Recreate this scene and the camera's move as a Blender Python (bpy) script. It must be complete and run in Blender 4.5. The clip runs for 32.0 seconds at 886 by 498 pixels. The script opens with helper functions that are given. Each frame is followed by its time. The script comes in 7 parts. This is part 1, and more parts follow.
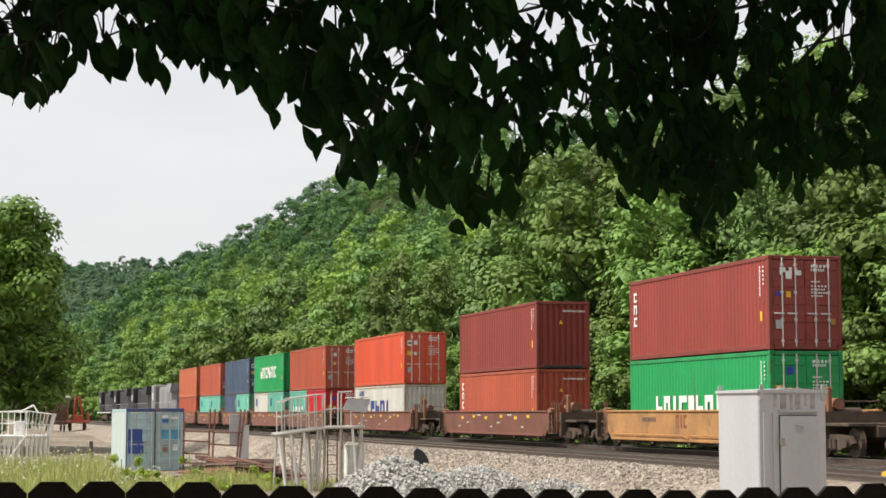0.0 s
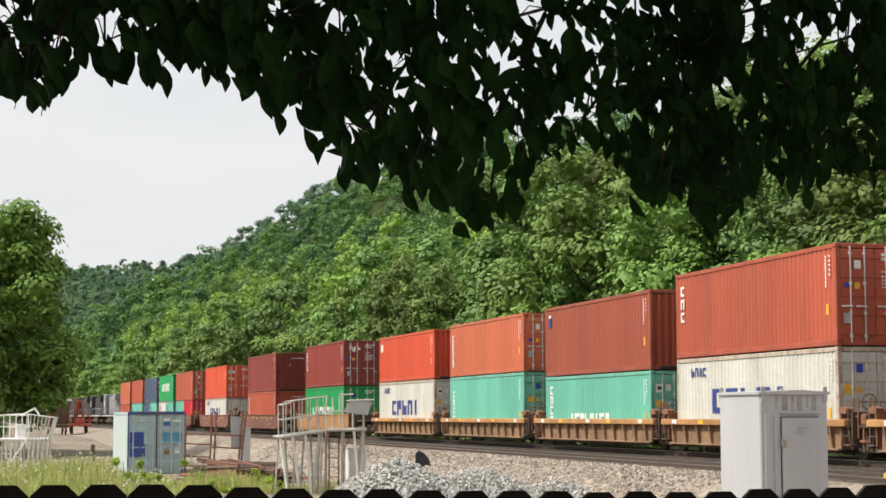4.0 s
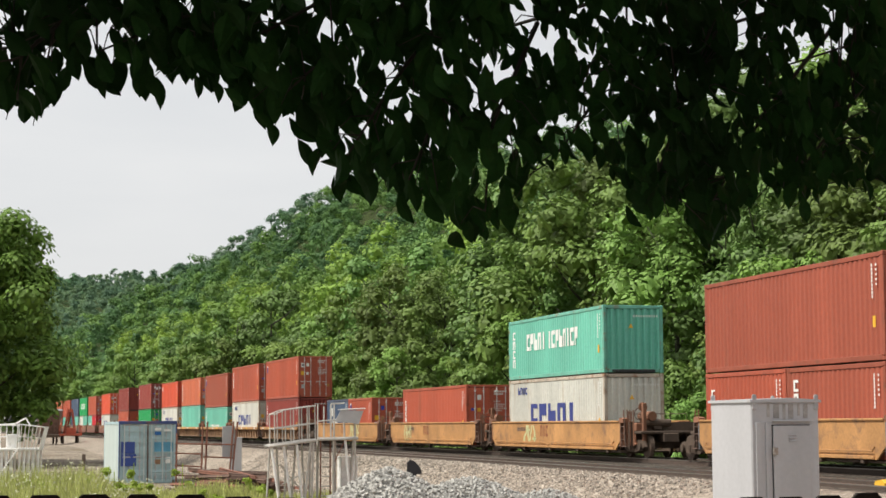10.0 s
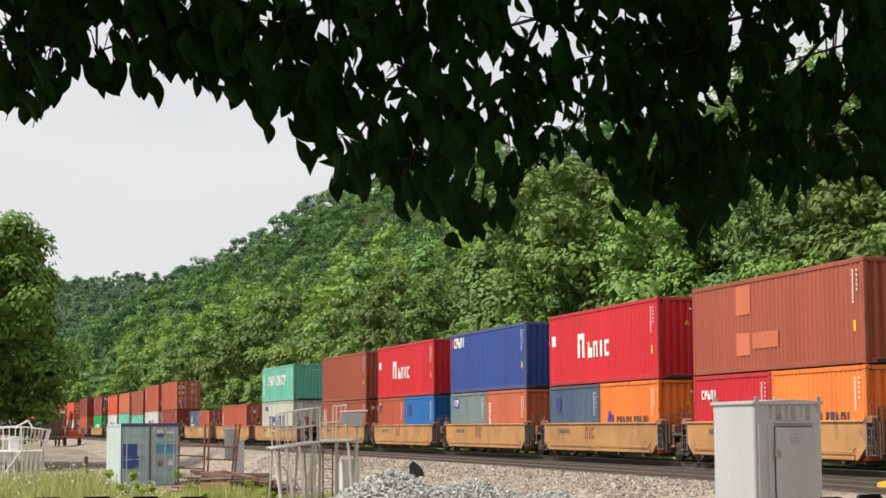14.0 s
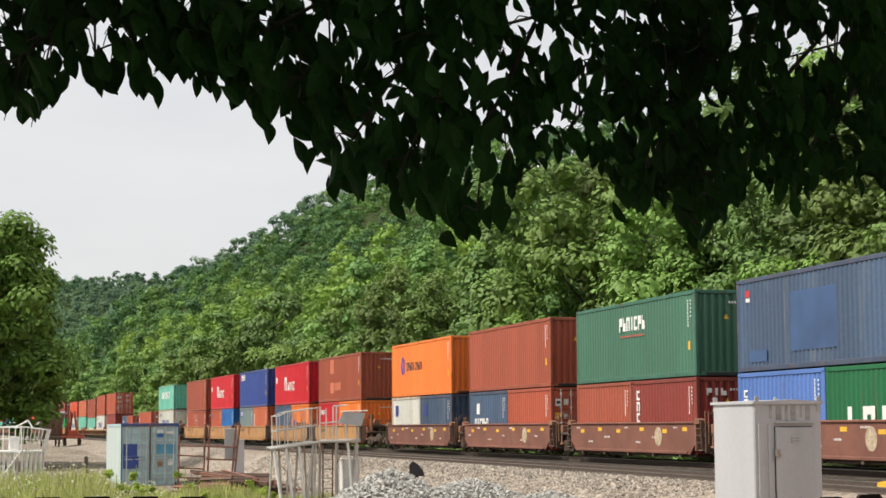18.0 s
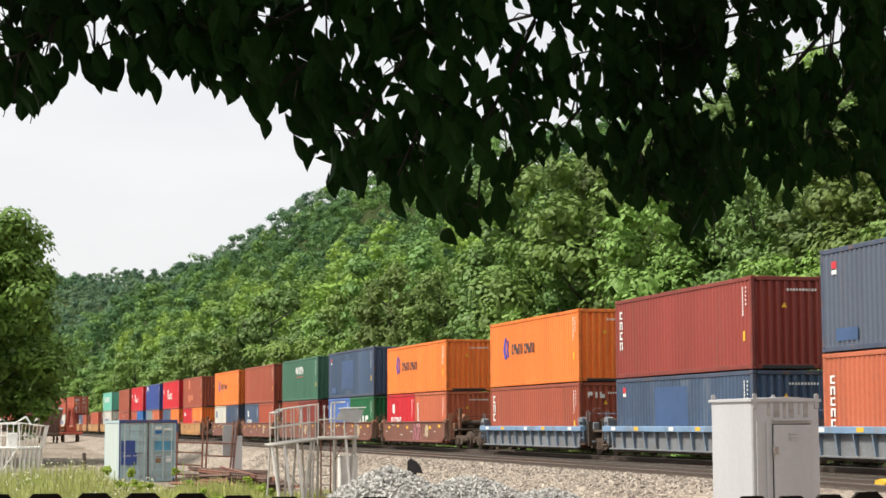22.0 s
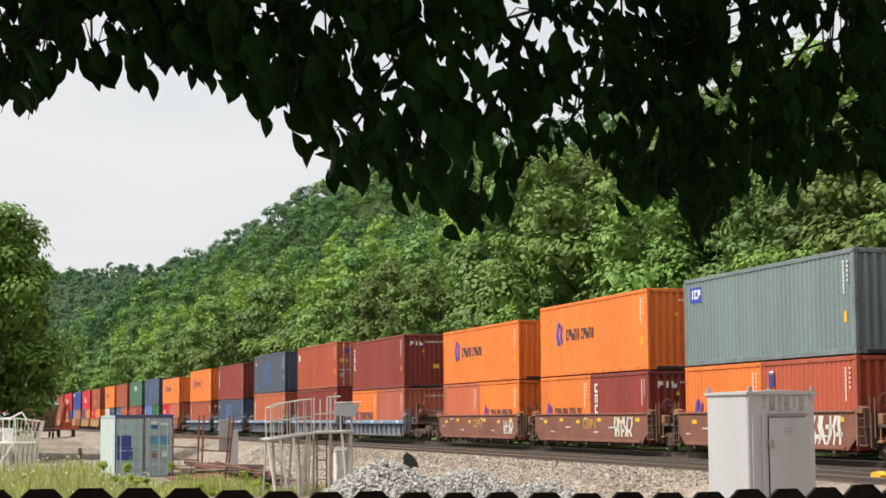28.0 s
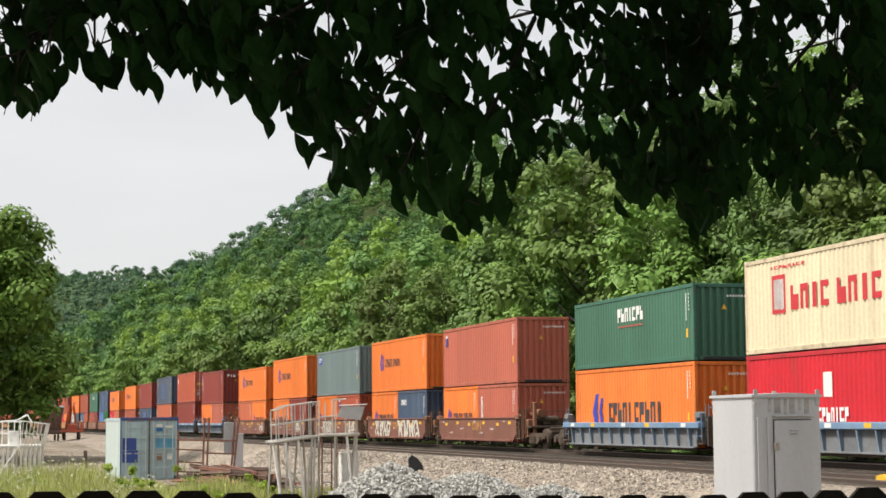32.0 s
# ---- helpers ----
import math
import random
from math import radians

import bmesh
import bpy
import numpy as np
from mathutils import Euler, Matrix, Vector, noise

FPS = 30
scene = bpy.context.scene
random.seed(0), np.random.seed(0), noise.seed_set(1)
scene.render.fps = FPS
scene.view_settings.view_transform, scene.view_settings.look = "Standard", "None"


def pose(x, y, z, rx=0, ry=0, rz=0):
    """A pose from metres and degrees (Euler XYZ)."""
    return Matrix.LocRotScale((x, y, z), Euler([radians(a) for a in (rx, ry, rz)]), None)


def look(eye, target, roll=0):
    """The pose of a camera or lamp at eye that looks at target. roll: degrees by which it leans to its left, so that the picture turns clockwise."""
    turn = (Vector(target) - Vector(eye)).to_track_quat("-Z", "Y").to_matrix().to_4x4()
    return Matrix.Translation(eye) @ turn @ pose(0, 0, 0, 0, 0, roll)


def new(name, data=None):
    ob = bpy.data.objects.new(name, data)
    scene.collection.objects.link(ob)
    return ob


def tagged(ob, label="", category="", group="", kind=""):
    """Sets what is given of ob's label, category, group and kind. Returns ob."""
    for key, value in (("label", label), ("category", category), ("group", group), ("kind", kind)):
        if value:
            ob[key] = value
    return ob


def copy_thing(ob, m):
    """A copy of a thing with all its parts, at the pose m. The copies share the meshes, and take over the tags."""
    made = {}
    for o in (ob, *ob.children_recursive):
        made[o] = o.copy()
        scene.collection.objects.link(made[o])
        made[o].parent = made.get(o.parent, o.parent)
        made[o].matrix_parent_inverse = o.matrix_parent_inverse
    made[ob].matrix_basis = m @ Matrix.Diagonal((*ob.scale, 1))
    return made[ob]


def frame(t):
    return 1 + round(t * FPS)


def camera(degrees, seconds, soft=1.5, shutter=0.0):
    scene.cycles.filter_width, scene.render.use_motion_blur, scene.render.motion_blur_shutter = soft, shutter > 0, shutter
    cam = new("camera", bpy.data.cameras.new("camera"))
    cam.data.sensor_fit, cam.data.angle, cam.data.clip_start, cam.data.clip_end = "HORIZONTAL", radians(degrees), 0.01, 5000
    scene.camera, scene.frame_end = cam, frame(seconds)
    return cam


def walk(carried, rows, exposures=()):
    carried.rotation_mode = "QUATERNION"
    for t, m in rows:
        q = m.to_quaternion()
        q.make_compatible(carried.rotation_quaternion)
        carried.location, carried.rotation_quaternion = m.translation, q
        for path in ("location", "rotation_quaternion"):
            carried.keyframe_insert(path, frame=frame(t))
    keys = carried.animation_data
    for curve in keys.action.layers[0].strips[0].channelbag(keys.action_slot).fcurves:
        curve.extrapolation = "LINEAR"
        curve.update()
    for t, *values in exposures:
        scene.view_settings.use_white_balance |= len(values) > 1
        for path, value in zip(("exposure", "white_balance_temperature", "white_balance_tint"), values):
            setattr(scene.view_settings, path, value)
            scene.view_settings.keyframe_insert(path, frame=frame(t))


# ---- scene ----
LENS = 27.702
AIM = (
    (0, 0.000, 5.225, 0.000), (0.5, -0.001, 5.181, 0.068), (1, -0.056, 5.213, 0.079), (1.5, -0.068, 5.300, -0.055),
    (2, 0.013, 5.300, -0.057), (2.5, 0.028, 5.295, -0.073), (3, -0.025, 5.309, -0.115), (3.5, -0.025, 5.309, -0.115),
    (5.5, -0.136, 5.249, -0.143), (6, -0.160, 5.282, -0.108), (6.5, -0.140, 5.281, -0.026), (7, -0.142, 5.295, 0.087),
    (7.5, -0.325, 5.511, 0.075), (8, -0.255, 5.593, -0.081), (8.5, -0.067, 5.530, -0.140), (9, 0.189, 5.517, -0.241),
    (9.5, 0.264, 5.567, -0.318), (10, 0.249, 5.578, -0.269), (10.5, 0.250, 5.599, -0.237), (11, 0.262, 5.606, -0.271),
    (11.5, 0.190, 5.622, -0.252), (12, 0.149, 5.603, -0.256), (12.5, 0.196, 5.599, -0.234), (13, 0.301, 5.586, -0.304),
    (13.5, 0.315, 5.584, -0.323), (14, 0.181, 5.640, -0.323), (14.5, 0.214, 5.664, -0.324), (16.5, 0.134, 5.638, -0.322),
    (17, 0.127, 5.641, -0.321), (17.5, 0.154, 5.640, -0.321), (18, 0.181, 5.640, -0.323), (18.5, 0.282, 5.634, -0.306),
    (19, 0.338, 5.636, -0.336), (19.5, 0.267, 5.646, -0.373), (20, 0.272, 5.625, -0.410), (20.5, 0.299, 5.624, -0.411),
    (21, 0.263, 5.623, -0.396), (21.5, 0.225, 5.583, -0.315), (22, 0.233, 5.544, -0.242), (22.5, 0.305, 5.516, -0.239),
    (23, 0.410, 5.472, -0.332), (23.5, 0.486, 5.440, -0.281), (24, 0.462, 5.429, -0.193), (24.5, 0.418, 5.308, -0.319),
    (25, 0.358, 5.293, -0.502), (25.5, 0.407, 5.350, -0.539), (27.5, 0.457, 5.329, -0.394), (28, 0.380, 5.352, -0.422),
    (28.5, 0.301, 5.398, -0.451), (29, 0.257, 5.419, -0.462), (29.5, 0.271, 5.405, -0.407), (30, 0.203, 5.422, -0.469),
    (30.5, 0.136, 5.454, -0.404), (31, 0.133, 5.462, -0.397), (31.5, 0.217, 5.433, -0.406), (32, 0.217, 5.441, -0.403),
)


def aim(yaw, pitch, roll):
    """The hand-held camera: it stays on one spot and turns a little (degrees; yaw to the right)."""
    y, p = radians(yaw), radians(pitch)
    way = Vector((math.sin(y) * math.cos(p), math.cos(y) * math.cos(p), math.sin(p)))
    return look(EYE, EYE + way * 10, roll)


EYE = Vector((0, 0, 1.6))
cam = camera(LENS, 32.0, soft=1.6)
walk(cam, [(t, aim(a, b, c)) for t, a, b, c in AIM],
     [(0, 0.05), (3, 0.05), (8, 0.03), (9, -0.06), (11, -0.03), (20, -0.03), (21, -0.02), (21.5, 0.08), (22, 0.16), (23, 0.10), (24, 0.04), (25, 0.04), (28, 0.02), (32, 0.0)])

# ---- daylight: a bright veil of cloud with a weak, soft sun to the left of the track ----
SUN_UP, SUN_TURN = 52.0, 260.0  # degrees above the horizon; clockwise from +y
world = bpy.data.worlds.new("sky")
scene.world = world
world.use_nodes = True
wn, wl = world.node_tree.nodes, world.node_tree.links
wn.clear()
w_out, w_bg = wn.new("ShaderNodeOutputWorld"), wn.new("ShaderNodeBackground")
sky, w_mix, w_ramp = wn.new("ShaderNodeTexSky"), wn.new("ShaderNodeMixRGB"), wn.new("ShaderNodeValToRGB")
w_noise, w_map, w_co = wn.new("ShaderNodeTexNoise"), wn.new("ShaderNodeMapping"), wn.new("ShaderNodeTexCoord")
w_gain = wn.new("ShaderNodeMixRGB")
sky.sky_type, sky.sun_disc = "NISHITA", False
sky.sun_elevation, sky.sun_rotation = radians(SUN_UP), radians(SUN_TURN)
sky.dust_density, sky.air_density = 4.0, 1.0
w_gain.blend_type, w_gain.inputs[0].default_value, w_gain.inputs[2].default_value = "MULTIPLY", 1.0, (0.10, 0.10, 0.10, 1)
w_map.inputs["Scale"].default_value = (1.2, 1.2, 5.0)
w_noise.inputs["Scale"].default_value, w_noise.inputs["Detail"].default_value = 2.2, 5.0
w_ramp.color_ramp.elements[0].position, w_ramp.color_ramp.elements[0].color = 0.32, (0.82, 0.835, 0.85, 1)
w_ramp.color_ramp.elements[1].position, w_ramp.color_ramp.elements[1].color = 0.68, (0.945, 0.945, 0.94, 1)
w_mix.inputs[0].default_value = 0.86
w_bg.inputs["Strength"].default_value = 1.0
wl.new(w_co.outputs["Generated"], w_map.inputs["Vector"])
wl.new(w_map.outputs["Vector"], w_noise.inputs["Vector"])
wl.new(w_noise.outputs["Fac"], w_ramp.inputs["Fac"])
wl.new(sky.outputs["Color"], w_gain.inputs[1])
wl.new(w_gain.outputs["Color"], w_mix.inputs[1])
wl.new(w_ramp.outputs["Color"], w_mix.inputs[2])
wl.new(w_mix.outputs["Color"], w_bg.inputs["Color"])
wl.new(w_bg.outputs["Background"], w_out.inputs["Surface"])
sun = new("sun", bpy.data.lights.new("sun", "SUN"))
sun.data.energy, sun.data.angle, sun.data.color = 4.9, radians(8), (1.0, 0.95, 0.87)
to_sun = Vector((math.sin(radians(SUN_TURN)) * math.cos(radians(SUN_UP)), math.cos(radians(SUN_TURN)) * math.cos(radians(SUN_UP)), math.sin(radians(SUN_UP))))
sun.matrix_world = look(Vector((-30, 40, 60)), Vector((-30, 40, 60)) - to_sun)


# ---- materials ----
def material(name, colour, rough=0.6, metal=0.0, scale=4.0, vary=0.25, grain=40.0, bump=0.15, dirt=None, dirt_amount=0.0, streak=False, island=False, each=0.0, lift=0.0, spec=0.5, own=0.0):
    """Two scales of variation, an optional second colour in stains, and a fine relief. each: brightness that differs from piece to piece."""
    m = bpy.data.materials.new(name)
    m.use_nodes = True
    n, l = m.node_tree.nodes, m.node_tree.links
    b = n["Principled BSDF"]
    b.inputs["Roughness"].default_value, b.inputs["Metallic"].default_value = rough, metal
    b.inputs["Specular IOR Level"].default_value = spec
    co = n.new("ShaderNodeTexCoord")
    big, fine = n.new("ShaderNodeTexNoise"), n.new("ShaderNodeTexNoise")
    big.inputs["Scale"].default_value, big.inputs["Detail"].default_value = scale, 5
    fine.inputs["Scale"].default_value, fine.inputs["Detail"].default_value = grain, 3
    place = co.outputs["Object"]
    info = n.new("ShaderNodeObjectInfo")
    shift = n.new("ShaderNodeVectorMath")
    shift.operation = "ADD"
    l.new(place, shift.inputs[0])
    many = n.new("ShaderNodeVectorMath")
    many.operation = "SCALE"
    many.inputs["Scale"].default_value = 37.0
    l.new(info.outputs["Random"], many.inputs[0])
    l.new(many.outputs[0], shift.inputs[1])
    place = shift.outputs[0]
    if streak:
        mp = n.new("ShaderNodeMapping")
        mp.inputs["Scale"].default_value = (1, 1, 0.12)
        l.new(place, mp.inputs["Vector"])
        l.new(mp.outputs["Vector"], big.inputs["Vector"])
    else:
        l.new(place, big.inputs["Vector"])
    l.new(place, fine.inputs["Vector"])
    span = n.new("ShaderNodeMapRange")
    span.inputs["From Min"].default_value, span.inputs["From Max"].default_value = 0.3, 0.7
    span.inputs["To Min"].default_value, span.inputs["To Max"].default_value = 1 - vary, 1 + vary
    l.new(big.outputs["Fac"], span.inputs["Value"])
    mul = n.new("ShaderNodeMixRGB")
    mul.blend_type, mul.inputs[0].default_value, mul.inputs[1].default_value = "MULTIPLY", 1.0, (*colour, 1)
    l.new(span.outputs["Result"], mul.inputs[2])
    colour_out = mul.outputs["Color"]
    sp2 = n.new("ShaderNodeMapRange")
    sp2.inputs["From Min"].default_value, sp2.inputs["From Max"].default_value = 0.3, 0.7
    sp2.inputs["To Min"].default_value, sp2.inputs["To Max"].default_value = 1 - vary * 0.5, 1 + vary * 0.5
    l.new(fine.outputs["Fac"], sp2.inputs["Value"])
    mul2 = n.new("ShaderNodeMixRGB")
    mul2.blend_type, mul2.inputs[0].default_value = "MULTIPLY", 1.0
    l.new(colour_out, mul2.inputs[1])
    l.new(sp2.outputs["Result"], mul2.inputs[2])
    colour_out = mul2.outputs["Color"]
    if each:
        ran = n.new("ShaderNodeMapRange")
        ran.inputs["To Min"].default_value, ran.inputs["To Max"].default_value = 1 - each, 1 + each
        if island:
            geo = n.new("ShaderNodeNewGeometry")
            l.new(geo.outputs["Random Per Island"], ran.inputs["Value"])
        else:
            l.new(info.outputs["Random"], ran.inputs["Value"])
        mul3 = n.new("ShaderNodeMixRGB")
        mul3.blend_type, mul3.inputs[0].default_value = "MULTIPLY", 1.0
        l.new(colour_out, mul3.inputs[1])
        l.new(ran.outputs["Result"], mul3.inputs[2])
        colour_out = mul3.outputs["Color"]
    if own:
        hue = n.new("ShaderNodeHueSaturation")
        for socket, low, top in (("Value", 1 - own, 1 + own), ("Hue", 0.5 - own * 0.03, 0.5 + own * 0.05)):
            rr = n.new("ShaderNodeMapRange")
            rr.inputs["To Min"].default_value, rr.inputs["To Max"].default_value = low, top
            l.new(info.outputs["Random"], rr.inputs["Value"])
            l.new(rr.outputs["Result"], hue.inputs[socket])
        l.new(colour_out, hue.inputs["Color"])
        colour_out = hue.outputs["Color"]
    if dirt:
        st = n.new("ShaderNodeTexNoise")
        st.inputs["Scale"].default_value, st.inputs["Detail"].default_value, st.inputs["Roughness"].default_value = scale * 1.7, 8, 0.7
        l.new((mp.outputs["Vector"] if streak else place), st.inputs["Vector"])
        cut = n.new("ShaderNodeMapRange")
        cut.inputs["From Min"].default_value, cut.inputs["From Max"].default_value = 0.66 - dirt_amount * 0.4, 0.80 - dirt_amount * 0.3
        l.new(st.outputs["Fac"], cut.inputs["Value"])
        mixd = n.new("ShaderNodeMixRGB")
        mixd.inputs[2].default_value = (*dirt, 1)
        l.new(cut.outputs["Result"], mixd.inputs[0])
        l.new(colour_out, mixd.inputs[1])
        colour_out = mixd.outputs["Color"]
    l.new(colour_out, b.inputs["Base Color"])
    if bump:
        bp = n.new("ShaderNodeBump")
        bp.inputs["Strength"].default_value, bp.inputs["Distance"].default_value = bump, 0.02
        l.new(fine.outputs["Fac"], bp.inputs["Height"])
        l.new(bp.outputs["Normal"], b.inputs["Normal"])
    if lift:
        b.inputs["Transmission Weight"].default_value = 0.0
        b.inputs["Subsurface Weight"].default_value = 0.0
        tr = n.new("ShaderNodeBsdfTranslucent")
        ad = n.new("ShaderNodeMixShader")
        ad.inputs[0].default_value = lift
        l.new(colour_out, tr.inputs["Color"])
        l.new(b.outputs[0], ad.inputs[1])
        l.new(tr.outputs[0], ad.inputs[2])
        l.new(ad.outputs[0], n["Material Output"].inputs["Surface"])
    return m


RUST = (0.16, 0.07, 0.035)
PAINT = {}
for key, col in {
    "maroon": (0.262, 0.044, 0.032), "brick": (0.41, 0.085, 0.042), "redbrown": (0.345, 0.080, 0.042), "orangered": (0.62, 0.085, 0.034), "rust_orange": (0.52, 0.135, 0.062),
    "salmon": (0.46, 0.125, 0.078), "kred": (0.56, 0.014, 0.026), "orange": (0.80, 0.205, 0.036), "blue": (0.030, 0.065, 0.27), "navy": (0.056, 0.090, 0.150),
    "slate": (0.085, 0.104, 0.142), "sky_blue": (0.014, 0.13, 0.38), "pale_blue": (0.085, 0.17, 0.43), "aqua": (0.15, 0.48, 0.36), "green": (0.010, 0.31, 0.085),
    "capital": (0.056, 0.155, 0.098), "darkgreen": (0.010, 0.13, 0.045), "white": (0.60, 0.60, 0.54), "cream": (0.74, 0.64, 0.44), "grey": (0.17, 0.225, 0.225),
}.items():
    PAINT[key] = material("paint_" + key, col, rough=0.5, scale=0.5, vary=0.13, grain=9, bump=0.04, dirt=(col[0] * 0.5 + 0.06, col[1] * 0.5 + 0.035, col[2] * 0.5 + 0.02), dirt_amount=0.19, streak=True, each=0.06)
PAINT["white"] = material("paint_stained_white", (0.58, 0.575, 0.51), rough=0.55, scale=0.7, vary=0.14, grain=9, bump=0.05, dirt=(0.36, 0.22, 0.11), dirt_amount=0.27, streak=True, each=0.06)
PAINT["navy"] = material("paint_worn_navy", (0.056, 0.090, 0.150), rough=0.5, scale=0.6, vary=0.2, grain=9, bump=0.05, dirt=(0.13, 0.16, 0.19), dirt_amount=0.30, streak=True, each=0.08)
FRAME_PAINT = {
    "white": material("rust_stained_white_frame", (0.46, 0.40, 0.32), rough=0.6, scale=1.5, vary=0.2, dirt=(0.26, 0.11, 0.045), dirt_amount=0.42),
    "blue": material("rust_stained_blue_frame", (0.045, 0.07, 0.20), rough=0.6, scale=1.5, vary=0.2, dirt=(0.17, 0.085, 0.05), dirt_amount=0.38),
    "aqua": material("rust_stained_aqua_frame", (0.14, 0.40, 0.30), rough=0.6, scale=1.5, vary=0.2, dirt=(0.26, 0.12, 0.06), dirt_amount=0.30),
}
FRAME_PAINT["slate"] = FRAME_PAINT["navy"] = material("rust_stained_slate_frame", (0.052, 0.070, 0.112), rough=0.6, scale=1.5, vary=0.2, dirt=(0.15, 0.085, 0.055), dirt_amount=0.34)
for key, col in {"maroon": (0.20, 0.036, 0.025), "brick": (0.36, 0.078, 0.040), "redbrown": (0.28, 0.068, 0.035), "orangered": (0.52, 0.078, 0.034), "rust_orange": (0.44, 0.12, 0.056), "salmon": (0.40, 0.11, 0.068),
                 "kred": (0.44, 0.018, 0.026), "orange": (0.70, 0.17, 0.025), "green": (0.015, 0.24, 0.07), "capital": (0.040, 0.13, 0.085), "cream": (0.58, 0.49, 0.33), "grey": (0.15, 0.19, 0.19)}.items():
    FRAME_PAINT[key] = material("worn_frame_" + key, col, rough=0.6, scale=1.3, vary=0.18, grain=12, bump=0.06, dirt=(col[0] * 0.3 + 0.075, col[1] * 0.3 + 0.035, col[2] * 0.3 + 0.02), dirt_amount=0.30)
CAR = {
    "yellow": material("yellow_car_paint", (0.43, 0.220, 0.080), rough=0.65, scale=0.8, vary=0.22, grain=12, bump=0.08, dirt=(0.22, 0.12, 0.065), dirt_amount=0.34, each=0.08),
    "brown": material("brown_car_paint", (0.19, 0.075, 0.050), rough=0.7, scale=0.8, vary=0.18, grain=12, bump=0.08, dirt=(0.10, 0.055, 0.04), dirt_amount=0.25, each=0.10),
    "blue": material("blue_car_paint", (0.17, 0.27, 0.40), rough=0.65, scale=0.8, vary=0.18, grain=12, bump=0.08, dirt=(0.20, 0.19, 0.18), dirt_amount=0.32, each=0.08),
    "rusty": material("rusty_brown_steel", (0.23, 0.105, 0.058), rough=0.8, scale=0.8, vary=0.25, grain=12, bump=0.08, dirt=(0.10, 0.06, 0.045), dirt_amount=0.3, each=0.12),
    "tan": material("tan_grimy_steel", (0.25, 0.15, 0.08), rough=0.8, scale=0.8, vary=0.28, grain=12, bump=0.08, dirt=(0.09, 0.06, 0.045), dirt_amount=0.34, each=0.12),
    "grimy": material("grey_grimy_steel", (0.17, 0.18, 0.19), rough=0.75, scale=0.8, vary=0.22, grain=12, bump=0.08, dirt=(0.14, 0.11, 0.09), dirt_amount=0.35, each=0.10),
}
RIB_BLUE = material("grimy_blue_rib", (0.19, 0.25, 0.32), rough=0.7, scale=1.5, vary=0.25, dirt=(0.13, 0.11, 0.09), dirt_amount=0.36, each=0.15)
M_PATCH = material("faded_blue_patch", (0.042, 0.085, 0.185), rough=0.55, scale=0.8, vary=0.2, bump=0.03)
M_WHITE = material("white_lettering", (0.72, 0.72, 0.68), vary=0.08, bump=0)
M_DARK = material("dark_lettering", (0.05, 0.045, 0.05), vary=0.1, bump=0)
M_NAVY = material("navy_lettering", (0.03, 0.045, 0.20), vary=0.1, bump=0)
M_BLUEMARK = material("blue_mark", (0.03, 0.05, 0.36), vary=0.1, bump=0)
M_REDMARK = material("red_mark", (0.52, 0.03, 0.04), vary=0.1, bump=0)
M_YELLOW = material("yellow_marking", (0.75, 0.42, 0.03), vary=0.1, bump=0)
M_OCHRE = material("worn_ochre_marking", (0.42, 0.20, 0.045), vary=0.25, bump=0)
M_EMBLEM = material("worn_cream_emblem", (0.46, 0.37, 0.25), scale=5, vary=0.3, bump=0, dirt=(0.22, 0.10, 0.07), dirt_amount=0.32)
M_FADEDRED = material("faded_red_mark", (0.30, 0.09, 0.06), vary=0.3, bump=0)
M_BROWNMARK = material("brown_lettering", (0.22, 0.07, 0.03), vary=0.1, bump=0)
M_STEEL = material("dark_bogie_steel", (0.080, 0.054, 0.037), rough=0.75, scale=3, vary=0.3, grain=25, bump=0.2, dirt=(0.11, 0.07, 0.045), dirt_amount=0.25)
M_CAST = material("corner_casting_steel", (0.12, 0.075, 0.055), rough=0.7, vary=0.3)
M_RAILTOP = material("polished_rail", (0.42, 0.40, 0.38), rough=0.28, metal=0.9, vary=0.1)
M_RAIL = material("rusty_rail", (0.070, 0.048, 0.036), rough=0.85, vary=0.2)
M_TIE = material("creosoted_timber", (0.085, 0.062, 0.048), rough=0.9, scale=3, vary=0.3, bump=0.4, each=0.25)
M_GALV = material("galvanised_steel", (0.42, 0.42, 0.42), rough=0.5, metal=0.25, scale=3, vary=0.12, grain=30, dirt=(0.26, 0.22, 0.18), dirt_amount=0.1)
M_ROD = material("pale_zinc_rod", (0.55, 0.53, 0.50), rough=0.55, scale=3, vary=0.15, grain=30, dirt=(0.30, 0.20, 0.14), dirt_amount=0.12)
M_CABINET = material("grey_cabinet_paint", (0.45, 0.45, 0.46), rough=0.45, scale=1.2, vary=0.07, grain=14, bump=0.03, dirt=(0.30, 0.27, 0.23), dirt_amount=0.10, streak=True)
M_HINGE = material("rust_stained_galvanised", (0.34, 0.31, 0.28), rough=0.6, scale=9, vary=0.3, dirt=(0.20, 0.10, 0.05), dirt_amount=0.45)
M_STAIN = material("run_off_stain", (0.33, 0.31, 0.29), rough=0.7, scale=4, vary=0.3, bump=0)
M_BLACK = material("black_rubber", (0.02, 0.02, 0.022), rough=0.6, vary=0.2)
M_SCRAP = material("dark_rusty_scrap", (0.105, 0.062, 0.045), rough=0.9, scale=5, vary=0.35, each=0.4)
M_RUSTPIPE = material("rusted_steel_frame", (0.20, 0.085, 0.055), rough=0.85, scale=5, vary=0.35)
M_CRANE = material("orange_machine_paint", (0.34, 0.065, 0.03), rough=0.5, vary=0.2, dirt=(0.12, 0.06, 0.04), dirt_amount=0.2)
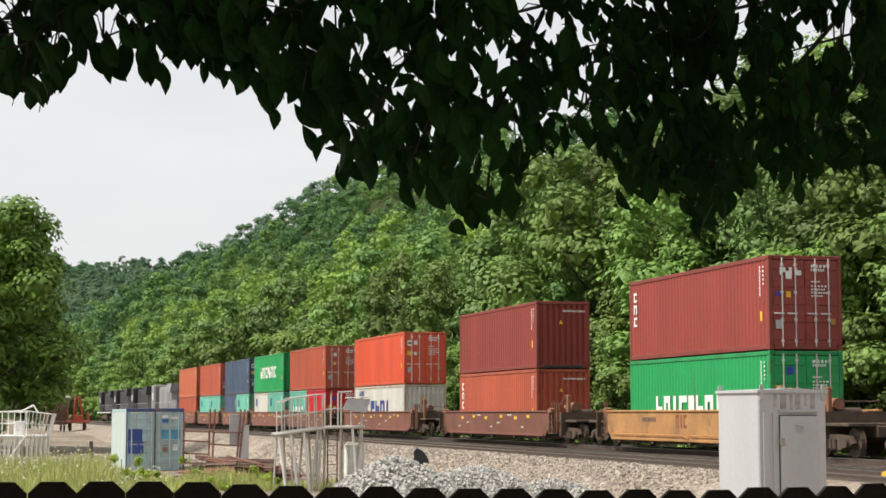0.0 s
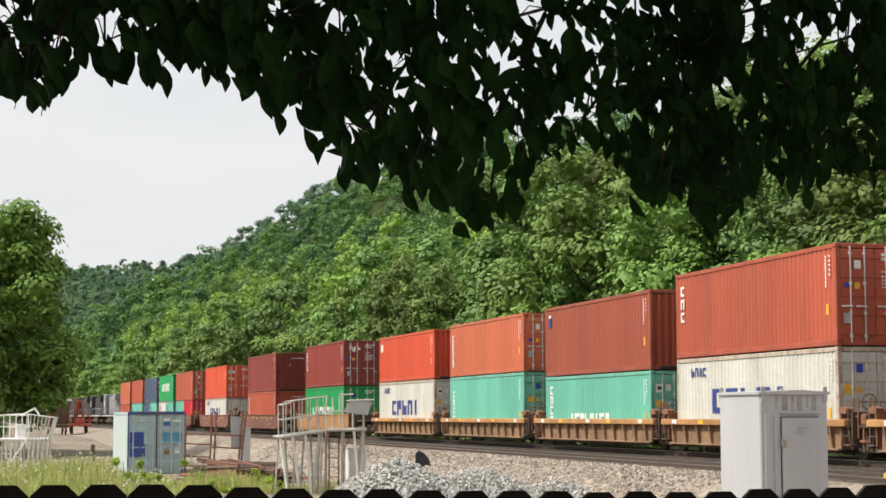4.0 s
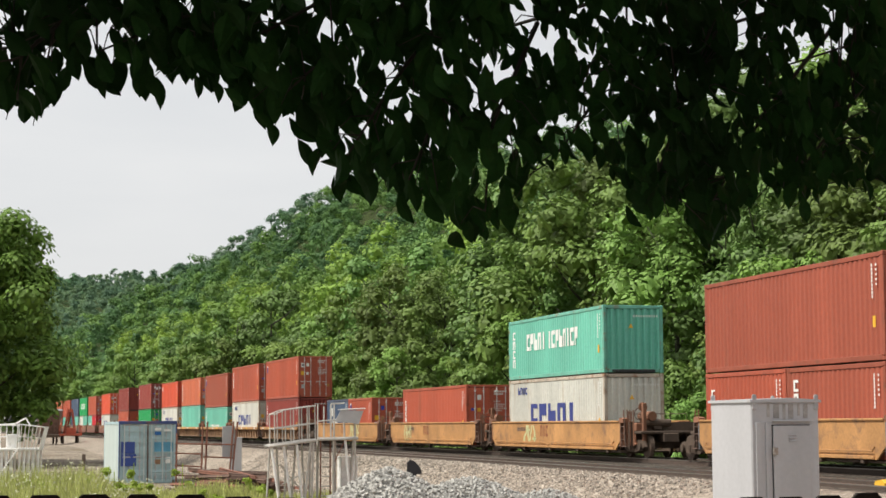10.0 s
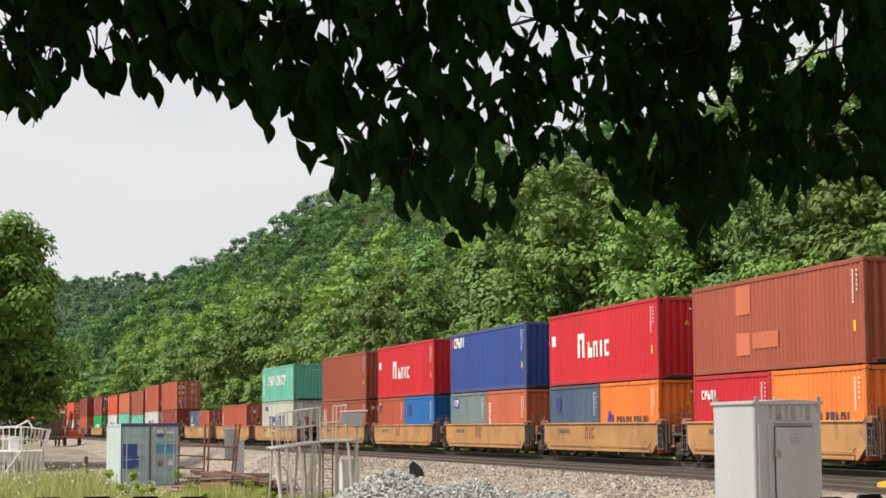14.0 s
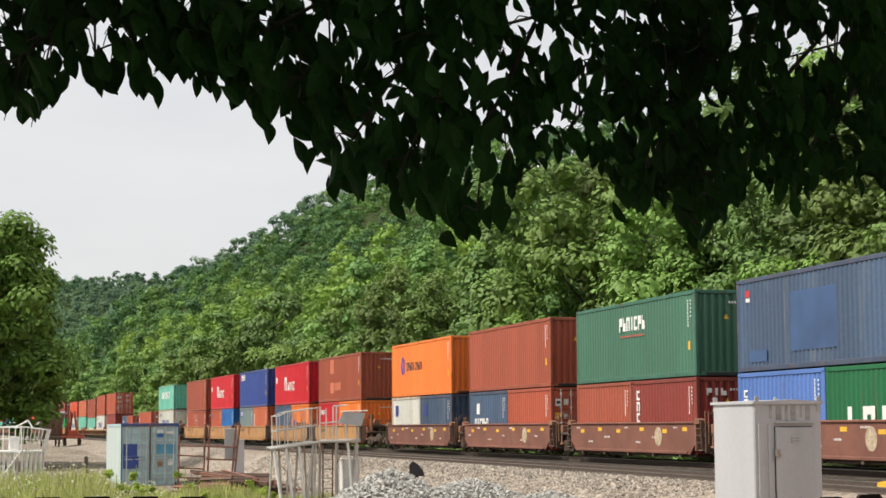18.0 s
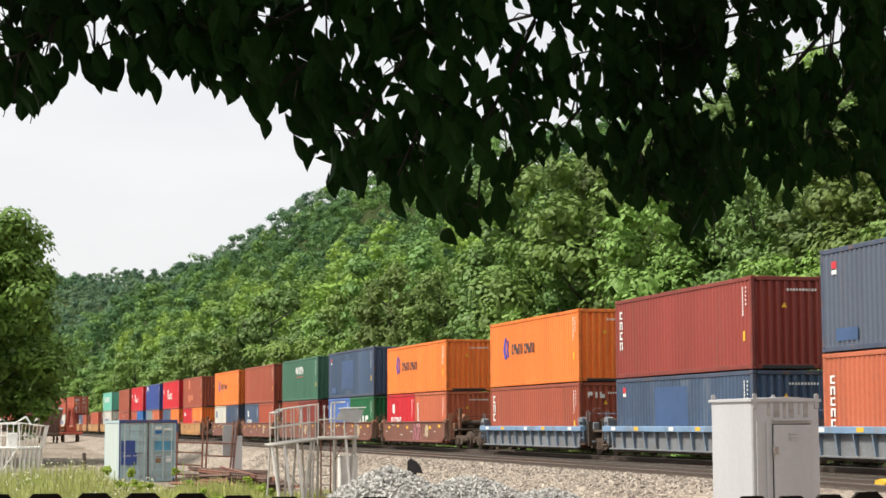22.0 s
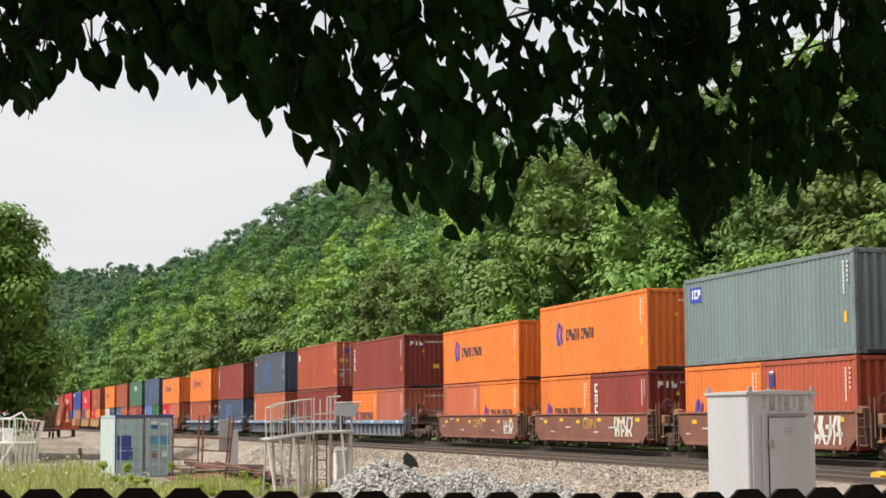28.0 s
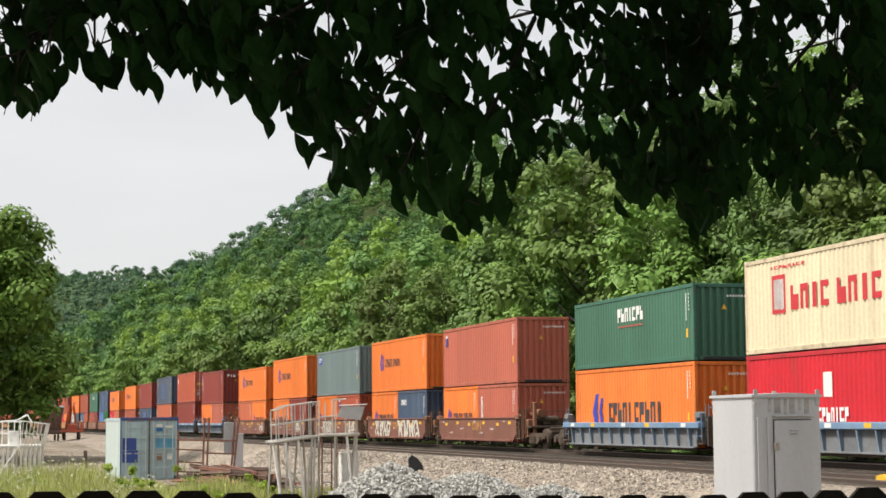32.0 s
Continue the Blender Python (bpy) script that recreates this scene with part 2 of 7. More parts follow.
# Dark wood taken almost to black: the fence's shade is in the colour.
M_FENCE = material("shade_dark_fence_wood", (0.020, 0.015, 0.010), rough=0.95, scale=2, vary=0.3, grain=30, bump=0.5, each=0.25)
M_BARK = material("grey_brown_bark", (0.10, 0.075, 0.055), rough=0.95, scale=4, vary=0.35, grain=25, bump=0.8)
M_TWIG = material("dark_twig_bark", (0.040, 0.034, 0.026), rough=0.95, scale=6, vary=0.3, bump=0.3)
# Near-black green: the deep shade under the tree is partly in this colour.
M_LEAF_NEAR = material("shade_dark_leaf", (0.015, 0.054, 0.009), rough=0.7, scale=9, vary=0.2, grain=60, bump=0.1, each=0.3, lift=0.08, spec=0.16)
M_LEAF = [material("green_foliage", c, rough=0.6, scale=0.4, vary=0.2, grain=2, bump=0, island=True, each=0.16, lift=0.16, spec=0.35, own=0.34) for c in ((0.158, 0.250, 0.050), (0.122, 0.208, 0.048), (0.180, 0.275, 0.052))]
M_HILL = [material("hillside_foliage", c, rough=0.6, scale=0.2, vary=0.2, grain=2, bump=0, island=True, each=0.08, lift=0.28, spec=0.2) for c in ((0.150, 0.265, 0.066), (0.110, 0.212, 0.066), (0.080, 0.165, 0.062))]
# Brighter set of the hillside greens: sunlight on this tier is in the colour.
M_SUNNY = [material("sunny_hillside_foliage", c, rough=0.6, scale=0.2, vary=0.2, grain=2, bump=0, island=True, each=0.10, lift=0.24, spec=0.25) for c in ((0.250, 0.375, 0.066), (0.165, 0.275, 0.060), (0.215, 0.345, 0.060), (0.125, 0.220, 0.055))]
# Bluish greens: distance haze is put into the colours of both far woods.
M_RIDGE = [material("hazy_ridge_foliage", c, rough=0.6, scale=0.1, vary=0.2, grain=1, bump=0, island=True, each=0.06, lift=0.34, spec=0.2) for c in ((0.128, 0.215, 0.122), (0.105, 0.190, 0.114), (0.150, 0.240, 0.118))]
M_WOODS = material("hazy_woodland_foliage", (0.090, 0.190, 0.085), rough=0.7, scale=0.06, vary=0.3, grain=0.3, bump=0, island=True, each=0.2, lift=0.35)


# ---- mesh building ----
class Mesh:
    """Collects boxes, tubes and quads for one mesh."""

    def __init__(self):
        self.v, self.f = [], []

    def poly(self, pts):
        k = len(self.v)
        self.v += [tuple(p) for p in pts]
        self.f.append(tuple(range(k, k + len(pts))))
        return self

    def box(self, c, s, bevel=0.0, m=None):
        """A box with chamfered edges along its length-wise corners, centre c and sizes s."""
        hx, hy, hz = s[0] / 2, s[1] / 2, s[2] / 2
        b = min(bevel, hx * 0.45, hy * 0.45, hz * 0.45)
        k = len(self.v)
        if b <= 0:
            pts = [(x, y, z) for z in (-hz, hz) for x, y in ((-hx, -hy), (hx, -hy), (hx, hy), (-hx, hy))]
            faces = [(3, 2, 1, 0), (4, 5, 6, 7), (0, 1, 5, 4), (1, 2, 6, 5), (2, 3, 7, 6), (3, 0, 4, 7)]
        else:
            ring = lambda x, y: [(-x + b, -y), (x - b, -y), (x, -y + b), (x, y - b), (x - b, y), (-x + b, y), (-x, y - b), (-x, -y + b)]
            pts = [(x * (1 - b / hx), y * (1 - b / hy), -hz) for x, y in ring(hx, hy)] + [(x, y, -hz + b) for x, y in ring(hx, hy)]
            pts += [(x, y, hz - b) for x, y in ring(hx, hy)] + [(x * (1 - b / hx), y * (1 - b / hy), hz) for x, y in ring(hx, hy)]
            faces = [tuple(range(7, -1, -1)), tuple(range(24, 32))]
            for r in range(3):
                faces += [(r * 8 + i, r * 8 + (i + 1) % 8, r * 8 + 8 + (i + 1) % 8, r * 8 + 8 + i) for i in range(8)]
        for p in pts:
            q = Vector(p)
            if m is not None:
                q = m @ q
            self.v.append((q.x + c[0], q.y + c[1], q.z + c[2]))
        self.f += [tuple(i + k for i in fc) for fc in faces]
        return self

    def tube(self, pts, r, n=6, r2=None):
        """A round bar along the points, from radius r to r2, with closed ends."""
        pts = [Vector(p) for p in pts]
        r2 = r if r2 is None else r2
        k = len(self.v)
        for i, p in enumerate(pts):
            d = (pts[min(i + 1, len(pts) - 1)] - pts[max(i - 1, 0)]).normalized()
            a = d.cross(Vector((0, 0, 1)) if abs(d.z) < 0.9 else Vector((1, 0, 0))).normalized()
            b = d.cross(a)
            rr = r + (r2 - r) * i / max(1, len(pts) - 1)
            for j in range(n):
                t = 2 * math.pi * j / n
                self.v.append(tuple(p + (a * math.cos(t) + b * math.sin(t)) * rr))
        for i in range(len(pts) - 1):
            for j in range(n):
                self.f.append((k + i * n + j, k + i * n + (j + 1) % n, k + (i + 1) * n + (j + 1) % n, k + (i + 1) * n + j))
        self.f.append(tuple(k + j for j in range(n - 1, -1, -1)))
        self.f.append(tuple(k + (len(pts) - 1) * n + j for j in range(n)))
        return self

    def disc(self, c, axis, r, depth, n=16, hole=0.0):
        """A round slab about an axis ('x', 'y' or 'z')."""
        e = {"x": Vector((1, 0, 0)), "y": Vector((0, 1, 0)), "z": Vector((0, 0, 1))}[axis]
        c = Vector(c)
        return self.tube([c - e * depth / 2, c - e * (depth / 2 - depth * 0.12), c + e * (depth / 2 - depth * 0.12), c + e * depth / 2], r, n)

    def extrude(self, outline, axis, lo, hi):
        """A flat outline pushed along an axis; outline in the other two axes, in order."""
        put = {"x": lambda a, b, t: (t, a, b), "y": lambda a, b, t: (a, t, b), "z": lambda a, b, t: (a, b, t)}[axis]
        k, n = len(self.v), len(outline)
        self.v += [put(a, b, lo) for a, b in outline] + [put(a, b, hi) for a, b in outline]
        self.f += [tuple(range(k, k + n)), tuple(range(k + 2 * n - 1, k + n - 1, -1))]
        self.f += [(k + i, k + n + i, k + n + (i + 1) % n, k + (i + 1) % n) for i in range(n)]
        return self

    def done(self, name, smooth=False):
        me = bpy.data.meshes.new(name)
        me.from_pydata(self.v, [], self.f)
        bm = bmesh.new()
        bm.from_mesh(me)
        bmesh.ops.recalc_face_normals(bm, faces=bm.faces)
        bm.to_mesh(me)
        bm.free()
        if smooth:
            me.polygons.foreach_set("use_smooth", [True] * len(me.polygons))
        return me


def numbers_mesh(name, verts, faces):
    me = bpy.data.meshes.new(name)
    me.from_pydata(verts.tolist(), [], faces.tolist())
    return me


def part(name, mesh, mat, parent=None, label="", m=None, **tags):
    """Links a mesh as one object under a thing or a part; meshes may be shared, so the material sits on the object."""
    if isinstance(mesh, Mesh):
        mesh = mesh.done(name)
    if not mesh.materials:
        mesh.materials.append(None)
    ob = new(name, mesh)
    ob.material_slots[0].link = "OBJECT"
    ob.material_slots[0].material = mat
    if parent is not None:
        ob.parent = parent
    if m is not None:
        ob.matrix_basis = m
    return tagged(ob, label, **tags)


def thing(name, label, category, group="", m=None, kind=""):
    ob = new(name)
    ob.empty_display_size = 0.3
    if m is not None:
        ob.matrix_basis = m
    return tagged(ob, label, category, group, kind)


KEPT = {}


def kept(key, make):
    if key not in KEPT:
        KEPT[key] = make()
    return KEPT[key]


# ---- the line of the railway: a long easy curve to the left ----
RAIL_Z, BED_Z = 0.35, 0.17
SPEED = 15.662
LINE_S = np.arange(-760.0, 1900.0, 1.0)
_bend = np.interp(LINE_S, (-60, -40, 0, 60, 150, 300, 420, 440), (0, 0.00081, 0.00081, 0.00023, -0.00017, 0.00060, 0.00060, 0))
LINE_H = np.cumsum(_bend)
LINE_H += radians(14.044) - np.interp(0, LINE_S, LINE_H)
_x, _y = np.cumsum(-np.sin(LINE_H)), np.cumsum(np.cos(LINE_H))
LINE_X = _x - np.interp(0, LINE_S, _x) + 9.938 + 1.22 * math.cos(radians(14.044))
LINE_Y = _y - np.interp(0, LINE_S, _y) + 54.571 + 1.22 * math.sin(radians(14.044))


def on_line(s, p=0.0):
    """The place s metres along the train's track and p metres to its right, and the heading there."""
    h = np.interp(s, LINE_S, LINE_H)
    return np.interp(s, LINE_S, LINE_X) + p * np.cos(h), np.interp(s, LINE_S, LINE_Y) + p * np.sin(h), h


def line_pose(s, p=0.0, z=0.0):
    """x along the track in the direction of travel, y to the left (towards the camera), z up."""
    x, y, h = on_line(s, p)
    return pose(float(x), float(y), z, 0, 0, math.degrees(float(h)) + 90)


NEAR_P = -4.9  # the empty track beside it
TRACK2_DROP = 0.08


def bump_noise(x, y, size, seed=0.0):
    return np.sin(x / size + 1.3 * np.sin(y / size * 0.7 + seed)) * np.cos(y / size * 1.1 + seed + 0.9 * np.sin(x / size * 0.6)) * 0.5 + 0.5 * np.sin((x + y) / size * 0.53 + seed * 2) * np.sin((x - 0.6 * y) / size * 0.41 + 1)


def ground_z(s, p):
    """Height of the ground beside the line: yard on the camera's side, ballast bed, steep wooded hill on the other side."""
    s, p = np.asarray(s, float), np.asarray(p, float)
    x, y, h = on_line(s, p)
    yard = -0.25 - 0.30 * np.clip((y - 6) / 26, 0, 1) - 0.90 * np.clip((y - 45) / 35, 0, 1) + 1.15 * np.clip((y - 105) / 60, 0, 1)
    far_left = np.clip((-p - 30) / 60, 0, 1)
    yard = yard - 0.25 * far_left + 0.05 * bump_noise(x, y, 3.1)
    bank = np.clip((p + 12.5) / 4.5, 0, 1)
    bank = bank * bank * (3 - 2 * bank)
    z = yard * (1 - bank) + BED_Z * bank
    right = np.clip((p - 2.6) / 2.6, 0, 1)
    z = np.where(p > 2.6, BED_Z - 0.75 * right, z)
    up = np.clip(p - 13, 0, None)
    crest = 178 + (14 * np.sin(s / 83.0) + 9 * np.sin(s / 37.0 + 2)) * np.interp(s, (600, 760), (1, 0.25))
    hill = 0.56 * np.minimum(up, crest - 13) - 0.35 * np.clip(up - (crest - 13), 0, None)
    hill = hill * np.interp(s, (60, 130, 200, 290, 420, 560, 640, 690, 740, 800, 900, 1000, 1180, 1300, 1500), (0.5, 0.56, 0.64, 0.74, 0.87, 0.96, 1.01, 0.97, 0.86, 0.80, 0.86, 0.93, 1.00, 1.12, 1.25)) * np.clip(up / 30, 0.35, 1) + np.clip(up / 25, 0, 1) * 3.0 * bump_noise(x, y, 23)
    z = z + np.where(p > 13, np.maximum(hill, 0), 0)
    end = np.clip((s - 1120) / 330, 0, 1)
    end = end * end * (3 - 2 * end)
    z = np.maximum(z, -0.8 + end * (110 + 7 * bump_noise(x, y, 60, 3)))
    return z


def ground_at(x, y):
    """Height of the ground at a place of the plan."""
    i = int(np.argmin((LINE_X - x) ** 2 + (LINE_Y - y) ** 2))
    h = LINE_H[i]
    p = (x - LINE_X[i]) * math.cos(h) + (y - LINE_Y[i]) * math.sin(h)
    s = LINE_S[i] + (x - LINE_X[i]) * -math.sin(h) + (y - LINE_Y[i]) * math.cos(h)
    return float(ground_z(s, p))


def make_ground():
    s = np.concatenate([np.arange(-700, -80, 20), np.arange(-80, 120, 1.6), np.arange(120, 400, 6), np.arange(400, 1880, 25)])
    p = np.concatenate([-(np.geomspace(16, 560, 26)[::-1]), np.arange(-15.5, 14, 0.7), np.geomspace(14, 640, 40)])
    S, P = np.meshgrid(s, p, indexing="ij")
    x, y, _ = on_line(S, P)
    verts = np.stack([x, y, ground_z(S, P)], -1).reshape(-1, 3)
    n = len(p)
    a = (np.arange(len(s) - 1)[:, None] * n + np.arange(n - 1)[None, :]).ravel()
    me = numbers_mesh("ground", verts, np.stack([a, a + n, a + n + 1, a + 1], -1))
    me.polygons.foreach_set("use_smooth", [True] * len(me.polygons))
    # which faces are ballast, yard and wood floor: by where they lie beside the line
    mid = ((P[:-1, :-1] + P[1:, 1:]) / 2).ravel()
    sm = ((S[:-1, :-1] + S[1:, 1:]) / 2).ravel()
    # The dark floor starts beside the track to put shade under the wagons.
    slot = np.where(mid < -12.6, 1, np.where(mid > 2.8, 2, 0))
    slot = np.where((mid > -6.4) & (mid <= -3.4), 4, slot)
    slot = np.where((mid > -3.4) & (mid < 2.8), 3, slot)
    for mt in (M_BALLAST, M_YARD, M_FLOOR, M_OILY_SHADED, M_BROWNBED):
        me.materials.append(mt)
    me.polygons.foreach_set("material_index", slot.astype(np.int32))
    return tagged(new("ground", me), "gravel yard, ballast bed and wooded hillside", "ground", kind="structure")


def ground_mat(name, a, b, c, scale, grain, bump):
    """Three colours broken up by noise at two scales, with stony relief."""
    m = bpy.data.materials.new(name)
    m.use_nodes = True
    n, l = m.node_tree.nodes, m.node_tree.links
    bs = n["Principled BSDF"]
    bs.inputs["Roughness"].default_value = 0.95
    bs.inputs["Specular IOR Level"].default_value = 0.1
    co = n.new("ShaderNodeTexCoord")
    big, cell = n.new("ShaderNodeTexNoise"), n.new("ShaderNodeTexVoronoi")
    big.inputs["Scale"].default_value, big.inputs["Detail"].default_value, big.inputs["Roughness"].default_value = scale, 8, 0.65
    cell.inputs["Scale"].default_value = grain
    l.new(co.outputs["Object"], big.inputs["Vector"])
    l.new(co.outputs["Object"], cell.inputs["Vector"])
    r = n.new("ShaderNodeValToRGB")
    r.color_ramp.elements[0].position, r.color_ramp.elements[0].color = 0.36, (*a, 1)
    r.color_ramp.elements[1].position, r.color_ramp.elements[1].color = 0.62, (*b, 1)
    l.new(big.outputs["Fac"], r.inputs["Fac"])
    r2 = n.new("ShaderNodeValToRGB")
    r2.color_ramp.elements[0].position, r2.color_ramp.elements[0].color = 0.1, (0.28, 0.28, 0.29, 1)
    r2.color_ramp.elements[1].position, r2.color_ramp.elements[1].color = 0.95, (1.65, 1.6, 1.52, 1)
    l.new(cell.outputs["Color"], r2.inputs["Fac"])
    mu = n.new("ShaderNodeMixRGB")
    mu.blend_type, mu.inputs[0].default_value = "MULTIPLY", 1.0
    l.new(r.outputs["Color"], mu.inputs[1])
    l.new(r2.outputs["Color"], mu.inputs[2])
    l.new(mu.outputs["Color"], bs.inputs["Base Color"])
    bp = n.new("ShaderNodeBump")
    bp.inputs["Strength"].default_value, bp.inputs["Distance"].default_value = bump, 0.06
    l.new(cell.outputs["Distance"], bp.inputs["Height"])
    l.new(bp.outputs["Normal"], bs.inputs["Normal"])
    return m


M_BALLAST = ground_mat("tan_grey_ballast", (0.27, 0.23, 0.19), (0.36, 0.315, 0.265), None, 0.35, 13, 0.8)
M_YARD = ground_mat("yard_gravel_and_dirt", (0.165, 0.135, 0.10), (0.29, 0.255, 0.21), None, 0.18, 8, 0.5)
# Shade between the trees is put into this floor colour.
M_FLOOR = ground_mat("shade_dark_woodland_floor", (0.026, 0.036, 0.012), (0.045, 0.065, 0.02), None, 0.2, 3, 0.6)
M_STONE = material("pale_crushed_limestone", (0.40, 0.39, 0.36), rough=0.9, scale=6, vary=0.15, bump=0.2, island=True, each=0.34)
# Oily stone, coloured darker still to hold the shadow under the train.
M_OILY_SHADED = ground_mat("oily_shaded_ballast", (0.055, 0.048, 0.042), (0.10, 0.088, 0.075), None, 0.5, 13, 0.8)
M_BROWNBED = ground_mat("brown_dirty_ballast", (0.080, 0.068, 0.056), (0.135, 0.115, 0.096), None, 0.5, 13, 0.8)
make_ground()


def make_track(p, lo, hi, group, drop=0.0):
    """Two rails on timber ties, following the line."""
    for side in (-0.755, 0.755):
        for nm, mat, w, z0, z1 in (("rail", M_RAIL, 0.07, -0.17, -0.022), ("rail_head", M_RAILTOP, 0.072, -0.022, 0.0)):
            me = Mesh()
            st = np.concatenate([np.arange(lo, -60, 30), np.arange(-60, 440, 8), np.arange(440, hi, 40)])
            x0, y0, _ = on_line(st, p + side - w / 2)
            x1, y1, _ = on_line(st, p + side + w / 2)
            k = len(st)
            za, zb = RAIL_Z - drop + z0, RAIL_Z - drop + z1
            me.v = [(float(a), float(b), za) for a, b in zip(x0, y0)] + [(float(a), float(b), zb) for a, b in zip(x0, y0)]
            me.v += [(float(a), float(b), zb) for a, b in zip(x1, y1)] + [(float(a), float(b), za) for a, b in zip(x1, y1)]
            for r in range(3):
                me.f += [(r * k + i, r * k + i + 1, (r + 1) * k + i + 1, (r + 1) * k + i) for i in range(k - 1)]
            if nm == "rail":
                base = part(nm, me, mat, label="rusty steel rail with a polished top", category="rail", group=group, kind="structure")
            else:
                part(nm, me, mat, base, "polished running surface")


make_track(0.0, -740, 1400, "rails of the train's track")
make_track(NEAR_P, -740, 1400, "rails of the empty track", TRACK2_DROP)


def make_ties():
    tie = Mesh().box((0, 0, 0), (0.23, 2.6, 0.18), 0.015).done("tie")
    for p, drop in ((NEAR_P, TRACK2_DROP), (0.0, 0.0)):
        bed = thing("ties", "weathered timber sleepers bedded in ballast", "sleepers", kind="structure")
        for i in range(150 if p else 60):
            s = -24 + i * 0.55 + random.uniform(-0.04, 0.04)
            part("tie", tie, M_TIE, bed, m=line_pose(s, p + random.uniform(-0.04, 0.04), RAIL_Z - drop - 0.17 - 0.085))


make_ties()


# ---- intermodal containers ----
def corrugated(length, height, pitch=0.28, depth=0.045):
    """A wall of pressed steel in the xz plane, outer face towards +y."""
    me = Mesh()
    n = max(4, round(length / pitch))
    xs, ys = [], []
    for i in range(n):
        a = -length / 2 + length * i / n
        w = length / n
        for f, d in ((0.0, 0), (0.30, 0), (0.5, -depth), (0.80, -depth)):
            xs.append(a + w * f)
            ys.append(d)
    xs.append(length / 2)
    ys.append(0)
    k = len(xs)
    me.v = [(x, y, 0) for x, y in zip(xs, ys)] + [(x, y, height) for x, y in zip(xs, ys)]
    me.f = [(i, i + 1, k + i + 1, k + i) for i in range(k - 1)]
    back = -depth - 0.024
    me.v += [(-length / 2, back, 0), (length / 2, back, 0), (length / 2, back, height), (-length / 2, back, height)]
    j = 2 * k
    me.f += [(j, j + 3, j + 2, j + 1), (0, k, j + 3, j), (k - 1, j + 1, j + 2, 2 * k - 1)]
    return me.done("corrugated_wall")


CW = 2.44


def blocks(widths, height, gap):
    """Plain painted bars side by side, reading along -x, on a plane facing +y; the row starts at x = 0."""
    me, x = Mesh(), 0.0
    for w in widths:
        if w > 0:
            me.poly([(x, 0, 0), (x - w, 0, 0), (x - w, 0, height), (x, 0, height)])
            x -= w + gap
        else:
            x += w
    return me


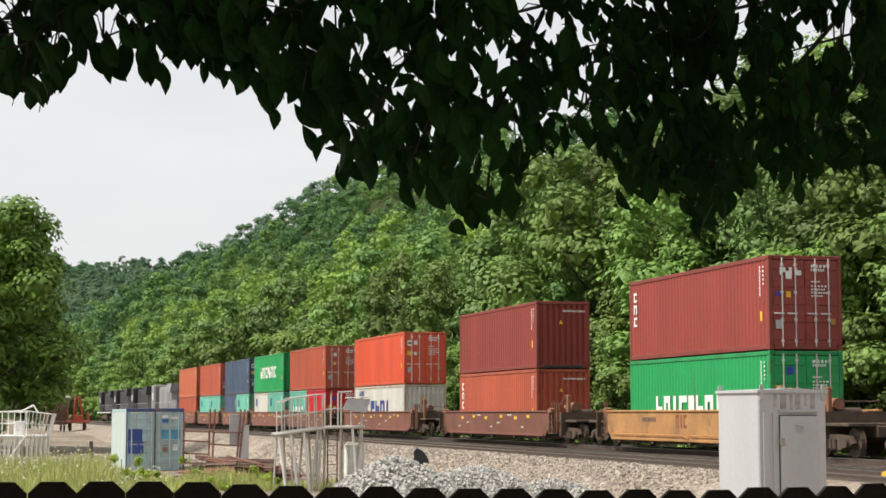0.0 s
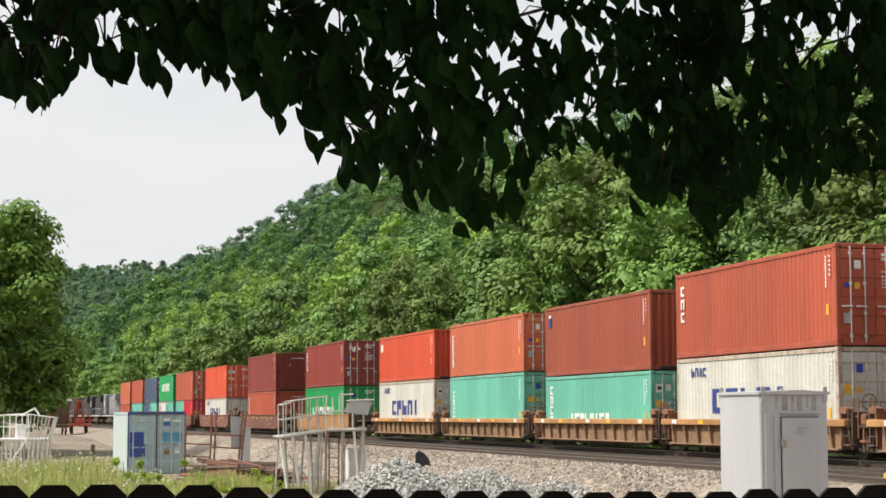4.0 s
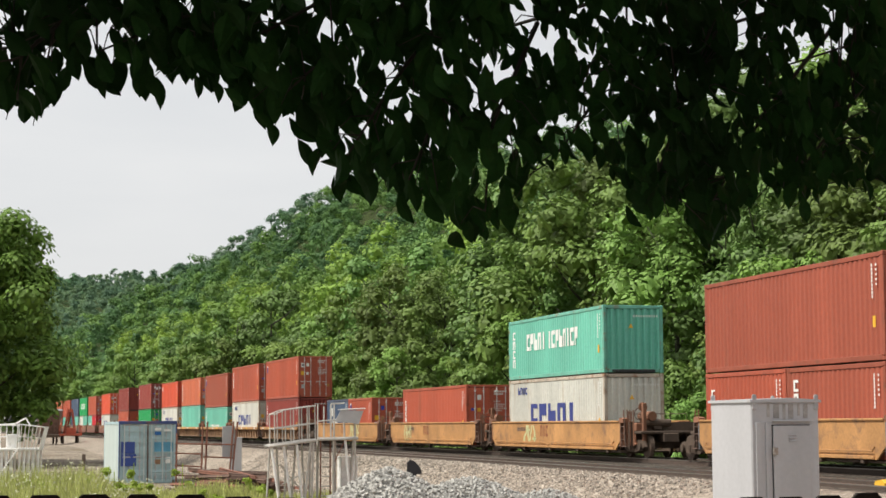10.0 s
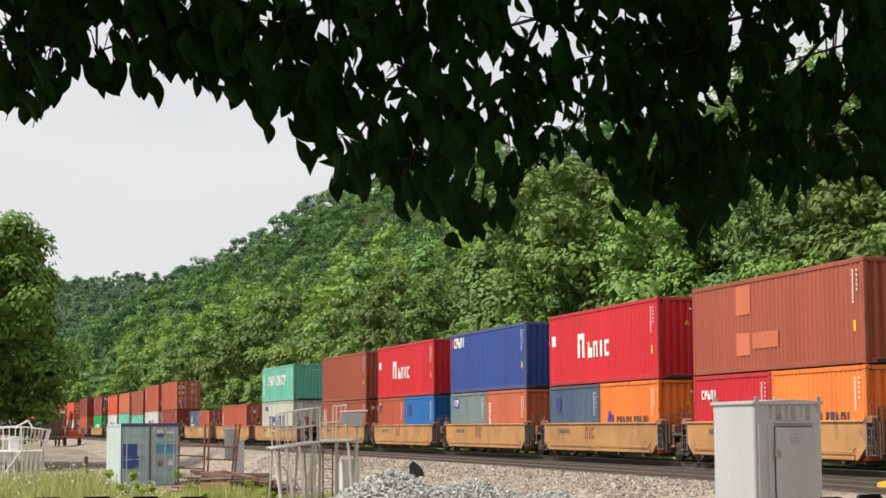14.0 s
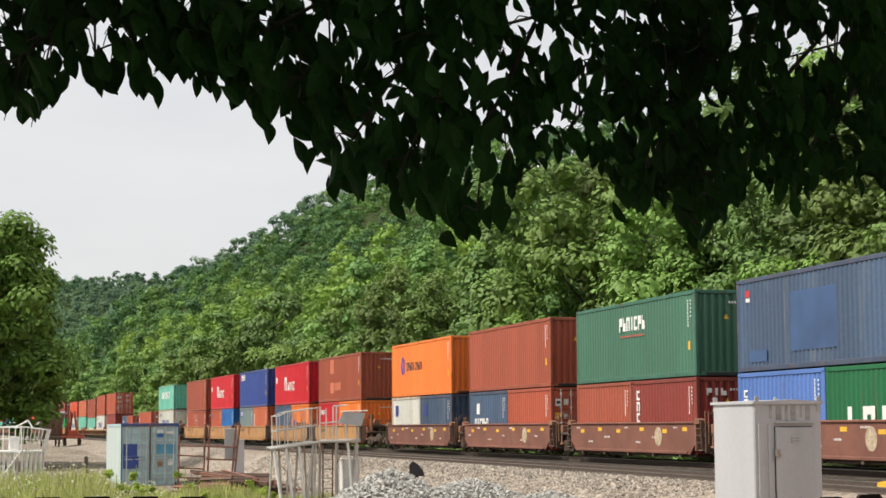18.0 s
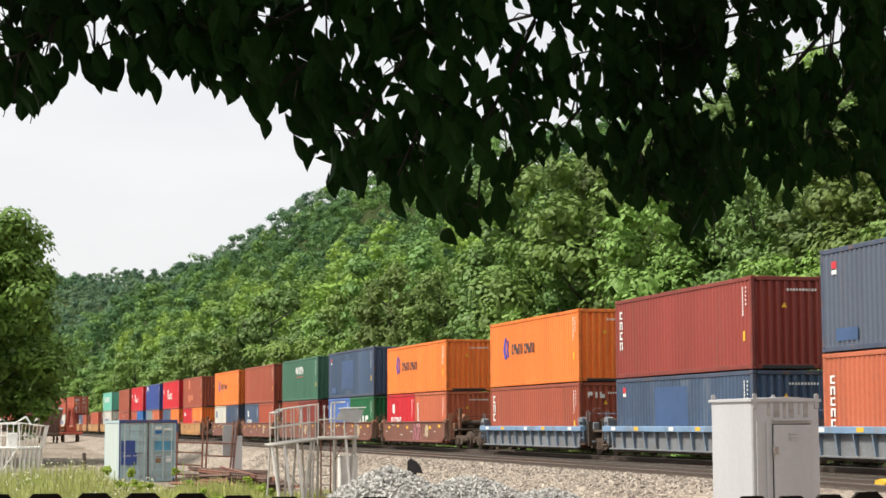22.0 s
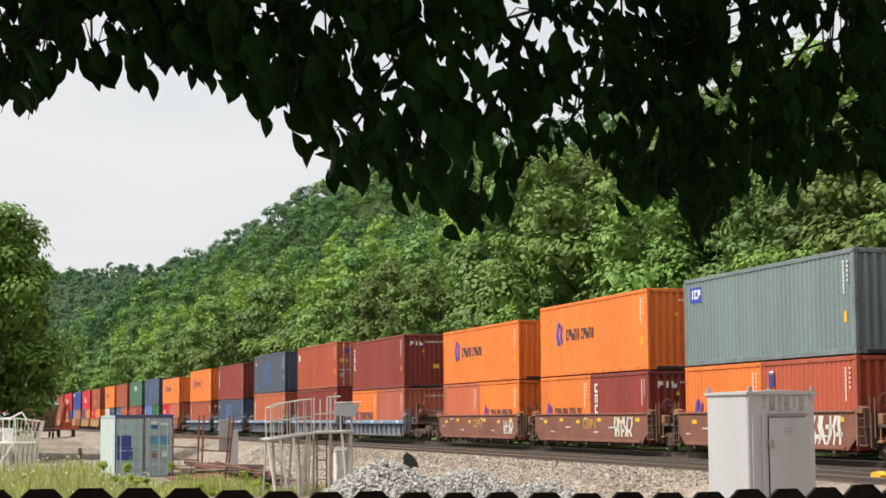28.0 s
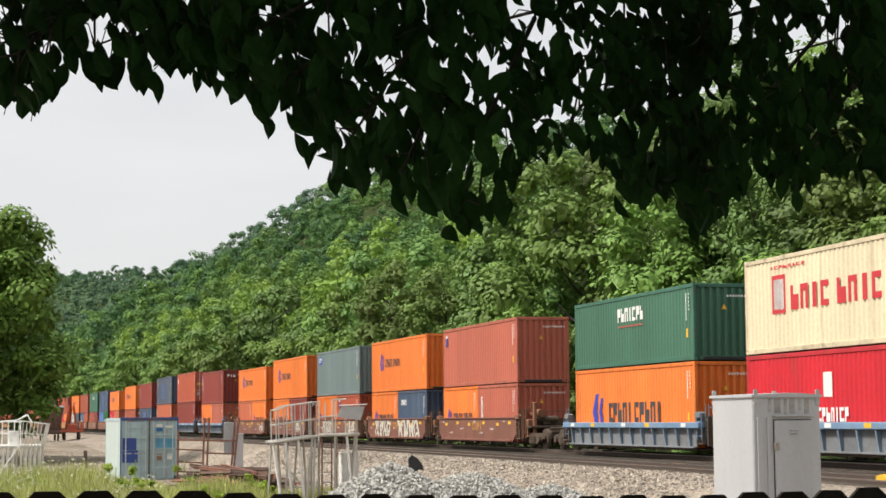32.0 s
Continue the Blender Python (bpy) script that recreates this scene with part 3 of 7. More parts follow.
def container(length, high, colour, door=False, marks=(), label="", pose_m=None, end_word=False):
    """One freight container: x along it, its near side at +y, its visible end at -x."""
    L, H = {"40": 12.19, "20": 6.06}[length], {"S": 2.59, "H": 2.896}[high]
    mat = PAINT[colour]
    c = thing("container", label, "container", "containers on the train")
    key = (length, high)
    wall = kept(("wall",) + key, lambda: corrugated(L - 0.32, H - 0.30))
    endw = kept(("end", high), lambda: corrugated(CW - 0.30, H - 0.30, 0.265, 0.11))

    def frame_mesh():
        me = Mesh()
        for x in (-1, 1):
            for y in (-1, 1):
                me.box((x * (L / 2 - 0.08), y * (CW / 2 - 0.07), H / 2), (0.16, 0.14, H - 0.24), 0.02)
        for z, t in ((0.085, 0.15), (H - 0.075, 0.13)):
            for y in (-1, 1):
                me.box((0, y * (CW / 2 - 0.05), z), (L - 0.36, 0.09, t), 0.012)
            for x in (-1, 1):
                me.box((x * (L / 2 - 0.06), 0, z), (0.11, CW - 0.36, t), 0.012)
        return me.done("frame")

    part("frame", kept(("frame",) + key, frame_mesh), FRAME_PAINT.get(colour, mat), c)
    part("side_wall", wall, mat, c, m=pose(0, CW / 2 - 0.012, 0.15))
    part("side_wall", wall, mat, c, m=pose(0, -CW / 2 + 0.012, 0.15, 0, 0, 180))
    part("roof", kept(("roof", length), lambda: Mesh().box((0, 0, 0), (L - 0.2, CW - 0.14, 0.03), 0.01).done("roof")), mat, c, m=pose(0, 0, H - 0.045))
    part("floor", kept(("floor", length), lambda: Mesh().box((0, 0, 0), (L - 0.3, CW - 0.2, 0.10)).done("floor")), M_CAST, c, m=pose(0, 0, 0.08))
    part("end_wall", endw, mat, c, m=pose(L / 2 - 0.012, 0, 0.15, 0, 0, -90))
    if length == "40" and not door:
        # Black bar on the end: shade of the gap below, drawn as a solid.
        part("gooseneck_recess", kept("tunnel", lambda: Mesh().box((0, 0, 0), (0.05, 1.75, 0.11), 0.01).done("gooseneck_recess")), M_BLACK, c, "black bar standing in for the shaded gap under the end", m=pose(-L / 2 + 0.012, 0, 0.07))
    cast = kept("casting", lambda: Mesh().box((0, 0, 0), (0.178, 0.162, 0.118), 0.012).done("corner_casting"))
    for x in (-1, 1):
        for y in (-1, 1):
            for z in (0.06, H - 0.06):
                part("corner_casting", cast, FRAME_PAINT.get(colour, mat), c, m=pose(x * (L / 2 - 0.088), y * (CW / 2 - 0.078), z))
    if door:
        leaf = kept(("leaf", high), lambda: door_leaf(H))
        for y in (-1, 1):
            d = part("door", leaf, mat, c, m=pose(-L / 2 + 0.05, y * 0.552, 0.15))
            rod = kept(("rod", high), lambda: lock_rod(H))
            for k in (-0.22, 0.22):
                part("lock_rod", rod, M_ROD, d, "bare metal locking bar", m=pose(-0.066, k, 0))
            face = -0.062
            DOORS[0] += 1
            odd = DOORS[0] // 2 % 3
            if y > 0:
                for nm, dy, z, w, h, mt, lab in (("placard", 0.34, H - 0.78, 0.26, 0.30, M_WHITE, "white square label"), ("placard", 0.34, H - 1.34, 0.28, 0.26, M_YELLOW, "yellow hazard label"), ("placard", 0.02, H - 1.36, 0.16, 0.18, M_YELLOW if odd else M_WHITE, "small label"), ("data_plate", 0.34, 0.62, 0.22, 0.28, M_GALV, "grey metal plate"), ("placard", 0.0, H - 0.76, 0.20, 0.24, M_BLUEMARK if odd == 1 else M_WHITE, "small square label"))[odd:]:
                    part(nm, kept(("placard", w, h), lambda: Mesh().box((0, 0, 0), (0.004, w, h)).done("placard")), mt, d, lab, m=pose(face, dy, z))
                if odd != 1:
                    part("placard", kept("placard_core", lambda: Mesh().box((0, 0, 0), (0.004, 0.16, 0.12)).done("placard")), M_BLUEMARK if odd else M_DARK, d, "dark field on a label", m=pose(face - 0.004, 0.34, H - (0.78 if odd == 0 else 1.34)))
            else:
                for i, (z, w) in enumerate(((H - 0.52, 0.62), (H - 0.64, 0.44), (H - 0.98, 0.30), (H - 1.12, 0.52), (H - 1.22, 0.46), (H - 1.32, 0.52), (H - 1.42, 0.38))):
                    part("stencil", kept(("doorline", i), lambda: word(5 + i % 3, w, 0.085 if i < 2 else 0.05, i).done("stencil")), M_WHITE, d, "white stencilled data", m=pose(face, 0.36, z, 0, 0, 90), kind="stuff")
                part("placard", kept(("placard", 0.16, 0.18), lambda: Mesh().box((0, 0, 0), (0.004, 0.16, 0.18)).done("placard")), M_OCHRE if odd else M_WHITE, d, "small label", m=pose(face, -0.36, 0.72))
    else:
        part("end_wall", endw, mat, c, m=pose(-L / 2 + 0.012, 0, 0.15, 0, 0, 90))
        part("stencil", kept("endids", lambda: word(10, 1.0, 0.075, 10).done("stencil")), M_WHITE, c, "white stencilled number", m=pose(-L / 2 - 0.002 + 0.010, 0.0, H - 0.46, 0, 0, 90), kind="stuff")
        part("caution_label", kept("caution_end", lambda: Mesh().extrude([(-0.10, 0), (0.10, 0), (0, 0.18)], "y", -0.002, 0.002).done("caution_label")), M_YELLOW, c, "yellow triangular label", m=pose(-L / 2 + 0.006, 0.1, H * 0.66, 0, 0, 90))
    if end_word and not door:
        part("placard", kept("end_placard", lambda: Mesh().box((0, 0, 0), (0.004, 0.36, 0.24)).done("placard")), M_YELLOW, c, "yellow rectangular label", m=pose(-L / 2 + 0.006, -0.62, H * 0.40))
    if end_word:
        for i, (a, b) in enumerate(bar_row(3, 0.72, 3)):
            part("lettering", kept(("endword", i), lambda: glyph(b, 0.24, i + 2).done("lettering")), M_WHITE, c, "white lettering on the end", m=pose(-L / 2 + (0.006 if not door else -0.012), 0.85 - a, H - 0.62, 0, 0, 90))
    # stencilled numbers near the rear top corner of the side
    ids = kept(("ids", length), lambda: id_marks())
    part("stencil", ids, M_WHITE, c, "white stencilled number", m=pose(-L / 2 + 0.62, CW / 2 + 0.004, H - 1.25), kind="stuff")
    if length == "40":
        part("caution_label", kept("caution_side", lambda: Mesh().box((0, 0, 0), (0.16, 0.004, 0.30)).done("caution_label")), M_YELLOW, c, "yellow label", m=pose(-L / 2 + 0.55, CW / 2 + 0.004, H * 0.36))
    for name, me, mt, x, z, lab in marks:
        part(name, me, mt, c, lab, m=pose(L / 2 - x, CW / 2 - (0.008 if name != "lettering" else 0.005), z * H))
    if pose_m is not None:
        c.matrix_basis = pose_m
    return c


DOORS = [0]  # doors built so far


def door_leaf(H):
    me = Mesh().box((0, 0, (H - 0.3) / 2), (0.05, 1.09, H - 0.31), 0.012)
    for i in range(5):
        me.box((-0.03, 0, 0.28 + i * (H - 0.75) / 4), (0.045, 1.0, 0.26), 0.02)
    for i in range(4):
        me.box((-0.03, 0.535, 0.25 + i * (H - 0.8) / 3), (0.05, 0.06, 0.12), 0.008)
    return me.done("door")


def lock_rod(H):
    me = Mesh().tube([(0, 0, -0.06), (0, 0, H - 0.24)], 0.022, 6)
    for z in (0.12, 0.75, 1.6, H - 0.45):
        me.box((0.012, 0, z), (0.05, 0.10, 0.08), 0.01)
    me.box((-0.03, 0.12, 0.95), (0.03, 0.34, 0.05), 0.008)
    me.box((-0.02, 0.02, 0.78), (0.03, 0.10, 0.07), 0.008)
    return me.done("lock_rod")


def id_marks():
    me = Mesh()
    for i in range(9):
        me.box((0, 0, 0.9 - i * 0.105), (0.065, 0.003, 0.082))
    for i in range(5):
        me.box((-0.24, 0, 0.9 - i * 0.13), (0.07, 0.003, 0.06))
    return me.done("stencil")


def bar_row(n, width, seed=1, gap_share=0.2):
    """Starts and widths of n plain shapes that stand for a word of that width."""
    rng = random.Random(seed)
    ws = [rng.uniform(0.82, 1.18) for _ in range(n)]
    gap = width / n * gap_share
    k = (width - gap * (n - 1)) / sum(ws)
    out, x = [], 0.0
    for w in ws:
        out.append((x, w * k))
        x += w * k + gap
    return out


def word(n, width, height, seed=1):
    """n plain bars side by side in one small stencil."""
    return blocks([w for _, w in bar_row(n, width, seed, 0.42)], height, width / n * 0.42)


def glyph(w, h, kind):
    """One plain shape that stands for a character, reading along -x: a bar, or a bar with a slot cut into one side."""
    t, u, me = 0.34 * w, 0.24 * h, Mesh()
    outlines = (
        [(0, 0), (w, 0), (w, u), (t, u), (t, h - u), (w, h - u), (w, h), (0, h)],
        [(0, 0), (t, 0), (t, h - u), (w - t, h - u), (w - t, 0), (w, 0), (w, h), (0, h)],
        [(0, 0), (t, 0), (t, h * 0.38), (w, h * 0.38), (w, h), (0, h)],
        [(w * 0.3, 0), (w * 0.75, 0), (w * 0.75, h), (w * 0.3, h)],
        [(0, 0), (w, 0), (w, h * 0.62), (t, h * 0.62), (t, h), (0, h)],
    )
    return me.poly([(-x, 0, z) for x, z in outlines[kind % 5]])


def emblem(w, h):
    """A mark of two chevrons, one behind the other."""
    me = Mesh()
    me.poly([(-w * 0.05, 0, h * 0.45), (-w * 0.35, 0, h), (-w * 0.62, 0, h), (-w * 0.42, 0, h * 0.5), (-w * 0.62, 0, 0), (-w * 0.28, 0, 0)])
    me.poly([(-w * 0.62, 0.001, h * 0.46), (-w * 0.80, 0.001, h * 0.86), (-w, 0.001, h * 0.86), (-w * 0.84, 0.001, h * 0.5), (-w, 0.001, h * 0.08), (-w * 0.76, 0.001, h * 0.08)])
    return me


def rect(w, h):
    return Mesh().poly([(0, 0, 0), (-w, 0, 0), (-w, 0, h), (0, 0, h)])


def mk(key, name, make, mat, x, z, lab):
    return (name, kept(("mark",) + key, lambda: make().done(name)), mat, x, z, lab)


def marks_for(code):
    """Lettering and house marks, as plain shapes in their colours: (name, mesh, material, metres from the front, share of the height, label)."""
    def W(n, w, h, mat, x, z, lab):
        row = bar_row(n, w, n)
        return [mk(("g", round(b, 3), h, (2 * i + n) % 5), "lettering", lambda b=b, i=i: glyph(b, h, 2 * i + n), mat, x + a, z, lab) for i, (a, b) in enumerate(row)]
    def D(n, w, h, mat, x, z, lab):
        return [mk(("d", n, w, h, i % 2), "lettering", lambda i=i: glyph(w, h / n * 0.82, i % 2), mat, x, z + h / 2.7 * (n - 1 - i) / n, lab) for i in range(n)]
    R = lambda w, h, mat, x, z, lab: mk(("r", w, h), "patch", lambda: rect(w, h), mat, x, z, lab)
    E_ = lambda w, h, mat, x, z, lab: mk(("e", w, h), "emblem", lambda: emblem(w, h), mat, x, z, lab)
    found = {
        "ever": [W(9, 6.6, 0.95, M_WHITE, 2.6, 0.22, "large white lettering")],
        "ever_top": [W(9, 6.4, 0.85, M_WHITE, 2.8, 0.38, "large white lettering")],
        "cosco": [W(5, 5.7, 0.80, M_NAVY, 3.1, 0.36, "large dark blue lettering"), W(4, 1.3, 0.3, M_NAVY, 1.3, 0.78, "small dark blue lettering")],
        "china": [W(5, 2.5, 0.72, M_WHITE, 2.6, 0.46, "large white lettering"), W(8, 3.7, 0.72, M_WHITE, 5.5, 0.46, "large white lettering"), D(4, 0.36, 1.7, M_WHITE, 0.6, 0.2, "white characters")],
        "aqua_plain": [D(4, 0.30, 1.5, M_WHITE, 0.6, 0.24, "white characters")],
        "china_low": [W(8, 4.6, 0.55, M_WHITE, 3.2, 0.20, "large white lettering"), D(4, 0.36, 1.7, M_WHITE, 0.6, 0.24, "white characters")],
        "kline": [W(1, 0.8, 0.95, M_WHITE, 3.6, 0.36, "large white capital"), W(4, 2.4, 0.62, M_WHITE, 4.8, 0.35, "large white lettering"), R(0.5, 0.42, M_WHITE, 0.35, 0.56, "white patch")],
        "hapag": [E_(0.85, 0.95, M_BLUEMARK, 2.0, 0.42, "blue house mark"), W(5, 1.55, 0.45, M_DARK, 3.3, 0.48, "dark lettering"), W(5, 1.4, 0.42, M_DARK, 5.1, 0.48, "dark lettering")],
        "hapag_big": [E_(1.3, 1.25, M_BLUEMARK, 1.9, 0.24, "large blue house mark"), W(5, 2.4, 0.72, M_DARK, 3.8, 0.30, "large dark lettering"), W(5, 2.6, 0.72, M_DARK, 6.5, 0.30, "large dark lettering")],
        "hapag20": [E_(0.75, 0.85, M_BLUEMARK, 0.7, 0.26, "blue house mark"), W(5, 1.6, 0.5, M_DARK, 1.8, 0.32, "dark lettering"), W(5, 1.5, 0.5, M_DARK, 3.6, 0.32, "dark lettering")],
        "seaco": [W(5, 1.7, 0.48, M_WHITE, 0.75, 0.76, "white lettering"), R(0.35, 0.42, M_REDMARK, 0.35, 0.77, "red mark")],
        "seaco20": [W(5, 1.2, 0.3, M_WHITE, 0.7, 0.70, "white lettering")],
        "nol": [R(0.95, 0.5, M_BLUEMARK, 0.55, 0.72, "blue panel"), W(3, 0.75, 0.3, M_WHITE, 0.65, 0.76, "white lettering")],
        "tex": [D(3, 0.32, 1.25, M_WHITE, 0.45, 0.42, "white lettering set upright")],
        "triton": [D(6, 0.30, 1.7, M_WHITE, 0.45, 0.18, "white lettering set upright")],
        "gold": [D(4, 0.30, 1.4, M_WHITE, 0.45, 0.36, "cream lettering set upright")],
        "cap": [W(7, 2.6, 0.50, M_WHITE, 4.9, 0.63, "white lettering"), R(2.5, 0.07, M_FADEDRED, 4.95, 0.55, "thin faded red line")],
        "cai": [R(0.5, 0.42, M_WHITE, 0.4, 0.68, "white square mark")],
        "flor": [R(0.35, 0.42, M_NAVY, 0.45, 0.70, "small dark emblem"), R(0.3, 0.12, M_WHITE, 0.47, 0.84, "white stripe")],
        "cronos": [W(6, 2.2, 0.42, M_WHITE, 0.9, 0.36, "white lettering"), R(0.5, 0.5, M_WHITE, 1.2, 0.60, "white emblem")],
        "uasc": [W(4, 3.4, 0.95, M_WHITE, 1.3, 0.20, "large white lettering")],
        "yang": [R(0.95, 1.15, M_REDMARK, 2.0, 0.40, "red emblem"), mk(("yangw",), "patch", lambda: rect(0.7, 0.9), M_WHITE, 2.12, 0.44, "white emblem field"), W(4, 2.5, 0.72, M_REDMARK, 3.3, 0.42, "large red lettering"), W(4, 2.6, 0.72, M_REDMARK, 6.3, 0.42, "large red lettering"), W(8, 2.4, 0.10, M_REDMARK, 1.9, 0.86, "thin red lettering")],
        "mac": [W(8, 2.2, 0.4, M_WHITE, 4.6, 0.30, "white lettering"), R(0.55, 0.7, M_WHITE, 5.3, 0.54, "white round mark")],
        "patchblue": [R(3.0, 1.75, M_PATCH, 3.9, 0.18, "repainted blue patch"), R(1.3, 0.35, M_PATCH, 0.9, 0.10, "repainted blue patch"), R(0.30, 0.20, M_REDMARK, 0.7, 0.80, "red mark"), R(0.30, 0.12, M_WHITE, 0.7, 0.745, "white mark")],
        "patchbrown": [R(1.1, 0.9, PAINT["rust_orange"], 3.6, 0.62, "faded repainted patch"), R(1.0, 0.7, PAINT["rust_orange"], 3.6, 0.18, "faded repainted patch"), R(1.9, 0.5, PAINT["rust_orange"], 4.8, 0.24, "faded repainted patch")],
        "white20": [R(0.6, 0.6, M_NAVY, 0.8, 0.6, "small dark mark")],
    }.get(code, [])
    return [m for entry in found for m in (entry if isinstance(entry, list) else [entry])]


LOOKS = {
    "maroon": "dark maroon", "brick": "brick red", "redbrown": "red-brown", "orangered": "bright orange-red", "rust_orange": "rusty orange", "salmon": "faded salmon red", "kred": "bright red",
    "orange": "orange", "blue": "cobalt blue", "navy": "navy blue", "slate": "faded slate blue", "sky_blue": "bright blue", "pale_blue": "pale blue", "aqua": "aqua green", "green": "bright green",
    "capital": "dull dark green", "darkgreen": "dark green", "white": "stained white", "cream": "cream", "grey": "blue-grey",
}


# ---- the train ----
MOVING = []  # (thing, metres along the line at the start, height of its base)


def side_frame_mesh():
    me = Mesh()
    me.extrude([(-1.25, 0.42), (-1.05, 0.62), (-0.45, 0.66), (0.45, 0.66), (1.05, 0.62), (1.25, 0.42), (1.1, 0.36), (0.85, 0.40), (0.5, 0.22), (-0.5, 0.22), (-0.85, 0.40), (-1.1, 0.36)], "y", -0.06, 0.06)
    for x in (-0.9, 0.9):
        me.disc((x, 0.08, 0.42), "y", 0.14, 0.14, 10)
    for x in (-0.22, 0.0, 0.22):
        me.tube([(x, 0.09, 0.27), (x, 0.09, 0.52)], 0.075, 8)
    return me.done("side_frame")


def wheel_mesh():
    me = Mesh().disc((0, 0, 0), "y", 0.42, 0.11, 20)
    me.disc((0, 0.05, 0), "y", 0.17, 0.14, 12)
    me.disc((0, -0.07, 0), "y", 0.445, 0.03, 20)
    return me.done("wheel")


def bogie(parent, x):
    b = part("bogie", kept("bolster", lambda: Mesh().box((0, 0, 0.55), (0.45, 2.0, 0.22), 0.03).box((0, 0, 0.70), (0.5, 0.6, 0.10), 0.02).done("bogie")), M_STEEL, parent, m=pose(x, 0, 0))
    for y in (-0.98, 0.98):
        part("side_frame", kept("side_frame", side_frame_mesh), M_STEEL, b, m=pose(0, y, 0, 0, 0, 0 if y > 0 else 180))
        for k in (-0.9, 0.9):
            part("wheel", kept("wheel", wheel_mesh), M_STEEL, b, m=pose(k, y * 0.77, 0.425, 0, 0, 0 if y > 0 else 180))


def ladder_mesh(h=0.9):
    me = Mesh()
    for x in (-0.2, 0.2):
        me.tube([(x, 0, 0), (x, 0, h)], 0.016, 5)
    for i in range(4):
        me.tube([(-0.2, 0, 0.12 + i * (h - 0.2) / 3), (0.2, 0, 0.12 + i * (h - 0.2) / 3)], 0.014, 5)
    return me.done("ladder")


def well_car(style, colour, well, pitch, front_bogie=True, rear_bogie=True, label="", hang=0.0):
    """A deep-well wagon unit, centre of the well at x = 0, z = 0 on the rail."""
    c = thing("well_car", label, "rail car", "wagons of the train")
    paint = CAR[colour]
    half = well / 2
    key = (style, well)
    if style == "plate":
        def plate():
            me = Mesh()
            out = [(-half, 1.36), (half, 1.36), (half, 0.62), (half - 0.5, 0.27), (-half + 0.5, 0.27), (-half, 0.62)]
            me.extrude(out, "y", -0.03, 0.03)
            me.box((0, 0.03, 1.33), (well - 0.1, 0.10, 0.07), 0.015)
            me.box((0, 0.035, 0.33), (well - 1.2, 0.10, 0.10), 0.015)
            return me.done("side_sill")
        for y in (-1, 1):
            part("side_sill", kept(("sill",) + key, plate), paint, c, m=pose(0, y * 1.36, 0, 0, 0, 0 if y > 0 else 180))
        pad = kept("pad", lambda: Mesh().box((0, 0, 0), (0.16, 0.16, 0.12), 0.02).done("pad"))
        for i in range(5):
            part("pad", pad, M_STEEL, c, m=pose(-half + 1.3 + i * (well - 2.6) / 4, 1.34, 0.22))
    else:
        def chord():
            return Mesh().box((0, 0, 1.02), (well + 0.9, 0.24, 0.20), 0.02).done("top_chord")
        def plate():
            me = Mesh().box((0, -0.06, 0.60), (well - 0.2, 0.03, 0.64))
            me.box((0, 0, 0.29), (well - 0.2, 0.14, 0.06), 0.01)
            return me.done("side_sill")
        rib = kept("rib", lambda: Mesh().extrude([(-0.02, 0.30), (0.06, 0.30), (0.15, 0.91), (-0.05, 0.91)], "x", -0.035, 0.035).done("rib"))
        web = CAR["tan"] if colour == "yellow" else CAR["grimy"]
        for y in (-1, 1):
            t = 0 if y > 0 else 180
            part("top_chord", kept(("chord",) + key, chord), paint, c, m=pose(0, y * 1.38, 0, 0, 0, t))
            part("side_sill", kept(("ribsill",) + key, plate), web, c, "grimy ribbed side", m=pose(0, y * 1.36, 0, 0, 0, t))
        for i in range(12):
            part("rib", rib, RIB_BLUE if colour == "blue" else web, c, m=pose(-half + 0.5 + i * (well - 1.0) / 11, 1.33, 0))
        tag = kept("chord_tag", lambda: Mesh().box((0, 0, 0), (0.42, 0.004, 0.13)).done("marking"))
        for i in range(5):
            part("marking", tag, M_YELLOW if i % 2 else M_WHITE, c, "reflective marking", m=pose(-half + 0.8 + i * (well - 1.6) / 4 + (0.5 if i % 2 else 0), 1.504, 1.03))
    part("well_floor", kept(("wfloor", well), lambda: Mesh().box((0, 0, 0.21), (well - 0.6, 2.5, 0.07), 0.01).box((0, 0, 0.16), (well - 1.6, 0.5, 0.06)).done("well_floor")), M_STEEL, c)
    reach = pitch / 2
    for e in (-1, 1):
        def platform():
            g = reach - half + 0.05
            me = Mesh().box((0, 0, 0.93), (g, 2.3, 0.10), 0.02)
            me.box((0, 0, 0.74), (g + 0.1, 0.6, 0.34), 0.03)
            me.extrude([(-0.04, 0.35), (0.04, 0.35), (0.04, 1.30), (-0.04, 1.30)], "y", -1.32, 1.32)
            return me.done("end_platform")
        part("end_platform", kept(("plat", round(reach - half, 2)), platform), M_STEEL, c, m=pose(e * (half + (reach - half) / 2), 0, 0))
        part("ladder", kept("ladder", ladder_mesh), M_CAST if colour != "blue" else paint, c, m=pose(e * (half + 0.28), 1.38, 0.55))
    # brake gear on the rear platform
    part("grab_rail", kept("grab", lambda: grab_mesh()), M_CAST if colour != "blue" else paint, c, m=pose(-half - 0.5, 0, 0.98))
    part("brake_wheel", kept("brake_wheel", brake_wheel_mesh), M_CAST, c, m=pose(-half - 0.5, 0, 0.98))
    part("brake_valve", kept("valve", lambda: Mesh().box((0, 0, 0.18), (0.34, 0.4, 0.34), 0.06).tube([(-0.1, -0.5, 0.30), (-0.1, 0.5, 0.30)], 0.14, 10).box((0.1, 0.62, 0.14), (0.3, 0.2, 0.26), 0.04).done("brake_valve")), M_STEEL, c, m=pose(-half - 0.75, 0.25, 0.98))
    rust = CAR["rusty"] if colour != "blue" else CAR["grimy"]
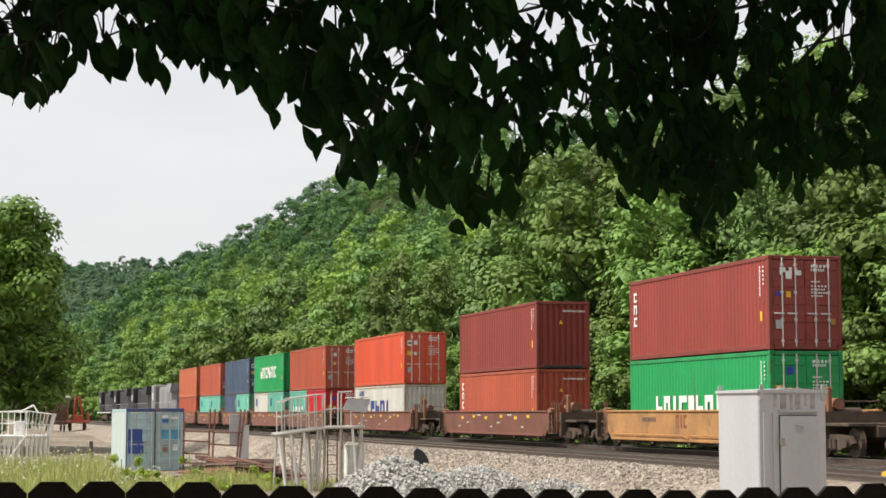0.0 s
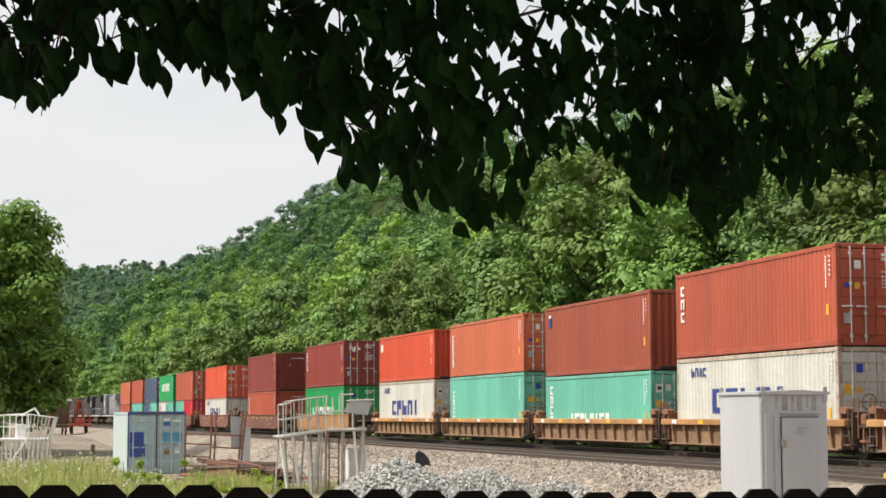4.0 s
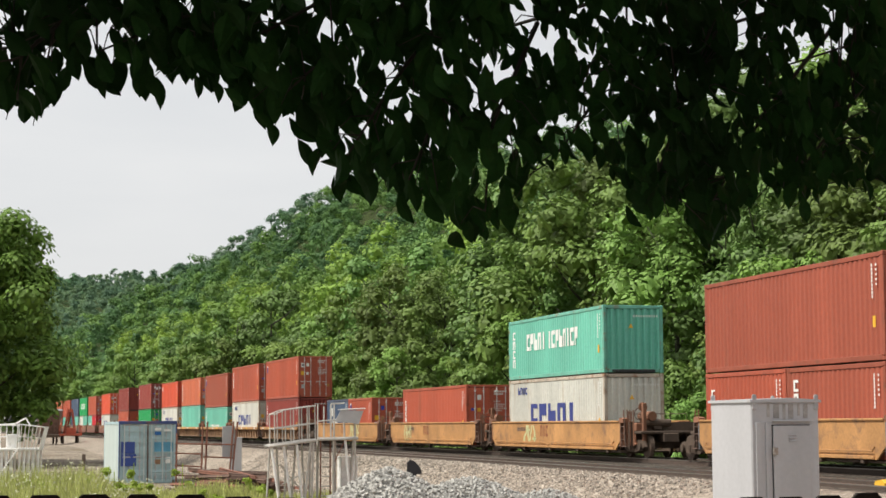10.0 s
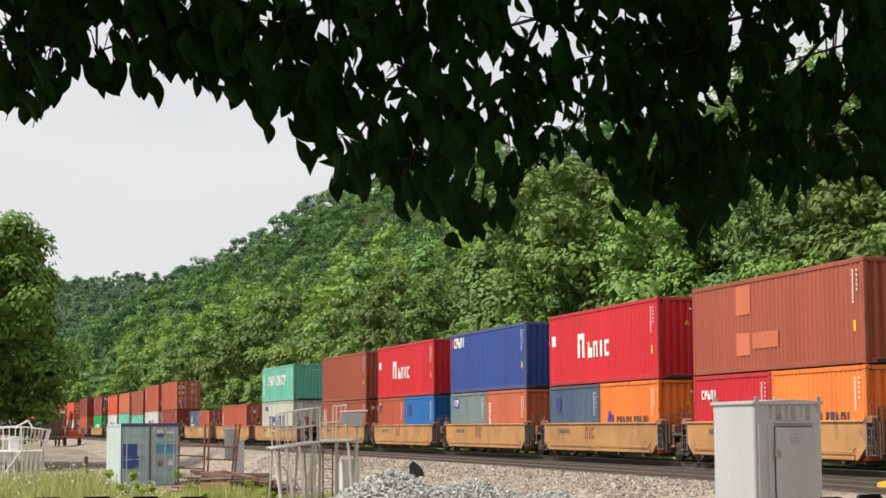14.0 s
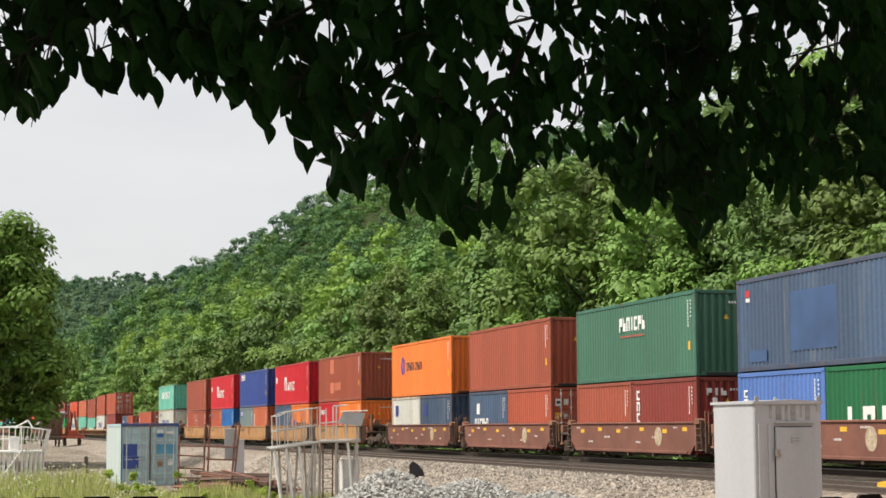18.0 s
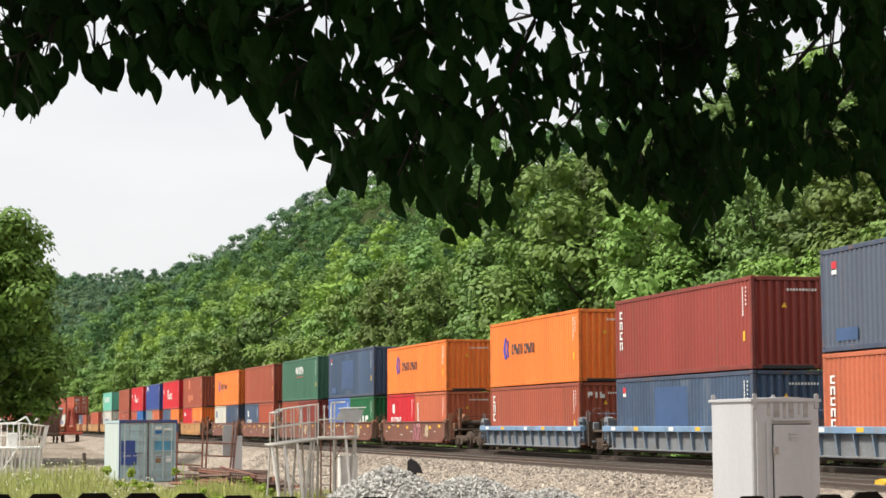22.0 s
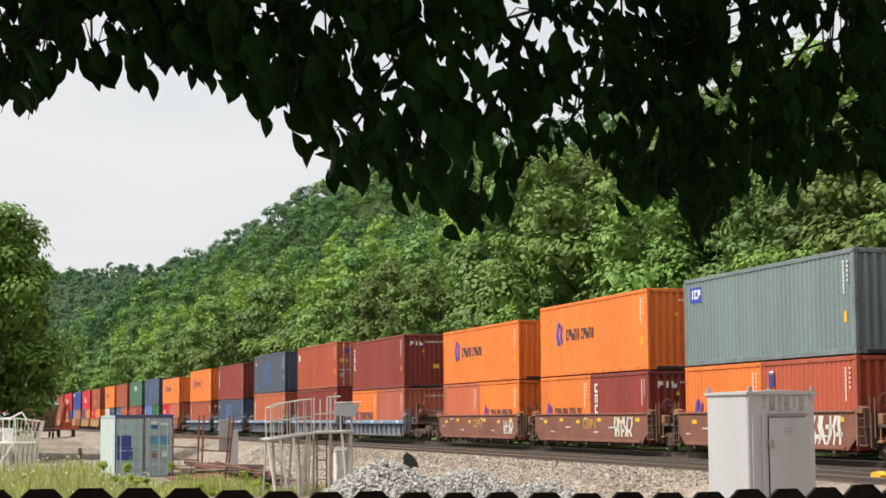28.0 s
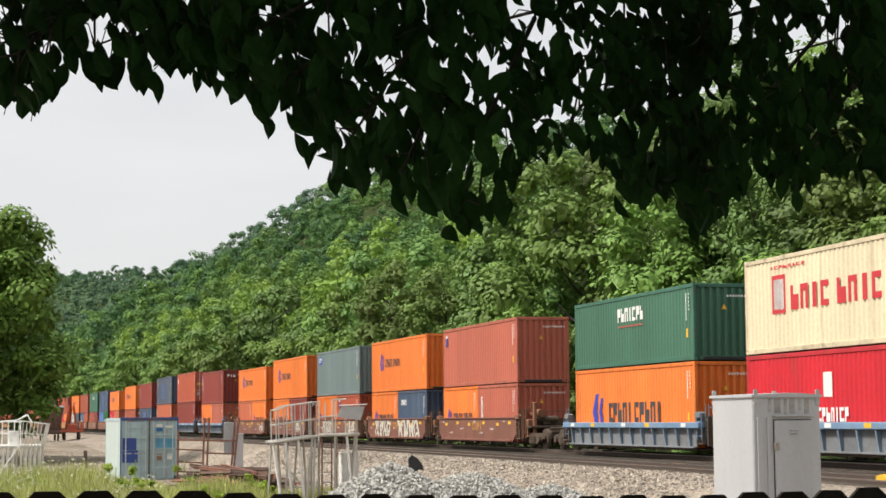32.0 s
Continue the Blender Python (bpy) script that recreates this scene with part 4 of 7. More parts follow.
    for e in (-1, 1):
        part("end_plate", kept("end_plate", lambda: Mesh().extrude([(-1.40, 0.40), (1.40, 0.40), (1.40, 1.33), (0.9, 1.33), (0.7, 1.10), (-0.7, 1.10), (-0.9, 1.33), (-1.40, 1.33)], "x", -0.03, 0.03).done("end_plate")), CAR["grimy"] if style == "plate" and colour == "yellow" and well < 14 else rust, c, m=pose(e * (half + 0.05), 0, 0))
        part("step", kept("step", lambda: Mesh().box((0, 0, 0), (0.42, 0.22, 0.04), 0.01).tube([(-0.18, 0.1, 0), (-0.18, 0.1, 0.4)], 0.014, 5).tube([(0.18, 0.1, 0), (0.18, 0.1, 0.4)], 0.014, 5).done("step")), M_CAST, c, m=pose(e * (half + 0.42), 1.30, 0.42))
        part("grab_frame", kept("end_frame", lambda: Mesh().tube([(-0.14, 0, 0.62), (-0.14, 0, 1.70), (0.14, 0, 1.70), (0.14, 0, 0.62)], 0.024, 6).tube([(-0.14, 0, 1.2), (0.14, 0, 1.2)], 0.018, 5).done("grab_frame")), rust, c, m=pose(e * (half + 0.62), 1.22, 0))
        part("corner_bracket", kept("corner_bracket", lambda: Mesh().extrude([(-0.22, 1.28), (0.22, 1.28), (0.22, 1.42), (0.05, 1.47), (-0.22, 1.42)], "y", -0.12, 0.12).done("corner_bracket")), rust, c, m=pose(e * (half + 0.22), 1.30, 0))
        part("side_bearer", kept("side_bearer", lambda: Mesh().box((0, 0, 1.12), (0.30, 0.26, 0.30), 0.03).tube([(0, 0.08, 1.0), (0, 0.10, 0.55)], 0.035, 6).box((0, 0.08, 0.52), (0.34, 0.14, 0.08), 0.02).done("side_bearer")), rust, c, m=pose(e * (half + 0.86), 1.02, 0))
        part("hose", kept("hose", lambda: Mesh().tube([(0, 0, 0.85), (0.12, 0.05, 0.55), (0.25, 0.02, 0.42), (0.4, 0, 0.55)], 0.03, 6).done("hose")), M_BLACK, c, m=pose(e * (half + 0.5), 0.55, 0, 0, 0, 0 if e > 0 else 180))
    if rear_bogie:
        part("reservoir", kept("reservoir", lambda: Mesh().tube([(-0.55, 0, 0), (-0.5, 0, 0), (0.5, 0, 0), (0.55, 0, 0)], 0.17, 12).box((-0.3, 0, -0.2), (0.06, 0.3, 0.16)).box((0.3, 0, -0.2), (0.06, 0.3, 0.16)).done("reservoir")), CAR["rusty"], c, m=pose(-half - 0.62, 0.55, 1.52))
        for x, y in ((-0.32, 1.28), (-0.95, 1.28)):
            part("grab_frame", kept("grab_frame", lambda: Mesh().tube([(-0.17, 0, 0.45), (-0.17, 0, 1.75), (0.17, 0, 1.75), (0.17, 0, 0.45)], 0.022, 6).done("grab_frame")), rust, c, m=pose(-half + x, y, 0))
        part("brake_column", kept("brake_column", lambda: Mesh().box((0, 0, 1.25), (0.16, 0.14, 1.5), 0.02).disc((0.1, 0, 1.85), "x", 0.17, 0.04, 16).done("brake_column")), CAR["rusty"], c, m=pose(-half - 1.2, 0.9, 0))
    if front_bogie:
        bogie(c, reach if well < 14 else reach - 1.2)
    if rear_bogie:
        bogie(c, -reach if well < 14 else -reach + 1.2)
    return c


def grab_mesh():
    me = Mesh()
    me.tube([(0, 1.1, 0), (0, 1.1, 0.62), (0, -1.05, 0.62), (0, -1.05, 0)], 0.017, 5)
    for y in (-0.4, 0.4):
        me.tube([(0, y, 0), (0, y, 0.63)], 0.015, 5)
    return me.done("grab_rail")


def brake_wheel_mesh():
    me = Mesh()
    ring = [(-0.3, 0.9 + 0.22 * math.cos(a * math.pi / 6), 0.62 + 0.22 * math.sin(a * math.pi / 6)) for a in range(13)]
    me.tube(ring, 0.018, 5)
    for a in range(3):
        me.tube([(-0.3, 0.9, 0.62), ring[a * 4]], 0.012, 4)
    return me.done("brake_wheel")


# front of the box along the line, wagon style and colour, well length, pitch, lower boxes, upper boxes
# a box: length, height, colour, doors at the seen end, marks
def B(colour, marks="", high="S", door=0, length="40"):
    return (length, high, colour, door, marks)


def T(colour, marks="", high="S", door=0):
    return ("20", high, colour, door, marks)


UNITS = [
    (139.1, "plate", "brown", 12.6, 14.8, [B("brick")], [B("rust_orange", "", "H")]),
    (124.3, "plate", "brown", 12.6, 14.8, [T("aqua", "white20"), T("aqua", "white20", "S", 1)], [B("brick", "", "H", 1)]),
    (109.5, "plate", "brown", 12.6, 14.8, [T("navy"), T("aqua", "white20")], [B("navy", "", "H", 1)]),
    (94.8, "plate", "brown", 12.6, 14.8, [T("white", "white20"), T("aqua", "white20")], [B("green", "ever_top", "H")]),
    (80.1, "plate", "brown", 12.6, 14.8, [T("aqua", "uasc"), T("kred", "", "S", 1)], [B("brick", "", "H", 1)]),
    (59.2, "plate", "brown", 16.3, 20.6, [B("white", "cosco", "S")], [B("orangered", "", "H", 1)]),
    (35.8, "plate", "brown", 16.3, 22.0, [B("brick", "tex", "H")], [B("maroon", "", "H")]),
    (12.3, "plate", "yellow", 16.3, 22.0, [B("green", "ever", "H", 1)], [B("maroon", "tex", "H", 1)]),
    (-9.5, "ribs", "yellow", 13.0, 15.3, [B("white", "cosco", "H", 1)], [B("orangered", "cai", "S")]),
    (-24.8, "ribs", "yellow", 13.0, 15.3, [B("aqua", "aqua_plain", "H", 1)], [B("rust_orange", "triton", "S", 1)]),
    (-40.1, "ribs", "yellow", 13.0, 15.3, [B("aqua", "china_low", "S", 1)], [B("redbrown", "flor", "H")]),
    (-54.8, "ribs", "yellow", 13.0, 15.3, [B("white", "cosco", "H", 1)], [B("brick", "tex", "H", 1)]),
    (-70.0, "ribs", "yellow", 13.0, 15.3, [B("maroon", "gold", "H")], [B("brick", "flor", "H", 1)]),
    (-91.5, "plate", "yellow", 16.3, 19.3, [T("navy", "cronos"), T("brick", "flor", "S", 1)], []),
    (-111.0, "plate", "yellow", 16.3, 19.3, [B("brick", "triton", "H", 1)], []),
    (-130.1, "plate", "yellow", 16.3, 19.3, [B("white", "cosco", "H")], [B("aqua", "china", "S")]),
    (-152.1, "plate", "yellow", 12.6, 15.35, [T("brick", "triton"), T("redbrown", "tex")], [B("redbrown", "", "H")]),
    (-167.3, "plate", "yellow", 12.6, 15.35, [T("brick", "flor"), T("sky_blue", "white20")], [B("kred", "kline", "H")]),
    (-182.7, "plate", "yellow", 12.6, 15.35, [T("grey", "nol"), T("rust_orange", "triton")], [B("blue", "seaco", "H")]),
    (-198.1, "plate", "yellow", 12.6, 15.35, [T("navy", "white20"), T("orange", "hapag20")], [B("kred", "kline", "H")]),
    (-213.5, "plate", "yellow", 12.6, 15.35, [T("kred", "seaco20"), T("orange", "hapag20")], [B("redbrown", "patchbrown", "H")]),
    (-233.3, "plate", "brown", 12.6, 15.45, [T("white", "white20"), T("navy", "white20")], [B("orange", "hapag", "H")]),
    (-248.7, "plate", "brown", 12.6, 15.45, [T("navy", "cronos"), T("brick", "", "S", 1)], [B("redbrown", "", "H")]),
    (-264.2, "plate", "brown", 12.6, 15.45, [T("redbrown"), T("maroon", "tex")], [B("capital", "cap", "H")]),
    (-279.8, "plate", "brown", 12.6, 15.45, [T("pale_blue", "triton"), T("darkgreen", "uasc")], [B("navy", "patchblue", "H")]),
    (-295.3, "plate", "brown", 12.6, 15.45, [T("kred", "cronos"), T("rust_orange", "triton")], [B("orange", "hapag", "S")]),
    (-315.1, "ribs", "blue", 13.0, 16.6, [B("redbrown", "tex")], [B("orange", "hapag", "H")]),
    (-331.5, "ribs", "blue", 13.0, 16.6, [B("navy", "patchblue")], [B("maroon", "gold", "H")]),
    (-348.5, "ribs", "blue", 13.0, 16.6, [B("rust_orange", "triton", "H")], [B("slate", "patchblue", "H")]),
    (-365.2, "ribs", "blue", 13.0, 16.6, [B("maroon", "", "H")], [B("brick", "cai", "H", 1)]),
    (-381.7, "ribs", "blue", 13.0, 16.6, [T("orange", "hapag20"), T("salmon")], [B("maroon", "tex", "H")]),
    (-401.8, "plate", "brown", 12.6, 15.4, [T("rust_orange"), T("orange", "hapag20")], [B("orange", "hapag", "S")]),
    (-417.0, "plate", "brown", 12.6, 15.4, [T("orange", "hapag20"), T("maroon", "tex")], [B("orange", "hapag", "H")]),
    (-432.6, "plate", "brown", 12.6, 15.4, [T("orange", "hapag20"), T("brick", "flor")], [B("grey", "nol", "H")]),
    (-448.0, "plate", "brown", 12.6, 15.4, [T("orange", "hapag20"), T("navy", "seaco20")], [B("orange", "hapag", "H")]),
    (-463.5, "plate", "brown", 12.6, 15.4, [T("orange", "hapag20"), T("salmon", "triton")], [B("salmon", "flor", "H")]),
    (-483.4, "ribs", "blue", 13.0, 16.4, [B("orange", "hapag_big", "H")], [B("capital", "cap", "S")]),
    (-499.8, "ribs", "blue", 13.0, 16.4, [B("kred", "mac", "H")], [B("cream", "yang", "H")]),
]
CAR_LOOKS = {("plate", "brown"): "brown well wagon with plain riveted sides", ("plate", "yellow"): "weathered yellow well wagon with plate sides",
             ("ribs", "yellow"): "well wagon with a yellow top chord over rusty ribs", ("ribs", "blue"): "faded blue well wagon with ribbed grimy sides"}


def build_train():
    for k, (front, style, colour, well, pitch, lower, upper) in enumerate(UNITS):
        centre = front - 6.1
        last = k + 1 == len(UNITS) or UNITS[k + 1][1:3] != (style, colour) or well > 14
        car = well_car(style, colour, well, pitch, True, last, CAR_LOOKS[(style, colour)])
        MOVING.append((car, centre, RAIL_Z))
        dress_car(car, style, colour, well, k)
        z = RAIL_Z + 0.262
        for layer in (lower, upper):
            for i, (length, high, col, door, marks) in enumerate(layer):
                at = centre if length == "40" else centre + (3.065, -3.065)[i]
                where = "in a well wagon" if layer is lower else "stacked on another container"
                size = "forty-foot" if length == "40" else "twenty-foot"
                c = container(length, high, col, bool(door), marks_for(marks), "%s corrugated %s container %s" % (LOOKS[col], size, where), None, marks == "tex" and col in ("maroon", "redbrown") and i == len(layer) - 1)
                MOVING.append((c, at, z))
            if layer:
                z += {"S": 2.59, "H": 2.896}[layer[0][1]] + 0.028


def dress_car(car, style, colour, well, k):
    """Lettering and fittings on the near side of a wagon."""
    if style != "plate":
        return
    for n, (unit, x, w, h, z, strokes, mat, lab) in enumerate(SPRAY):
        if unit == k:
            part("graffiti", scrawl(w, h, strokes, n), mat, car, lab, m=pose(x, 1.397, z), kind="stuff")
    y = 1.394
    mark = M_BROWNMARK if colour == "yellow" else M_OCHRE
    if colour == "yellow":
        for i, (a, b) in enumerate(bar_row(3, 1.0, 5)):
            part("lettering", kept(("carword", i), lambda: glyph(b, 0.46, i * 2 + 1).done("lettering")), mark, car, "brown lettering", m=pose(1.2 - a, y, 0.74))
        part("number_panel", kept("carnum", lambda: word(8, 1.3, 0.16, 8).done("number_panel")), M_DARK, car, "dark stencilled number", m=pose(4.4, y, 0.95))
        pipe = Mesh().tube([(-well / 2 + 0.6, 0, 0.62), (-well / 2 + 0.6, 0.06, 0.5), (-0.4, 0.06, 0.5), (0, 0.06, 0.40), (0.4, 0.06, 0.5), (well / 2 - 0.6, 0.06, 0.5), (well / 2 - 0.6, 0, 0.62)], 0.022, 5)
        part("pipe", kept(("pipe", well), lambda: pipe.done("pipe")), CAR["yellow"], car, m=pose(0, y + 0.01, 0))
    else:
        for i, x in enumerate((5.2, 3.2, 1.2, -1.2, -3.4, -5.2)):
            part("marking", kept("cartag", lambda: rect(0.42, 0.13).done("marking")), M_YELLOW, car, "yellow reflective marking", m=pose(x, y, 1.05 if i % 2 else 0.98))
        for i, x in enumerate((5.7, 4.3, 2.5, 0.3, -0.8, -2.4, -4.4)):
            part("stencil", kept(("carstencil", i % 3), lambda: word(5 + i % 3, 0.34 + 0.12 * (i % 3), 0.06, 40 + i).done("stencil")), M_WHITE, car, "small white stencils", m=pose(x, y, (0.62, 0.80, 1.14)[(i + k) % 3]), kind="stuff")
        if 21 <= k <= 25:
            part("emblem", kept("round", lambda: Mesh().disc((0, 0, 0), "y", 0.33, 0.006, 24).done("emblem")), M_EMBLEM, car, "round cream emblem", m=pose(-3.0, y, 0.86))
        elif k > 30:
            for i, (a, b) in enumerate(bar_row(4, 1.5, 4)):
                part("lettering", kept(("bnw", i), lambda: glyph(b, 0.36, i).done("lettering")), M_OCHRE, car, "worn ochre lettering", m=pose(0.4 - a, y, 0.78))


def scrawl(w, h, n, seed):
    """Sprayed strokes: a row of crooked ribbons on a plane facing +y, reading along -x."""
    rng, me = random.Random(seed), Mesh()
    for i in range(n):
        x = -w * (i + 0.5) / n
        pts = [(x + rng.uniform(-0.5, 0.5) * w / n, h * t) for t in (0, 0.3, 0.62, 1.0)]
        for (xa, za), (xb, zb) in zip(pts, pts[1:]):
            t = w / n * rng.uniform(0.16, 0.34)
            me.poly([(xa + t, 0.001 * i, za), (xa - t, 0.001 * i, za), (xb - t, 0.001 * i, zb), (xb + t, 0.001 * i, zb)])
        if i % 2:
            z = h * rng.uniform(0.1, 0.85)
            me.poly([(x + w / n * 0.6, 0.001 * i, z), (x - w / n * 0.6, 0.001 * i, z), (x - w / n * 0.6, 0.001 * i, z + h * 0.15), (x + w / n * 0.6, 0.001 * i, z + h * 0.15)])
    return me.done("graffiti")


M_SPRAY = material("white_spray_paint", (0.60, 0.58, 0.50), vary=0.2, bump=0)
M_PINK = material("pink_spray_paint", (0.38, 0.14, 0.17), vary=0.3, bump=0)
M_PALEGREEN = material("pale_green_spray_paint", (0.50, 0.50, 0.26), vary=0.2, bump=0)
# wagon, metres forward of its centre, width, height, bottom, strokes, paint, label
SPRAY = [
    (13, -1.2, 2.4, 0.85, 0.40, 6, M_PALEGREEN, "pale green graffiti"), (14, 5.2, 1.5, 0.8, 0.42, 5, M_PALEGREEN, "pale green graffiti"), (15, 3.4, 1.6, 0.7, 0.5, 4, M_PALEGREEN, "faint green graffiti"),
    (25, -0.2, 1.7, 0.95, 0.32, 6, M_PINK, "pink graffiti"), (32, -2.9, 2.0, 0.72, 0.50, 7, M_SPRAY, "white graffiti"), (31, -4.4, 1.4, 0.6, 0.5, 5, M_SPRAY, "white graffiti"),
    (33, 3.6, 2.6, 0.85, 0.42, 8, M_SPRAY, "white graffiti"), (33, -3.6, 1.9, 0.8, 0.42, 6, M_SPRAY, "white graffiti"), (34, 4.6, 3.6, 0.9, 0.34, 8, M_SPRAY, "large white graffiti"), (34, -0.6, 4.6, 0.95, 0.32, 8, M_SPRAY, "large white graffiti"),
]


def locomotive(label, hood):
    """A long-hood diesel: cab at the front, x forward, z = 0 on the rail."""
    c = thing("locomotive", label, "locomotive", "locomotives at the head")
    black = hood
    part("frame", Mesh().box((0, 0, 1.35), (21.5, 3.0, 0.30), 0.04), M_STEEL, c)
    part("hood", Mesh().box((-2.6, 0, 2.85), (14.6, 1.9, 2.7), 0.12), black, c)
    part("radiator", Mesh().extrude([(-1.6, 3.5), (1.6, 3.5), (1.45, 4.45), (-1.45, 4.45)], "x", -9.9, -6.2), black, c)
    part("cab", Mesh().box((6.3, 0, 3.0), (2.6, 3.0, 3.0), 0.15), black, c)
    part("nose", Mesh().extrude([(-1.1, 1.5), (1.1, 1.5), (1.1, 2.8), (0.9, 3.0), (-0.9, 3.0), (-1.1, 2.8)], "x", 7.6, 9.2), black, c)
    part("fuel_tank", Mesh().box((0, 0, 0.72), (6.0, 2.7, 0.85), 0.15), M_STEEL, c)
    part("number_board", Mesh().box((6.0, 1.52, 3.2), (0.9, 0.02, 0.8)), M_WHITE, c, "white painted panel")
    part("stripe", Mesh().box((0, 1.52, 1.35), (20.0, 0.02, 0.10)), M_WHITE, c, "white sill stripe")
    for e in (-1, 1):
        rail = Mesh()
        rail.tube([(-10.2, e * 1.42, 2.45), (4.6, e * 1.42, 2.45)], 0.025, 5)
        for i in range(9):
            rail.tube([(-10.2 + i * 1.85, e * 1.42, 1.5), (-10.2 + i * 1.85, e * 1.42, 2.45)], 0.02, 5)
        part("handrail", rail, M_GALV, c)
    part("fan_housing", Mesh().disc((-8.0, 0, 4.5), "z", 0.65, 0.16).disc((-1.0, 0, 4.27), "z", 0.5, 0.14).disc((-3.0, 0, 4.27), "z", 0.5, 0.14), M_STEEL, c)
    for x in (-7.3, 7.0):
        for k in (-1.7, 0, 1.7):
            for y in (-0.76, 0.76):
                part("wheel", kept("wheel", wheel_mesh), M_STEEL, c, m=pose(x + k, y, 0.45, 0, 0, 0 if y > 0 else 180))
        part("truck_frame", Mesh().box((x, 1.05, 0.62), (4.8, 0.16, 0.30), 0.04).box((x, -1.05, 0.62), (4.8, 0.16, 0.30), 0.04), M_STEEL, c)
    return c


build_train()
M_LOCO_GREY = material("weathered_grey_paint", (0.22, 0.22, 0.22), rough=0.6, scale=0.6, vary=0.25, dirt=(0.12, 0.10, 0.09), dirt_amount=0.3, streak=True)
for i in range(4):
    MOVING.append((locomotive("grey weathered diesel locomotive" if i == 0 else "black diesel locomotive with white cab panel", M_BLACK if i else M_LOCO_GREY), 153.5 + i * 22.4, RAIL_Z))


# ---- woods ----
def leaf_quads(rng, pos, nrm, w):
    """Kite-shaped leaves of the widths w at the places pos, facing nrm."""
    a = np.cross(nrm, rng.normal(size=pos.shape))
    a /= np.linalg.norm(a, axis=1)[:, None]
    b = np.cross(nrm, a)
    return np.stack([pos - a * w * 0.5, pos - b * w * 0.36 - nrm * w * 0.1, pos + a * w * 0.55, pos + b * w * 0.36 - nrm * w * 0.08], 1)


def leaf_cloud(rng, centres, radii, per, size, flat=0.8, wild=0.32, rise=0.25, inner=0):
    """Leaves scattered over the upper and outer skins of lumps, with a closer inner shell of large leaves; returns vertices and faces."""
    out = []
    squash = np.array([1, 1, flat])
    for c, r in zip(centres, radii):
        d = rng.normal(size=(per, 3))
        d[:, 2] = np.where((d[:, 2] < 0) & (rng.random(per) < 0.6), -d[:, 2], d[:, 2])
        d /= np.linalg.norm(d, axis=1)[:, None]
        pos = c + d * (r * rng.uniform(0.70, 1.10, per))[:, None] * squash
        nrm = d + rng.normal(scale=wild, size=(per, 3)) + np.array([0, 0, rise])
        nrm /= np.linalg.norm(nrm, axis=1)[:, None]
        out.append(leaf_quads(rng, pos, nrm, (size * rng.uniform(0.55, 1.3, per))[:, None]))
        if inner:
            d = rng.normal(size=(inner, 3))
            d /= np.linalg.norm(d, axis=1)[:, None]
            out.append(leaf_quads(rng, c + d * r * 0.46 * squash, d, (r * rng.uniform(0.45, 0.72, inner))[:, None]))
    v = np.concatenate(out).reshape(-1, 3)
    return v, np.arange(len(v)).reshape(-1, 4)


def crown_lumps(rng, wide, high, lumps):
    """Leafy lumps for an uneven crown of that width and height, standing on z = 0: boughs first, then lumps on their skins."""
    c, r = [], []
    boughs = max(2, lumps // 5)
    for i in range(boughs):
        t = (i + rng.uniform(0.1, 0.9)) / boughs
        ang = i * 2.4 + rng.uniform(-0.5, 0.5)
        prof = math.sin(math.pi * min(1, 0.16 + 0.80 * t)) ** 0.6
        rad = wide / 2 * prof * rng.uniform(0.25, 0.72)
        bc = np.array((rad * math.cos(ang), rad * math.sin(ang), high * (0.10 + 0.76 * t)))
        br = wide * rng.uniform(0.17, 0.25)
        for k in range(5):
            d = rng.normal(size=3) + np.array((math.cos(ang) * 0.7, math.sin(ang) * 0.7, 0.5))
            d /= np.linalg.norm(d)
            c.append(bc + d * br * rng.uniform(0.55, 1.0))
            r.append(br * rng.uniform(0.42, 0.72))
    return np.array(c), np.array(r)


def trunk_mesh(rng, high, r):
    me = Mesh()
    bend = rng.uniform(-0.4, 0.4)
    me.tube([(0, 0, -0.4), (bend * 0.3, 0, high * 0.3), (bend, 0.1, high * 0.62), (bend * 0.8, 0.2, high * 0.9)], r, 8, r * 0.25)
    for i in range(6):
        a, z = i * 1.9 + rng.uniform(0, 1), high * (0.32 + 0.09 * i)
        ln = high * rng.uniform(0.16, 0.28)
        me.tube([(bend * 0.5, 0, z), (math.cos(a) * ln * 0.55, math.sin(a) * ln * 0.55, z + ln * 0.35), (math.cos(a) * ln, math.sin(a) * ln, z + ln * 0.8)], r * 0.42, 5, r * 0.1)
    return me.done("trunk")


def tree_kind(seed, wide, high, stem, lumps, per, size, mat, label):
    rng = np.random.default_rng(seed)
    t = thing("tree", label, "tree", "trees along the line")
    part("trunk", trunk_mesh(rng, stem + high * 0.85, 0.10 + high * 0.007), M_TWIG, t)
    c, r = crown_lumps(rng, wide, high, lumps)
    v, f = leaf_cloud(rng, c, r * 1.12, per, size, 0.72, 0.22, 0.5, 18)
    part("crown", numbers_mesh("crown", v, f), mat, t, m=pose(0, 0, stem))
    return t


